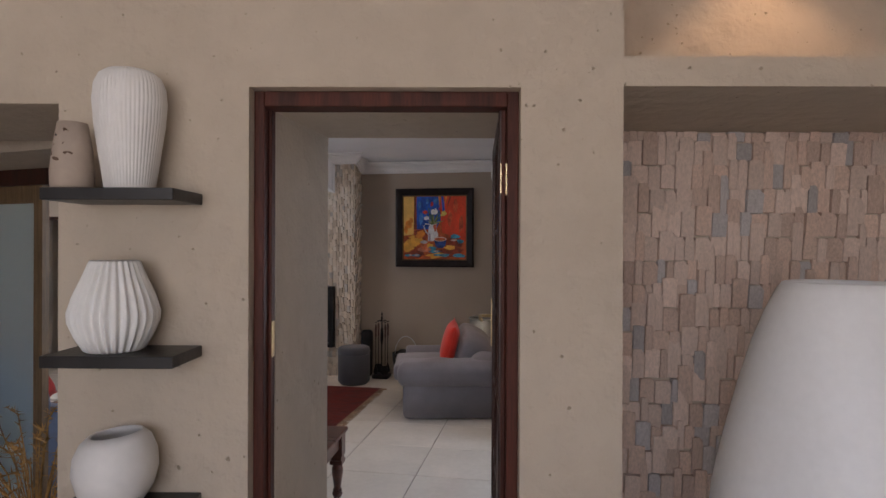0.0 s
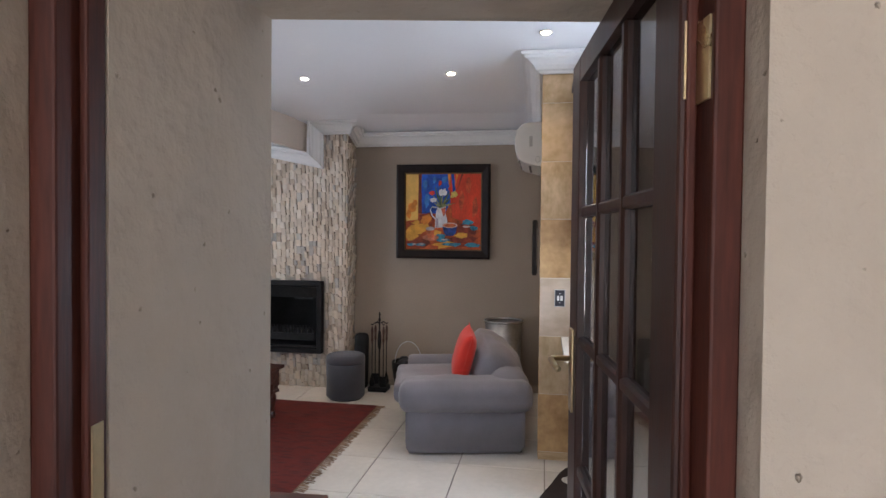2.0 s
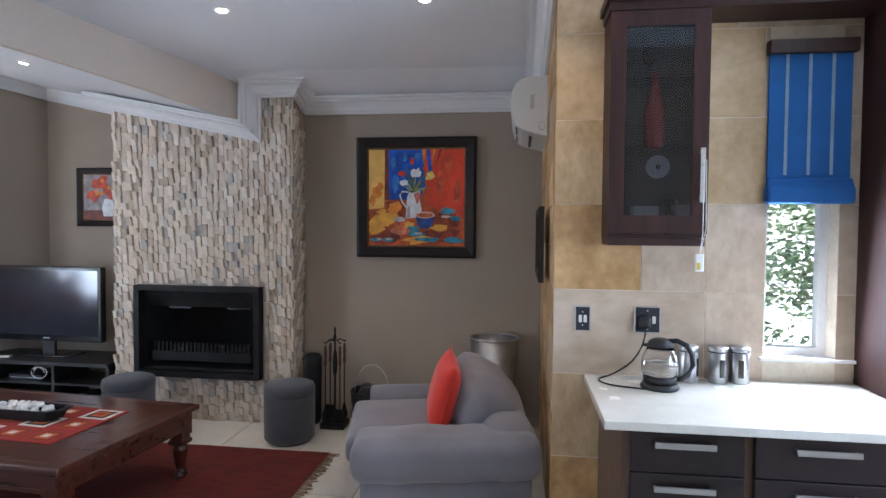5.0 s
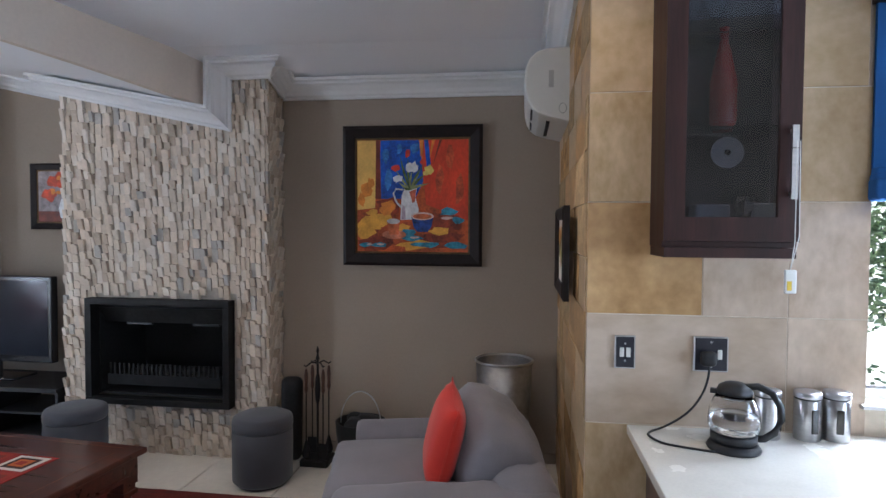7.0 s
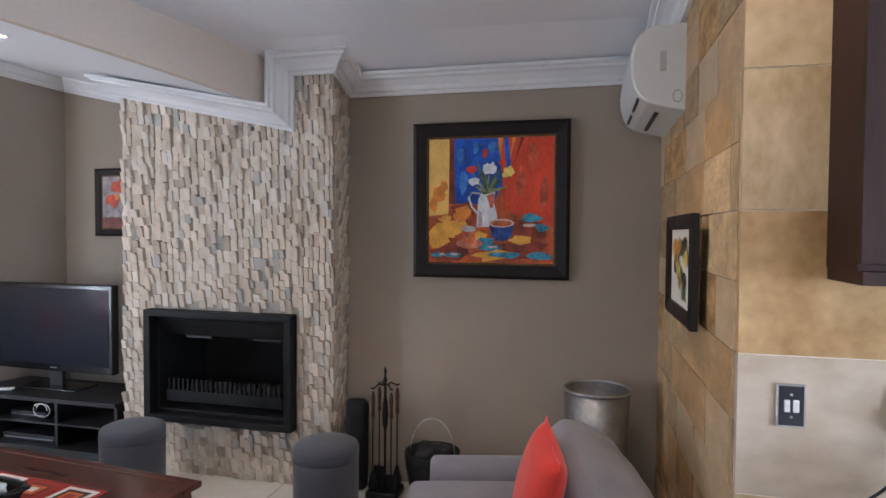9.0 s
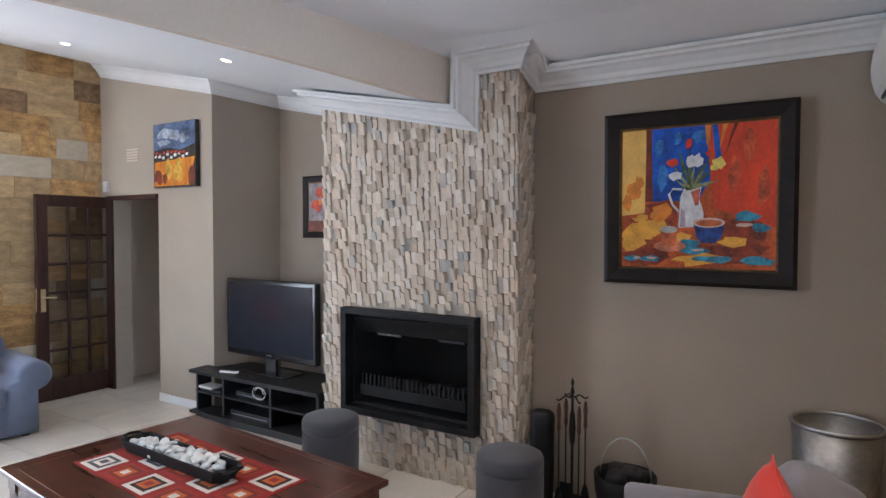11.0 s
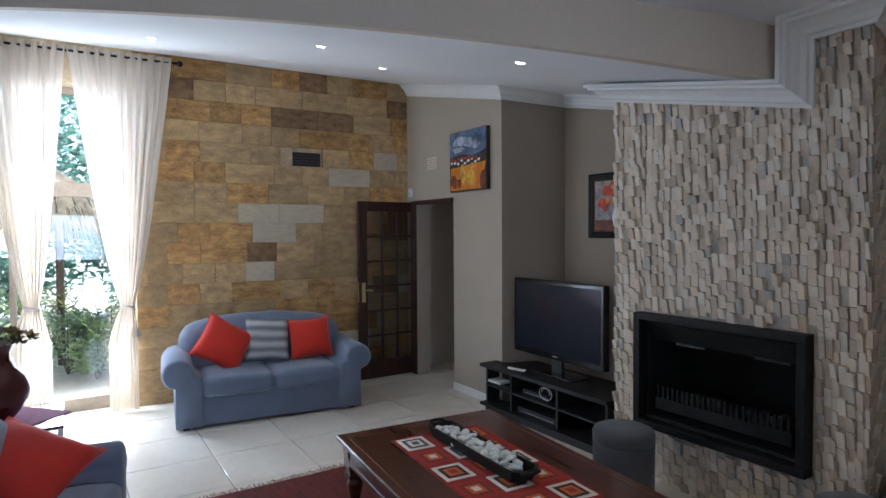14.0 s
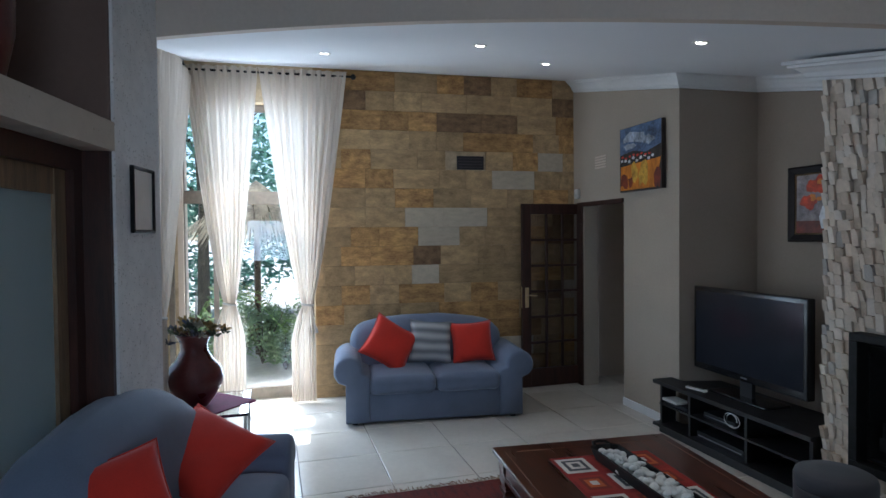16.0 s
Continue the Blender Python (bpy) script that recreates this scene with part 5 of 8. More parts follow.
def door_leaf(m, label, w=0.80, h=2.0, cols=3, rows=6, t=0.042, top=0.115, bot=0.20, lever=1.02):
    """A glazed door; x runs from its hinges to its free edge."""
    d = thing("glazed_door", m, label, "door", "glazed doors")
    st, mu = 0.105, 0.026
    for x0, x1 in ((0, st), (w - st, w)):
        bm = bmesh.new()
        bx(bm, x0, x1, -t / 2, t / 2, 0, h)
        bevel(bm, 0.003, 1)
        part("stile", bm, M_DARKWOOD, d)
    for z0, z1 in ((0, bot), (h - top, h)):
        bm = bmesh.new()
        bx(bm, st, w - st, -t / 2 + 0.001, t / 2 - 0.001, z0, z1)
        part("rail", bm, M_DARKWOOD, d)
    gx, gz = (w - 2 * st) / cols, (h - top - bot) / rows
    for i in range(1, cols):
        bm = bmesh.new()
        bx(bm, st + i * gx - mu / 2, st + i * gx + mu / 2, -t / 2 + 0.004, t / 2 - 0.004, bot, h - top)
        bevel(bm, 0.006, 1)
        part("glazing_bar", bm, M_DARKWOOD, d)
    for j in range(1, rows):
        bm = bmesh.new()
        bx(bm, st, w - st, -t / 2 + 0.006, t / 2 - 0.006, bot + j * gz - mu / 2, bot + j * gz + mu / 2)
        bevel(bm, 0.005, 1)
        part("glazing_bar", bm, M_DARKWOOD, d)
    pane = None
    for i in range(cols):
        for j in range(rows):
            if pane is None:
                bm = bmesh.new()
                bx(bm, 0.002, gx - 0.002, -0.002, 0.002, 0.002, gz - 0.002)
                pane = mesh_of("pane", bm, PANE)
            o = new("pane", pane)
            o.parent = d
            o.matrix_basis = pose(st + i * gx, 0, bot + j * gz)
    for s in (-1, 1):
        hd = part("handle_plate", bmesh.new(), M_BRASS, d, "brass lever handle on a long plate")
        bm = bmesh.new()
        soft_box(bm, w - 0.075, w - 0.03, s * (t / 2 + 0.003) - 0.003, s * (t / 2 + 0.003) + 0.003, lever - 0.14, lever + 0.08, 0.0028, 3)
        bm.to_mesh(hd.data)
        bm.free()
        bm = bmesh.new()
        tube(bm, [(w - 0.052, s * (t / 2 + 0.004), lever), (w - 0.052, s * (t / 2 + 0.05), lever), (w - 0.065, s * (t / 2 + 0.058), lever), (w - 0.135, s * (t / 2 + 0.055), lever - 0.006), (w - 0.15, s * (t / 2 + 0.05), lever - 0.008)], 0.0078, 10)
        part("lever", bm, M_BRASS, hd, smooth=True)
    bm = bmesh.new()
    bx(bm, w, w + 0.0025, -0.011, 0.011, lever - 0.14, lever + 0.09)
    part("lock_forend", bm, M_BRASS, d)
    for z in (0.22, 1.787):
        bm = bmesh.new()
        bx(bm, -0.004, 0.036, -t / 2 - 0.003, -t / 2 + 0.0, z, z + 0.10)
        bx(bm, -0.0025, 0.0, -t / 2 + 0.001, t / 2 - 0.006, z, z + 0.10)
        tube(bm, [(-0.006, -t / 2 - 0.006, z - 0.004), (-0.006, -t / 2 - 0.006, z + 0.104)], 0.007, 8)
        part("hinge", bm, M_BRASS, d, "brass butt hinge")
    return d


# the leaf swings into the lounge, half against the kitchen side
door_leaf(pose(0.845, 2.073, 0.008, 0, 0, 96.55), "open dark wooden door with small glass panes and brass handles", 0.845, 2.068, 3, 5, 0.042, 0.063, 0.34, 1.285)
door_leaf(pose(-6.185, 7.42, 0.008, 0, 0, -88.6), "dark wooden door with small glass panes, folded open against the stone wall", 0.80, 2.02)

frame_ = thing("door_frame", DOOR, "reddish mahogany door frame set in rough plaster", "door frame")
for nm, b in (("jamb", (-0.018, 0.016, 0.05, 0.14, 0, 2.125)), ("jamb", (0.815, 0.853, 0.05, 0.14, 0, 2.125)), ("head", (0.016, 0.815, 0.05, 0.14, 2.075, 2.125)), ("stop", (0.016, 0.028, 0.095, 0.138, 0, 2.075)), ("stop", (0.80, 0.815, 0.095, 0.138, 0, 2.075))):
    bm = bmesh.new()
    bx(bm, *b)
    bevel(bm, 0.004, 2)
    part(nm, bm, mat("red_mahogany_frame", (0.085, 0.022, 0.013), 0.55, var=0.3, scale=3, grain=22, bump=0.08, dist=0.003, stretch=(8, 8, 0.7), spec=0.3), frame_)
bm = bmesh.new()
bx(bm, 0.028, 0.0305, 0.10, 0.125, 1.24, 1.36)
part("strike_plate", bm, M_BRASS, frame_)
bm = bmesh.new()
bx(bm, 0.812, 0.8155, 0.06, 0.135, 1.787, 1.89)
part("hinge_leaf", bm, M_BRASS, frame_)
frame2 = thing("door_frame", pose(0, 0, 0), "dark wooden frame of the passage doorway", "door frame")
for nm, b in (("jamb", (-6.165, -6.06, 7.30, 7.47, 0, 2.04)), ("head", (-6.06, -5.28, 7.30, 7.36, 1.995, 2.04))):
    bm = bmesh.new()
    bx(bm, *b)
    part(nm, bm, M_DARKWOOD, frame2)

# ---- cornices ----
CORN = [(0.0, -0.125), (0.016, -0.125), (0.022, -0.108), (0.034, -0.10), (0.045, -0.075), (0.072, -0.045), (0.092, -0.034), (0.095, -0.02), (0.112, -0.014), (0.112, 0.006), (0.0, 0.006)]


def sweep(name, path, label, size=1.0):
    """A cornice along a plan path of (x, y, ceiling height); the room is on the path's right hand."""
    bm = bmesh.new()
    rings = []
    k = len(path)
    for i, (x, y, z) in enumerate(path):
        ds = []
        for a, b in ((i - 1, i), (i, i + 1)):
            if 0 <= a and b < k:
                d = Vector((path[b][0] - path[a][0], path[b][1] - path[a][1])).normalized()
                ds.append(Vector((d.y, -d.x)))
        nrm = (ds[0] + ds[-1]).normalized()
        sc = 1 / max(0.3, nrm.dot(ds[0]))
        rings.append([bm.verts.new((x + nrm.x * d * sc, y + nrm.y * d * sc, z + h)) for d, h in [(q * size, g) for q, g in CORN]])
    for a, b in zip(rings, rings[1:]):
        for i in range(len(CORN)):
            j = (i + 1) % len(CORN)
            bm.faces.new((a[i], b[i], b[j], a[j]))
    bm.faces.new(rings[0])
    bm.faces.new(rings[-1][::-1])
    bmesh.ops.recalc_face_normals(bm, faces=bm.faces)
    return structure(name, bm, M_CORNICE, label, "cornice")


sweep("cornice_lounge", [(-1.369, 7.14, 2.79), (-1.369, 7.40, ceil_a(-1.37, 7.4)), (0.63, 7.40, ceil_a(0.63, 7.4)), (0.63, 5.556, ceil_a(0.63, 5.556)), (1.02, 5.556, ceil_a(1.02, 5.556))], "white moulded plaster cornice", 1.32)
sweep("cornice_sitting_room", [(-6.25, 7.32, ceil_b(-6.25, 7.3)), (-4.46, 7.32, ceil_b(-4.46, 7.3)), (-4.28, 7.96, ceil_b(-4.28, 7.5)), (-2.97, 7.96, ceil_b(-2.97, 7.5))], "white moulded plaster cornice")
# the cornice steps on the chimney breast, from the low ceiling up to the high one
bm = bmesh.new()
xb = edge_x(7.14)
STEP = [(-2.966, ceil_b(-2.966, 7.14)), (xb, edge_z(7.14)), (xb, 2.785), (-1.369, 2.79)]
rings = []
for i, (x, z) in enumerate(STEP):
    ds = []
    for a, b in ((i - 1, i), (i, i + 1)):
        if 0 <= a and b < 4:
            d = Vector((STEP[b][0] - STEP[a][0], STEP[b][1] - STEP[a][1])).normalized()
            ds.append(Vector((d.y, -d.x)))
    nrm = (ds[0] + ds[-1]).normalized()
    sc = 1 / max(0.3, nrm.dot(ds[0]))
    ring = []
    for d, h in CORN:
        out = -h * sc
        d *= 1.32
        ex = d if i == 3 else (-d if i == 0 else 0)
        ring.append(bm.verts.new((x + nrm.x * out + ex, 7.14 - d, z + nrm.y * out)))
    rings.append(ring)
for a, b in zip(rings, rings[1:]):
    for i in range(len(CORN)):
        j = (i + 1) % len(CORN)
        bm.faces.new((a[i], b[i], b[j], a[j]))
bm.faces.new(rings[0])
bm.faces.new(rings[-1][::-1])
bmesh.ops.recalc_face_normals(bm, faces=bm.faces)
structure("cornice_chimney", bm, M_CORNICE, "white moulded plaster cornice stepping up the chimney breast", "cornice")
for nm, b in (("baseboard_passage", (-5.28, -4.56, 7.306, 7.322, 0, 0.075)), ("baseboard_north", (-1.36, 0.62, 7.386, 7.40, 0, 0.07)), ("baseboard_hall", (-6.3, -4.8, 8.985, 9.0, 0, 0.07))):
    bm = bmesh.new()
    bx(bm, *b)
    structure(nm, bm, M_CORNICE if "north" not in nm else M_TAUPE, "painted skirting along the wall", "baseboard")

# ---- downlights ----
M_BULB = glow_mat("warm_lamp_face", (1.0, 0.86, 0.66), 14.0)


def downlight(x, y, z, tilt, watts, color=(1.0, 0.80, 0.58)):
    d = thing("downlight", pose(x, y, z, 0, tilt, 0), "small round recessed ceiling downlight, switched on", "downlight", "ceiling downlights")
    bm = bmesh.new()
    lathe(bm, [(0.033, -0.001), (0.046, -0.006), (0.048, -0.001), (0.040, 0.002)], 24)
    part("ring", bm, M_PLASTIC, d, smooth=True)
    bm = bmesh.new()
    lathe(bm, [(0.002, -0.0075), (0.026, -0.0072), (0.028, -0.003)], 20)
    part("lamp_face", bm, M_BULB, d, "glowing lamp face")
    li = bpy.data.lights.new("downlight_beam", "SPOT")
    li.energy, li.spot_size, li.spot_blend, li.color, li.shadow_soft_size = watts, radians(95), 0.6, color, 0.03
    o = new("downlight_beam", li)
    o.matrix_world = look((x, y, z - 0.025), (x + 0.01, y + 0.03, 0))


for x, y in ((-1.37, 6.02), (-0.09, 5.89), (0.65, 5.15)):
    downlight(x, y, ceil_a(x, y), 0, 3 if x > 0.5 else 8)
for x, y in ((-3.90, 5.33), (-4.80, 4.40), (-4.68, 6.19), (-3.02, 6.33)):
    downlight(x, y, ceil_b(x, y), 12, 3)

# ---- kitchen ----
M_CAB = mat("dark_wenge_front", (0.018, 0.010, 0.010), 0.35, var=0.3, scale=3, grain=30, stretch=(1, 1, 0.15), bump=0.05, dist=0.002)
M_CABRED = mat("mahogany_cabinet", (0.032, 0.009, 0.0065), 0.45, var=0.3, scale=3, grain=26, stretch=(6, 6, 0.5), bump=0.06, dist=0.003, spec=0.35)
wt = thing("worktop", pose(0, 0, 0), "cream stone kitchen worktop", "worktop")
bm = bmesh.new()
prism(bm, [(0.785, 4.83), (3.38, 4.83), (3.38, 5.552), (0.785, 5.552)], 0.865, 0.90)
bevel(bm, 0.004, 2)
part("slab", bm, M_QUARTZ, wt)


def base_unit(x0, x1, first=False):
    u = thing("base_cabinet", pose(0, 0, 0), "dark wenge drawer cabinet with bar handles, under the worktop", "cabinet", "kitchen base cabinets")
    bm = bmesh.new()
    bx(bm, x0, x1, 4.89, 5.55, 0.10, 0.865)
    part("body", bm, mat("brown_cabinet_side", (0.13, 0.075, 0.05), 0.5, var=0.25, stretch=(1, 1, 0.3)), u)
    bm = bmesh.new()
    bx(bm, x0 + 0.01, x1, 4.95, 5.5, 0, 0.10)
    part("plinth", bm, M_BLACK, u)
    for z0, z1 in ((0.70, 0.86), (0.522, 0.694), (0.345, 0.516), (0.11, 0.339)):
        bm = bmesh.new()
        bx(bm, x0 + 0.03, x1 - 0.004, 4.868, 4.888, z0, z1)
        bevel(bm, 0.002, 1)
        dr = part("drawer", bm, M_CAB, u)
        hm = (x0 + x1) / 2
        bm = bmesh.new()
        bx(bm, hm - 0.11, hm + 0.11, 4.838, 4.844, z1 - 0.058, z1 - 0.036)
        bx(bm, hm - 0.108, hm - 0.10, 4.844, 4.868, z1 - 0.052, z1 - 0.042)
        bx(bm, hm + 0.10, hm + 0.108, 4.844, 4.868, z1 - 0.052, z1 - 0.042)
        part("handle", bm, M_STEEL, dr, "flat brushed steel bar handle")


base_unit(0.86, 1.305)
base_unit(1.308, 1.85)
base_unit(1.853, 2.45)

wc = thing("wall_cabinet", pose(0, 0, 0), "mahogany wall cabinet with a glass door, above the kettle", "cabinet")
CX0, CX1, CY, CZ0, CZ1 = 0.858, 1.288, 5.36, 1.582, 2.60
bm = bmesh.new()
bx(bm, CX0, CX0 + 0.018, CY, 5.555, CZ0, CZ1)
bx(bm, CX1 - 0.018, CX1, CY, 5.555, CZ0, CZ1)
bx(bm, CX0 + 0.018, CX1 - 0.018, CY, 5.555, CZ0, CZ0 + 0.018)
bx(bm, CX0 + 0.018, CX1 - 0.018, CY, 5.555, CZ1 - 0.018, CZ1)
part("body", bm, M_CABRED, wc)
bm = bmesh.new()
bx(bm, CX0 + 0.018, CX1 - 0.018, 5.54, 5.555, CZ0 + 0.018, CZ1 - 0.018)
part("back_panel", bm, M_CAB, wc)
bm = bmesh.new()
b = 0.068
bx(bm, CX0, CX0 + b, CY - 0.022, CY - 0.001, CZ0 + 0.02, CZ1)
bx(bm, CX1 - b, CX1, CY - 0.022, CY - 0.001, CZ0 + 0.02, CZ1)
bx(bm, CX0 + b, CX1 - b, CY - 0.022, CY - 0.001, CZ0 + 0.02, CZ0 + 0.02 + b * 1.2)
bx(bm, CX0 + b, CX1 - b, CY - 0.022, CY - 0.001, CZ1 - b, CZ1)
dr = part("door", bm, M_CABRED, wc)
bm = bmesh.new()
bx(bm, CX0 + b, CX1 - b, CY - 0.013, CY - 0.009, CZ0 + 0.1, CZ1 - b)
# the dark inside of the cabinet is put into the glass colour
o = part("door_glass", bm, glass_mat("darkened_cabinet_glass", 0.0, (0.36, 0.38, 0.44)), dr)
o.visible_shadow = False
bm = bmesh.new()
bx(bm, CX1 - 0.04, CX1 - 0.02, CY - 0.05, CY - 0.044, CZ0 + 0.16, CZ0 + 0.40)
bx(bm, CX1 - 0.037, CX1 - 0.023, CY - 0.044, CY - 0.02, CZ0 + 0.17, CZ0 + 0.185)
bx(bm, CX1 - 0.037, CX1 - 0.023, CY - 0.044, CY - 0.02, CZ0 + 0.375, CZ0 + 0.39)
part("handle", bm, M_STEEL, dr, "flat brushed steel bar handle")
for z in (1.985, 2.30):
    bm = bmesh.new()
    bx(bm, CX0 + 0.02, CX1 - 0.02, CY + 0.005, 5.535, z, z + 0.006)
    o = part("glass_shelf", bm, GLASS, wc)
    o.visible_shadow = False
bm = bmesh.new()
bx(bm, CX0 + 0.003, CX1 - 0.01, CY - 0.024, 5.554, CZ0 - 0.035, CZ0 - 0.001)
part("light_pelmet", bm, M_CABRED, wc)
bm = bmesh.new()
bx(bm, 0.85, 2.9, CY - 0.03, 5.554, 2.602, 2.64)
bx(bm, 0.835, 2.9, CY - 0.05, 5.554, 2.64, 2.68)
structure("timber_bulkhead", bm, M_CABRED, "dark mahogany boxing over the kitchen cabinets", "bulkhead")
bm = bmesh.new()
lathe(bm, [(0.035, 0), (0.05, 0.02), (0.052, 0.14), (0.028, 0.24), (0.016, 0.27), (0.016, 0.31), (0.02, 0.315)], 20)
tagged(part("bottle", bm, mat("red_glass_bottle", (0.22, 0.02, 0.015), 0.15, var=0.1), smooth=True, at=pose(1.075, 5.45, 1.991) @ Matrix.Diagonal((0.9, 0.9, 1.12, 1))), "tall red bottle on a glass shelf", "bottle")
bm = bmesh.new()
ring = [[(q * math.cos(2 * math.pi * i / 28), y, q * math.sin(2 * math.pi * i / 28)) for i in range(28)] for q, y in ((0.012, -0.004), (0.055, -0.004), (0.055, 0.004), (0.012, 0.004))]
ring = [[bm.verts.new(p) for p in q] for q in ring]
for a, b in zip(ring, ring[1:] + ring[:1]):
    for i in range(28):
        bm.faces.new((a[i], a[(i + 1) % 28], b[(i + 1) % 28], b[i]))
tagged(part("hanging_disc", bm, mat("grey_glazed_plate", (0.30, 0.30, 0.31), 0.4), at=pose(1.10, 5.47, 1.915, -4, 0, 0)), "round grey disc with a hole, hung in the cabinet", "disc")
for k, x in enumerate((0.96, 1.05, 1.16)):
    g = thing("wine_glass", pose(x, 5.46, 2.306 if k < 2 else 1.60), "clear stemmed glass on a cabinet shelf", "glass", "cabinet glasses")
    bm = bmesh.new()
    lathe(bm, [(0.03, 0), (0.03, 0.003), (0.004, 0.008), (0.004, 0.07), (0.02, 0.09), (0.034, 0.12), (0.03, 0.16), (0.028, 0.16), (0.031, 0.12), (0.01, 0.09)], 16)
    o = part("bowl_and_stem", bm, GLASS, g, smooth=True)
bm = bmesh.new()
soft_box(bm, 0.985, 1.10, 5.43, 5.52, 1.60, 1.73, 0.006, 2)
tagged(part("storage_box", bm, mat("grey_card_box", (0.22, 0.21, 0.21), 0.7)), "pale grey box at the bottom of the cabinet", "box")
bm = bmesh.new()
soft_box(bm, 1.175, 1.265, 5.43, 5.52, 1.60, 1.735, 0.006, 2)
tagged(part("storage_box", bm, mat("grey_card_box", (0.22, 0.21, 0.21), 0.7)), "pale grey box at the bottom of the cabinet", "box")
bm = bmesh.new()
tube(bm, [(1.262, 5.31, 1.93), (1.262, 5.309, 1.60), (1.25, 5.309, 1.51)], 0.0016, 5)
tube(bm, [(1.272, 5.31, 1.93), (1.275, 5.309, 1.62), (1.25, 5.309, 1.51)], 0.0016, 5)
tagt = thing("key_tag", pose(0, 0, 0), "white plastic tag on a string hung from the handle", "tag")
part("string", bm, M_PLASTIC, tagt)
bm = bmesh.new()
soft_box(bm, 1.232, 1.268, 5.302, 5.314, 1.435, 1.512, 0.004, 2)
tb = part("tag", bm, M_PLASTIC, tagt, smooth=True)
bm = bmesh.new()
bx(bm, 1.238, 1.252, 5.3005, 5.303, 1.445, 1.475)
part("yellow_mark", bm, mat("yellow_print", (0.7, 0.5, 0.05), 0.5), tb)


def faceplate(x, z, w, h, label, switches):
    p = thing("wall_switch" if switches == 2 else "wall_socket", pose(x, 5.5505, z), label, "switch" if switches == 2 else "socket")
    bm = bmesh.new()
    bx(bm, -w / 2, w / 2, -0.008, 0, -h / 2, h / 2)
    bevel(bm, 0.002, 1)
    part("surround", bm, M_STEEL, p)
    bm = bmesh.new()
    bx(bm, -w / 2 + 0.005, w / 2 - 0.005, -0.0095, -0.007, -h / 2 + 0.005, h / 2 - 0.005)
    part("plate", bm, mat("dark_plate", (0.035, 0.035, 0.045), 0.35, metal=0.4), p)
    for sx in ((-0.012, 0.012) if switches == 2 else (0.03,)):
        bm = bmesh.new()
        bx(bm, sx - 0.008, sx + 0.008, -0.014, -0.009, -0.018, 0.018)
        bevel(bm, 0.002, 1)
        part("rocker", bm, M_PLASTIC, p)
    for sz in (-h / 2 + 0.03, h / 2 - 0.03) if switches == 2 else (h / 2 - 0.02, -h / 2 + 0.02):
        bm = bmesh.new()
        tube(bm, [(0, -0.009, sz), (0, -0.0115, sz)], 0.004, 10)
        part("screw", bm, M_STEEL, p)
    return p


faceplate(0.773, 1.178, 0.076, 0.125, "dark double light switch on the stone tiles", 2)
faceplate(1.082, 1.180, 0.122, 0.130, "dark socket plate with one switch on the tiles", 1)
plug = thing("kettle_plug", pose(1.066, 5.541, 1.172), "black three-pin plug with its cable", "plug")
bm = bmesh.new()
soft_box(bm, -0.028, 0.028, -0.042, 0.0, -0.032, 0.024, 0.016, 4)
part("plug_body", bm, M_BLACK, plug, smooth=True)
bm = bmesh.new()
P = [(0, -0.025, -0.02), (0.0, -0.03, -0.06), (-0.02, -0.03, -0.13), (-0.07, -0.035, -0.20), (-0.15, -0.05, -0.25), (-0.21, -0.08, -0.264), (-0.225, -0.12, -0.267), (-0.19, -0.19, -0.267), (-0.10, -0.23, -0.267), (-0.03, -0.25, -0.267)]
pts = []
for i in range(len(P) - 1):
    for s in range(5):
        t = s / 5
        p0, p1, p2, p3 = [Vector(P[max(0, min(len(P) - 1, i + q))]) for q in (-1, 0, 1, 2)]
        pts.append(0.5 * (2 * p1 + (p2 - p0) * t + (2 * p0 - 5 * p1 + 4 * p2 - p3) * t * t + (3 * p1 - p0 - 3 * p2 + p3) * t ** 3))
tube(bm, pts, 0.0042, 8)
part("cable", bm, M_BLACK, plug, smooth=True)

ket = thing("kettle", pose(1.10, 5.345, 0.90, 0, 0, -20), "glass kettle with a black lid and handle, part filled with water", "kettle")
bm = bmesh.new()
lathe(bm, [(0.082, 0), (0.086, 0.008), (0.078, 0.022), (0.07, 0.026)], 32)
part("power_base", bm, M_BLACK, ket, smooth=True)
bm = bmesh.new()
lathe(bm, [(0.066, 0.027), (0.073, 0.034), (0.074, 0.055), (0.07, 0.058)], 32)
part("heater_ring", bm, M_BLACK, ket, smooth=True)
bm = bmesh.new()
lathe(bm, [(0.072, 0.058), (0.080, 0.075), (0.083, 0.10), (0.078, 0.14), (0.064, 0.175), (0.055, 0.19), (0.053, 0.19), (0.062, 0.173), (0.076, 0.139), (0.081, 0.10), (0.078, 0.076), (0.070, 0.060)], 36)
o = part("jug", bm, GLASS, ket, "clear glass jug", smooth=True)
bm = bmesh.new()
lathe(bm, [(0.069, 0.061), (0.077, 0.077), (0.0795, 0.10), (0.078, 0.118)], 36)
part("water", bm, glass_mat("water", 0.0, (0.95, 0.98, 1.0), 1.33), ket, smooth=True)
bm = bmesh.new()
lathe(bm, [(0.056, 0.19), (0.058, 0.196), (0.05, 0.215), (0.03, 0.226), (0.004, 0.228)], 28)
bx(bm, -0.075, -0.04, -0.016, 0.016, 0.186, 0.198)
part("lid", bm, M_BLACK, ket, smooth=True)
bm = bmesh.new()
P = [(0.03, 0, 0.215), (0.07, 0, 0.222), (0.11, 0, 0.205), (0.135, 0, 0.165), (0.138, 0, 0.12), (0.12, 0, 0.075), (0.09, 0, 0.05), (0.065, 0, 0.046)]
tube(bm, P, 0.012, 10)
part("handle", bm, M_BLACK, ket, smooth=True)


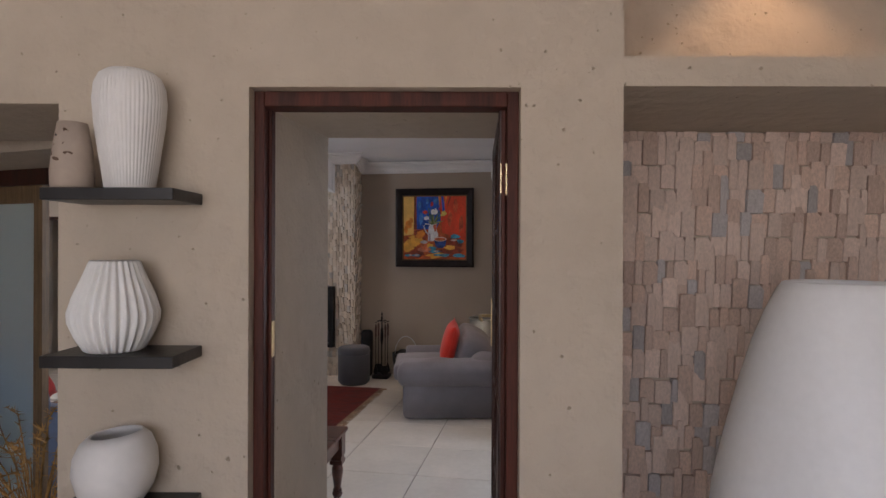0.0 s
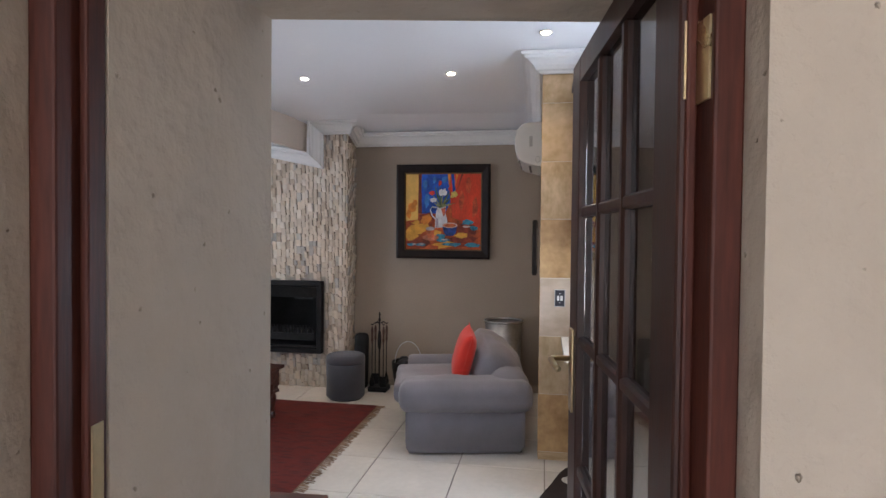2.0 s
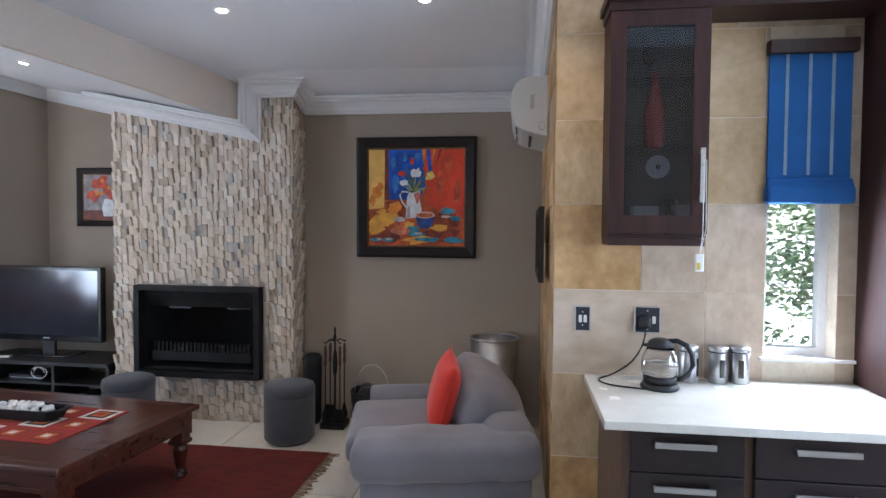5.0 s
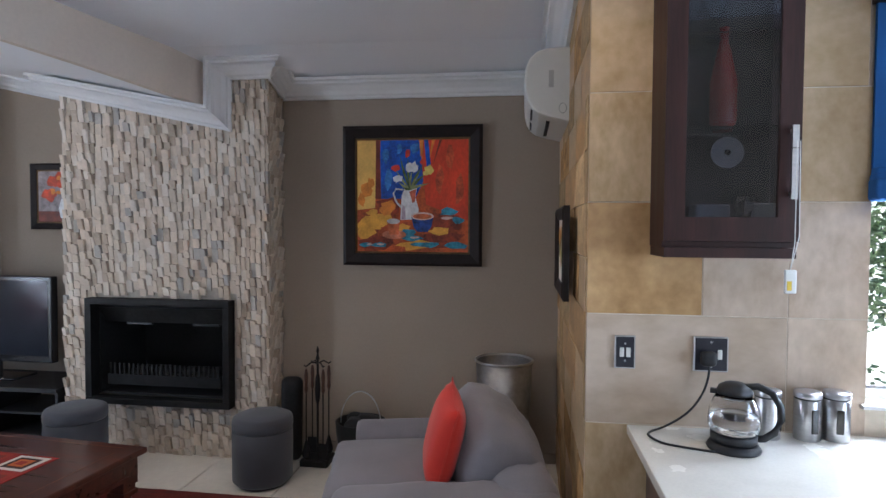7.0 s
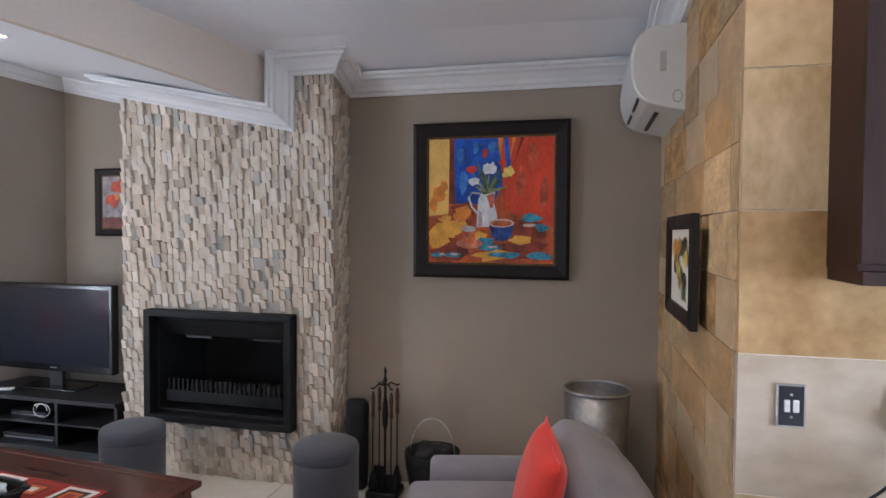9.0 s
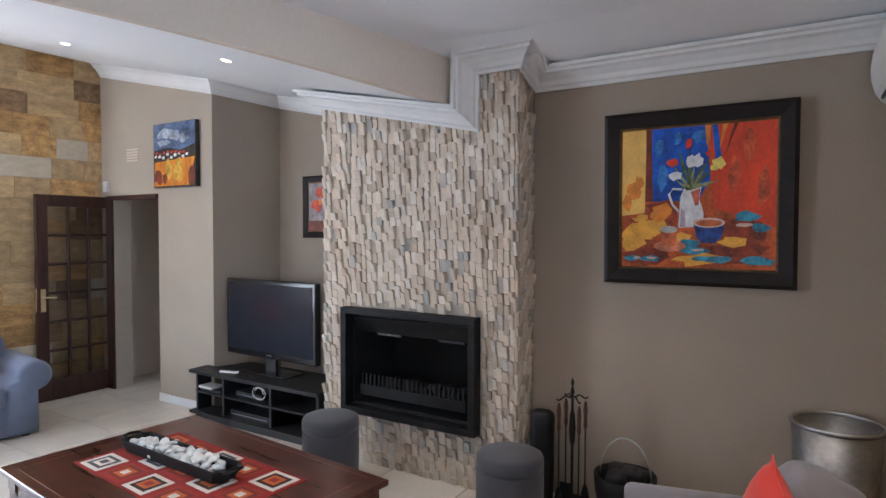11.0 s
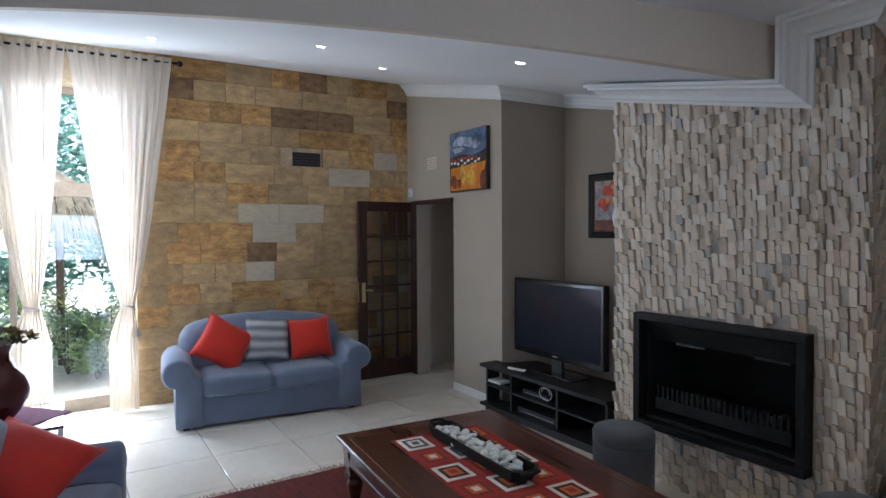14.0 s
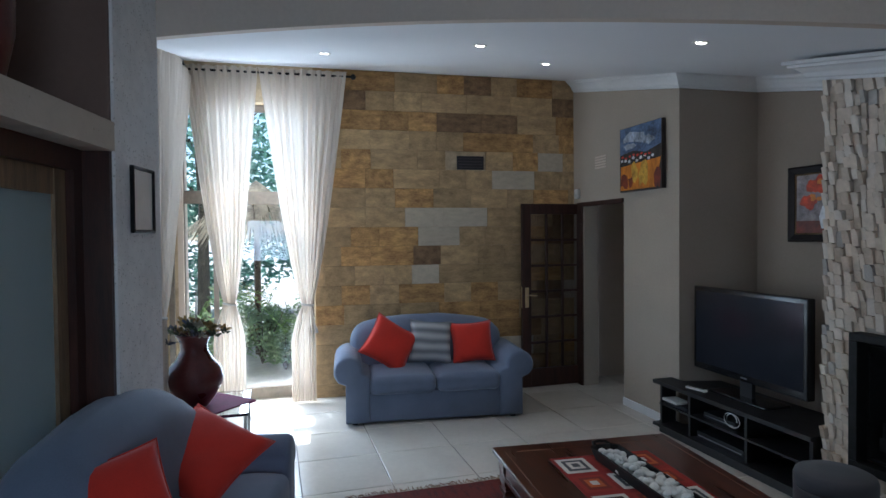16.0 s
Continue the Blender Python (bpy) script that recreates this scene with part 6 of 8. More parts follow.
def canister(x, y):
    c = thing("canister", pose(x, y, 0.90, 0, 0, 10), "brushed steel storage canister with a lid and window", "canister", "kitchen canisters")
    bm = bmesh.new()
    lathe(bm, [(0.041, 0), (0.043, 0.003), (0.043, 0.142), (0.041, 0.145)], 32)
    part("body", bm, M_STEEL, c, smooth=True)
    bm = bmesh.new()
    lathe(bm, [(0.042, 0.145), (0.043, 0.148), (0.043, 0.150)], 32)
    part("seal", bm, M_BLACK, c)
    bm = bmesh.new()
    lathe(bm, [(0.044, 0.150), (0.045, 0.153), (0.045, 0.168), (0.042, 0.172), (0.005, 0.173)], 32)
    part("lid", bm, M_STEEL, c, smooth=True)
    bm = bmesh.new()
    soft_box(bm, -0.012, 0.012, -0.0455, -0.040, 0.03, 0.115, 0.0025, 3)
    part("window", bm, mat("dark_canister_window", (0.03, 0.025, 0.02), 0.15), c, smooth=True)
    return c


CAN = canister(1.395, 5.49)
copy_thing(CAN, pose(1.495, 5.50, 0.90, 0, 0, -8))
copy_thing(CAN, pose(1.262, 5.49, 0.90, 0, 0, 60))

# kitchen window and blue roman blind
kw = tagged(thing("window_kitchen", pose(0, 0, 0), "white framed kitchen window behind a half-raised blind", "window"), kind="structure")
for b in ((1.62, 1.66, 5.65, 5.70, 1.0, 2.45), (1.90, 1.94, 5.65, 5.70, 1.0, 2.45), (1.66, 1.90, 5.65, 5.70, 1.0, 1.05), (1.66, 1.90, 5.65, 5.70, 2.40, 2.45)):
    bm = bmesh.new()
    bx(bm, *b)
    part("frame", bm, M_CORNICE, kw)
for x0, x1 in ((1.66, 2.18),):
    bm = bmesh.new()
    bx(bm, x0, x1, 5.673, 5.677, 1.05, 2.40)
    o = part("pane", bm, GLASS, kw)
    o.visible_shadow = False
bm = bmesh.new()
bx(bm, 1.60, 2.24, 5.53, 5.65, 1.001, 1.015)
part("sill", bm, M_CORNICE, kw)
bl = thing("roman_blind", pose(0, 0, 0), "bright blue striped roman blind with stacked folds", "blind")
bm = bmesh.new()
bx(bm, 1.60, 1.98, 5.50, 5.553, 2.44, 2.50)
part("headrail", bm, M_DARKWOOD, bl)
M_BLUE = mat("blue_blind_cloth", (0.03, 0.15, 0.45), 0.85, var=0.1, scale=5, grain=200, bump=0.2, dist=0.002)
bm = bmesh.new()
bx(bm, 1.61, 1.97, 5.535, 5.548, 1.86, 2.44)
part("cloth", bm, M_BLUE, bl)
for k in range(3):
    bm = bmesh.new()
    soft_box(bm, 1.605 - 0.004 * k, 1.975, 5.505 - 0.012 * k, 5.55, 1.745 + 0.03 * (2 - k), 1.865 - 0.02 * k, 0.015, 3)
    part("fold", bm, M_BLUE, bl, smooth=True)
for x in (1.68, 1.78, 1.88):
    bm = bmesh.new()
    bx(bm, x, x + 0.014, 5.532, 5.5345, 1.88, 2.44)
    part("stripe", bm, mat("pale_blue_stripe", (0.35, 0.45, 0.55), 0.85), bl)

# tall dark unit on the worktop beyond the window
tu = thing("wall_cabinet", pose(2.02, 4.98, 0.905), "tall dark mahogany cabinet standing on the worktop", "cabinet")
bm = bmesh.new()
bx(bm, 0, 0.75, 0.02, 0.57, 0, 1.75)
part("body", bm, mat("dull_dark_cabinet_side", (0.035, 0.013, 0.010), 0.75, var=0.25, stretch=(6, 6, 0.5), spec=0.2), tu)
for x in (0.003, 0.377):
    bm = bmesh.new()
    bx(bm, x, x + 0.37, 0.0, 0.018, 0.004, 1.746)
    bevel(bm, 0.002, 1)
    dr = part("door", bm, M_CABRED, tu)
    bm = bmesh.new()
    bx(bm, x + (0.03 if x > 0.1 else 0.32), x + (0.045 if x > 0.1 else 0.335), -0.03, -0.001, 0.2, 0.45)
    part("handle", bm, M_STEEL, dr)
# made-up east window: frames the opening of the fill lamp
ke = tagged(thing("window_kitchen_east", pose(3.43, 0, 0), "unseen window frame added round the fill lamp", "window"), kind="structure")
for b in ((0, 0.05, 3.2, 3.26, 1.0, 2.2), (0, 0.05, 4.74, 4.8, 1.0, 2.2), (0, 0.05, 3.26, 4.74, 1.0, 1.06), (0, 0.05, 3.26, 4.74, 2.14, 2.2)):
    bm = bmesh.new()
    bx(bm, *b)
    part("frame", bm, mat("bronze_window_metal", (0.16, 0.13, 0.10), 0.45), ke)

# hide rug on the kitchen floor
hr = thing("hide_rug", pose(1.05, 4.55, 0), "dark brown and white animal hide rug on the kitchen floor", "rug")
bm = bmesh.new()
n = 48
edge = []
for i in range(n):
    a = 2 * math.pi * i / n
    k = 1 + 0.10 * math.sin(3 * a + 0.6) + 0.06 * math.sin(7 * a)
    edge.append((0.40 * k * math.cos(a), 0.90 * k * math.sin(a)))
prism(bm, edge, 0.001, 0.007)
part("hide", bm, mat("dark_brown_hide", (0.03, 0.017, 0.012), 0.85, var=0.3, scale=12, grain=120, bump=0.4, dist=0.003), hr)
for k, (cx, cy, w, h) in enumerate(((-0.20, 0.60, 0.035, 0.24), (0.02, 0.40, 0.05, 0.3), (0.18, 0.1, 0.05, 0.28), (-0.12, -0.1, 0.045, 0.26), (0.05, -0.45, 0.05, 0.22))):
    bm = bmesh.new()
    left = [(cx + 0.035 * math.sin(6 * j / 12) - w * math.sin(math.pi * j / 12), cy - h / 2 + h * j / 12) for j in range(13)]
    right = [(cx + 0.035 * math.sin(6 * j / 12) + w * math.sin(math.pi * j / 12), cy - h / 2 + h * j / 12) for j in range(11, 0, -1)]
    prism(bm, (left + right)[::-1], 0.0065, 0.009)
    bmesh.ops.recalc_face_normals(bm, faces=bm.faces)
    part("white_patch", bm, mat("white_hide", (0.62, 0.58, 0.52), 0.9, var=0.08, grain=120, bump=0.3), hr)

# ---- sitting room ----
BLUE = sofa(pose(-5.41, 4.60, 0, 0, 0, 83.1), 1.62, 0.86, "slate blue two-seat sofa with rolled arms against the stone wall", M_BLUESOFA, 2, 0.615, 0.86, 0.215, 0.43, roll=0.085, fat=0.60)
SB = pose(-5.41, 4.60, 0, 0, 0, 83.1)
M_STRIPE = mat("grey_woven_throw_cloth", (0.30, 0.30, 0.31), 0.95, var=0.05, scale=4, grain=150, bump=0.4, dist=0.003)
n, l = M_STRIPE.node_tree.nodes, M_STRIPE.node_tree.links
wv = n.new("ShaderNodeTexWave")
wv.wave_type, wv.bands_direction = "BANDS", "Z"
wv.inputs["Scale"].default_value, wv.inputs["Distortion"].default_value = 3.2, 1.5
tcs = n.new("ShaderNodeTexCoord")
l.new(tcs.outputs["Object"], wv.inputs["Vector"])
rp = n.new("ShaderNodeValToRGB")
rp.color_ramp.elements[0].color, rp.color_ramp.elements[1].color = (0.20, 0.21, 0.23, 1), (0.52, 0.52, 0.53, 1)
l.new(wv.outputs["Fac"], rp.inputs[0])
l.new(rp.outputs[0], n["Principled BSDF"].inputs["Base Color"])
cushion("bright red cushion tipped on its corner, on the blue sofa", 0.47, 0.44, 0.15, SB @ pose(0.42, 0.36, 0.66, -26, 32, 0), M_RED, 2.0)
cushion("grey striped woven cushion on the blue sofa", 0.42, 0.42, 0.12, SB @ pose(0.82, 0.43, 0.655, -18, 5, 0), M_STRIPE, 3.0)
cushion("bright red square cushion upright on the blue sofa", 0.42, 0.40, 0.15, SB @ pose(1.23, 0.42, 0.64, -18, -3, 0), M_RED, 4.0)

sofa(pose(-1.918, 3.742, 0, 0, 0, 168), 1.72, 0.70, "slate blue sofa with a tall rounded back beside the frosted door", M_BLUESOFA, 2, 0.60, 1.0, 0.2, 0.46, 0.36)
cushion("bright red cushion lying on its corner, on the near sofa", 0.48, 0.48, 0.16, pose(-3.22, 3.66, 0.655, 0, 0, 96) @ pose(0, 0, 0, -60) @ pose(0, 0, 0, 0, 42), M_RED, 5.0)
cushion("bright red cushion leaning on the sofa back", 0.44, 0.44, 0.15, pose(-2.42, 3.46, 0.74, 0, 0, 118) @ pose(0, 0, 0, -36) @ pose(0, 0, 0, 0, -6), M_RED, 6.0)

# side table with a purple cloth, and the flower vase
st = thing("side_table", pose(-4.78, 3.52, 0), "small metal side table under a purple cloth", "side table")
bm = bmesh.new()
bx(bm, -0.32, 0.32, -0.26, 0.30, 0.46, 0.48)
part("top", bm, GLASS, st)
for sx in (-0.30, 0.30):
    for sy in (-0.24, 0.28):
        bm = bmesh.new()
        tube(bm, [(sx, sy, 0), (sx, sy, 0.46)], 0.012, 10)
        part("leg", bm, M_STEEL, st, smooth=True)
bm = bmesh.new()
vs = [(-0.36, 0.0), (0.0, -0.30), (0.36, 0.0), (0.0, 0.34)]
top = [bm.verts.new((x, y, 0.4845)) for x, y in vs]
lowv = [bm.verts.new((x * 1.02, y * 1.02, 0.470 if i % 2 else 0.455)) for i, (x, y) in enumerate(vs)]
bm.faces.new(top)
for i in range(4):
    bm.faces.new((lowv[i], lowv[(i + 1) % 4], top[(i + 1) % 4], top[i]))
tagged(part("table_cloth", bm, mat("purple_cloth", (0.16, 0.02, 0.07), 0.85, var=0.15), at=pose(-4.78, 3.52, 0)), "purple square cloth on the side table", "table cloth")
fv = thing("flower_vase", pose(-4.74, 3.45, 0.485), "dark red bulbous vase holding dried flowers", "vase")
bm = bmesh.new()
lathe(bm, [(0.085, 0), (0.095, 0.01), (0.14, 0.07), (0.185, 0.15), (0.195, 0.21), (0.175, 0.28), (0.12, 0.345), (0.092, 0.40), (0.092, 0.45), (0.115, 0.50), (0.13, 0.52), (0.122, 0.52), (0.085, 0.45), (0.085, 0.40), (0.02, 0.35)], 40)
part("body", bm, mat("dark_red_lacquer_vase", (0.085, 0.012, 0.012), 0.3, var=0.2, scale=4), fv, smooth=True)
rr = random.Random(17)
cols = [mat("dried_flower_" + nm, c, 0.9, var=0.3) for nm, c in (("slate", (0.10, 0.11, 0.16)), ("ochre", (0.32, 0.22, 0.08)), ("olive", (0.07, 0.09, 0.05)), ("cream", (0.45, 0.40, 0.32)))]
for k in range(34):
    a, r = rr.uniform(0, 6.283), 0.23 * math.sqrt(rr.random())
    c = Vector((r * math.cos(a), r * math.sin(a), 0.56 + 0.06 * rr.random() - 0.10 * (r / 0.23) ** 2))
    bm = bmesh.new()
    for q in range(9):
        b = 2.4 * q
        d = Vector((math.cos(b), math.sin(b), 0.5 + 0.5 * (q % 3 - 1))).normalized()
        s = rr.uniform(0.026, 0.045)
        e1 = d.orthogonal().normalized() * s * 0.5
        p = c + d * s * 0.35
        v = [bm.verts.new(p - e1), bm.verts.new(p + d * s * 0.7 - e1 * 0.9 + Vector((0, 0, 0.008))), bm.verts.new(p + d * s * 1.1), bm.verts.new(p + d * s * 0.7 + e1 * 0.9), bm.verts.new(p + e1)]
        bm.faces.new(v)
    tube(bm, [c, c * 0.5 + Vector((0, 0, 0.24)), Vector((0, 0, 0.38))], 0.0025, 4)
    part("dried_flower", bm, cols[k % 4], fv)
bm = bmesh.new()
for s in (0, 1):
    P = [Vector((-0.03, 0, 0.50)), Vector((-0.05, 0.01, 0.62)), Vector((-0.06, 0.01, 0.74)), Vector((-0.075, 0.01, 0.86))]
    w = [0.02, 0.035, 0.03, 0.002]
    L = [bm.verts.new(p - Vector((q, 0, 0)) + Vector((0, 0.003 * s, 0))) for p, q in zip(P, w)]
    R = [bm.verts.new(p + Vector((q, 0, 0)) + Vector((0, 0.003 * s, 0))) for p, q in zip(P, w)]
    for i in range(3):
        bm.faces.new((L[i], R[i], R[i + 1], L[i + 1]))
part("dried_leaf", bm, mat("dry_brown_leaf", (0.16, 0.10, 0.06), 0.8, var=0.3), fv)

# small frame on the pillar
pf = thing("photo_frame", SOUTH @ pose(0.235, 0.001, 1.86, 0, 0, 180), "thin silver-edged picture frame on the plaster pillar", "picture")
picture_frame(pf, 0.24, 0.30, 0.016, 0.02, M_IRON)
bm = bmesh.new()
bx(bm, -0.105, 0.105, -0.010, -0.002, -0.135, 0.135)
part("print", bm, mat("white_print_paper", (0.84, 0.85, 0.87), 0.12, var=0.03, coat=1.0), pf)

# frosted sliding door in the side opening
fd = thing("sliding_door", SOUTH @ pose(0, 0, 0), "frosted glass sliding door in a dark wooden frame", "door")
for nm, b in (("jamb", (0.515, 0.58, -0.22, -0.12, 0, 2.05)), ("lining", (0.4915, 0.514, -0.30, -0.012, 0, 2.048)), ("head", (0.58, 2.74, -0.22, -0.12, 1.96, 2.05)), ("stile", (0.585, 0.66, -0.19, -0.15, 0.02, 1.96)), ("stile", (1.62, 1.69, -0.19, -0.15, 0.02, 1.96))):
    bm = bmesh.new()
    bx(bm, *b)
    part(nm, bm, M_DARKWOOD if nm != "stile" else mat("tan_wood_stile", (0.20, 0.13, 0.07), 0.5, var=0.25, stretch=(8, 8, 0.6)), fd)
bm = bmesh.new()
bx(bm, 0.66, 1.62, -0.174, -0.166, 0.02, 1.86)
part("frosted_pane", bm, FROST, fd)
bm = bmesh.new()
bx(bm, 0.66, 1.62, -0.185, -0.155, 1.86, 1.96)
part("top_rail", bm, mat("tan_wood_stile", (0.20, 0.13, 0.07)), fd)
nv = thing("tall_vase", SOUTH @ pose(1.02, -0.22, 2.17), "dark red glossy vase standing on the plaster ledge", "vase")
bm = bmesh.new()
lathe(bm, [(0.06, 0), (0.10, 0.05), (0.13, 0.2), (0.135, 0.4), (0.11, 0.55), (0.07, 0.65), (0.09, 0.7), (0.02, 0.69)], 32)
part("body", bm, mat("dark_red_lacquer_vase", (0.085, 0.012, 0.012), 0.3), nv, smooth=True)

# ---- windows and curtains of the sitting room ----
M_ALU = mat("tan_window_frame", (0.24, 0.20, 0.16), 0.5, var=0.15)
ww = tagged(thing("window_west", pose(0, 0, 0), "tall glazed garden door with a transom bar", "window"), kind="structure")
XW = -6.66
for b in ((XW, XW + 0.05, 3.10, 3.16, 0, 3.05), (XW, XW + 0.05, 4.36, 4.42, 0, 3.05), (XW, XW + 0.05, 3.16, 4.36, 2.03, 2.16), (XW, XW + 0.05, 3.16, 4.36, 2.98, 3.05), (XW, XW + 0.05, 3.16, 4.36, 0, 0.12), (XW, XW + 0.05, 3.42, 3.47, 0.12, 2.03)):
    bm = bmesh.new()
    bx(bm, *b)
    part("frame", bm, M_ALU, ww)
for b in ((3.16, 4.36, 2.16, 2.98), (3.16, 3.42, 0.12, 2.03), (3.47, 4.36, 0.12, 2.03)):
    bm = bmesh.new()
    bx(bm, XW + 0.022, XW + 0.028, b[0], b[1], b[2], b[3])
    o = part("pane", bm, GLASS, ww)
    o.visible_shadow = False
sw = tagged(thing("window_south", pose(0, 0, 0), "curtained window with a transom bar", "window"), kind="structure")
for b in ((-6.55, -6.49, 3.02, 3.07, 0, 2.95), (-4.46, -4.40, 3.02, 3.07, 0, 2.95), (-6.49, -4.46, 3.02, 3.07, 2.07, 2.15), (-6.49, -4.46, 3.02, 3.07, 0, 0.07), (-5.5, -5.44, 3.02, 3.07, 0.07, 2.07)):
    bm = bmesh.new()
    bx(bm, *b)
    part("frame", bm, M_ALU, sw)

M_SHEER = bpy.data.materials.new("white_sheer_cloth")
M_SHEER.use_nodes = True
n, l = M_SHEER.node_tree.nodes, M_SHEER.node_tree.links
n.clear()
out = n.new("ShaderNodeOutputMaterial")
df, tl, tp = n.new("ShaderNodeBsdfDiffuse"), n.new("ShaderNodeBsdfTranslucent"), n.new("ShaderNodeBsdfTransparent")
wt_ = n.new("ShaderNodeTexNoise")
wt_.inputs["Scale"].default_value = 90
rp = n.new("ShaderNodeValToRGB")
rp.color_ramp.elements[0].color, rp.color_ramp.elements[1].color = (0.66, 0.57, 0.48, 1), (0.80, 0.72, 0.63, 1)
l.new(wt_.outputs["Fac"], rp.inputs[0])
l.new(rp.outputs[0], df.inputs["Color"])
l.new(rp.outputs[0], tl.inputs["Color"])
m1, m2 = n.new("ShaderNodeMixShader"), n.new("ShaderNodeMixShader")
m1.inputs[0].default_value, m2.inputs[0].default_value = 0.17, 0.05
l.new(df.outputs[0], m1.inputs[1])
l.new(tl.outputs[0], m1.inputs[2])
l.new(m1.outputs[0], m2.inputs[1])
l.new(tp.outputs[0], m2.inputs[2])
l.new(m2.outputs[0], out.inputs[0])


def curtain(m, top, tie, foot, ztop, ztie, label, folds=9, seed=0.0):
    """A tied-back curtain; u runs along the wall. top, tie, foot: (from, to) along the wall."""
    c = thing("curtain", m, label, "curtain", "white curtains")
    bm = bmesh.new()
    nu, nz = 90, 48
    grid = []
    for j in range(nz + 1):
        z = ztop * j / nz + 0.01 * (1 - j / nz)
        if z > ztie:
            k = (z - ztie) / (ztop - ztie)
            e = k ** 1.25
            e = e * (0.35 + 0.65 * min(1.0, k * 1.25))
            a = tie[0] + (top[0] - tie[0]) * (k ** 0.75 if top[0] > tie[0] else k ** 0.75)
            b = tie[1] + (top[1] - tie[1]) * (k ** 0.75)
        else:
            k = (ztie - z) / ztie
            e = min(1.0, k * 3) ** 0.7
            a = tie[0] + (foot[0] - tie[0]) * e
            b = tie[1] + (foot[1] - tie[1]) * e
        w = abs(b - a)
        row = []
        for i in range(nu + 1):
            u = i / nu
            uu = u + 0.045 * noise.noise(Vector((u * 5, z * 0.35, seed))) + 0.012 * noise.noise(Vector((u * 13, z * 0.9, seed)))
            amp = 0.030 + 0.022 * (1 - min(1.0, w / 0.9))
            d = amp * (0.65 + 0.7 * noise.noise(Vector((u * 7, z * 0.3, seed + 9)))) * math.sin(2 * math.pi * folds * uu + seed) + 0.007 * math.sin(2 * math.pi * 2.7 * folds * uu) + 0.012 * noise.noise(Vector((u * 14, z * 1.3, seed + 4)))
            row.append(bm.verts.new((a + (b - a) * u, d, z)))
        grid.append(row)
    for r0, r1 in zip(grid, grid[1:]):
        for i in range(nu):
            bm.faces.new((r0[i], r0[i + 1], r1[i + 1], r1[i]))
    part("cloth", bm, M_SHEER, c, smooth=True)
    bm = bmesh.new()
    cx = (tie[0] + tie[1]) / 2
    hw = abs(tie[1] - tie[0]) / 2 + 0.012
    tube(bm, [(cx + hw * math.cos(2 * math.pi * i / 20), -0.0 + 0.05 * math.sin(2 * math.pi * i / 20), ztie + 0.01 * math.cos(2 * math.pi * i / 20)) for i in range(21)], 0.010, 8)
    part("tie_back", bm, mat("white_cord", (0.62, 0.60, 0.57), 0.9), c, smooth=True)
    return c


# local x of this pose runs along the stone wall towards the south
CURT = Matrix.Translation((sand_x(4.75) + 0.14, 4.75, 0)) @ pose(0, 0, 0, 0, 0, -93.7)
c1 = curtain(CURT, (0.0, 0.86), (0.375, 0.465), (0.34, 0.58), 3.365, 1.0, "white sheer curtain tied back with a tasselled cord", 10, 0.3)
bm = bmesh.new()
tube(bm, [(0.385, -0.06, 0.96), (0.37, -0.07, 0.90), (0.37, -0.07, 0.86)], 0.005, 6)
lathe(bm, [(0.055, 0.70), (0.05, 0.74), (0.028, 0.79), (0.022, 0.82), (0.026, 0.84), (0.015, 0.865)], 18, pose(0.37, -0.07, 0))
part("tassel", bm, mat("white_cord", (0.62, 0.60, 0.57), 0.9), c1, "white cord tassel", smooth=True)
c2 = curtain(CURT, (0.865, 1.56), (1.11, 1.21), (1.02, 1.32), 3.365, 1.03, "white sheer curtain gathered by a cord", 9, 1.9)
CURT2 = pose(-6.50, 3.26, 0, 0, 0, 0)
curtain(CURT2, (0.08, 2.15), (1.93, 2.07), (1.85, 2.14), 3.24, 1.15, "white sheer curtain on the side window", 9, 3.7)
rod = thing("curtain_rod", pose(0, 0, 0), "thin dark curtain rod with round end knobs under the ceiling", "curtain rod")
bm = bmesh.new()
a, b = Vector((sand_x(4.82) + 0.13, 4.82, 3.32)), Vector((sand_x(3.2) + 0.13, 3.22, 3.32))
tube(bm, [a, b], 0.011, 10)
part("rod", bm, M_IRON, rod, smooth=True)
bm = bmesh.new()
tube(bm, [b, Vector((-4.3, 3.26, 3.28))], 0.011, 10)
part("rod", bm, M_IRON, rod, smooth=True)
bm = bmesh.new()
bmesh.ops.create_uvsphere(bm, u_segments=14, v_segments=10, radius=0.028, matrix=Matrix.Translation(a))
part("knob", bm, M_IRON, rod, smooth=True)
bm = bmesh.new()
bx(bm, a.x - 0.12, a.x, 4.70, 4.73, 3.29, 3.35)
part("bracket", bm, M_PLASTIC, rod)

# ---- first room ----
shelf = None
SHZ = (1.780, 1.296, 0.825)
for k, z in enumerate(SHZ):
    if shelf is None:
        shelf = thing("wall_shelf", DOOR @ pose(-0.35, 0, z), "thick black floating shelf on the plaster wall", "shelf", "floating shelves")
        bm = bmesh.new()
        bx(bm, -0.20, 0.185, -0.205, -0.001, -0.035, 0.0)
        bevel(bm, 0.002, 1)
        part("board", bm, mat("black_shelf_laminate", (0.014, 0.012, 0.013), 0.4, var=0.2), shelf)
    else:
        copy_thing(shelf, DOOR @ pose(-0.35, 0, z))
M_RIB = mat("matt_white_ribbed_ceramic", (0.76, 0.74, 0.72), 0.65, var=0.03, scale=8, bump=0.1, dist=0.002)
v1 = thing("ribbed_vase", DOOR @ pose(-0.345, -0.10, SHZ[0]), "tall white ceramic vase with fine upright ribs", "vase")
bm = bmesh.new()
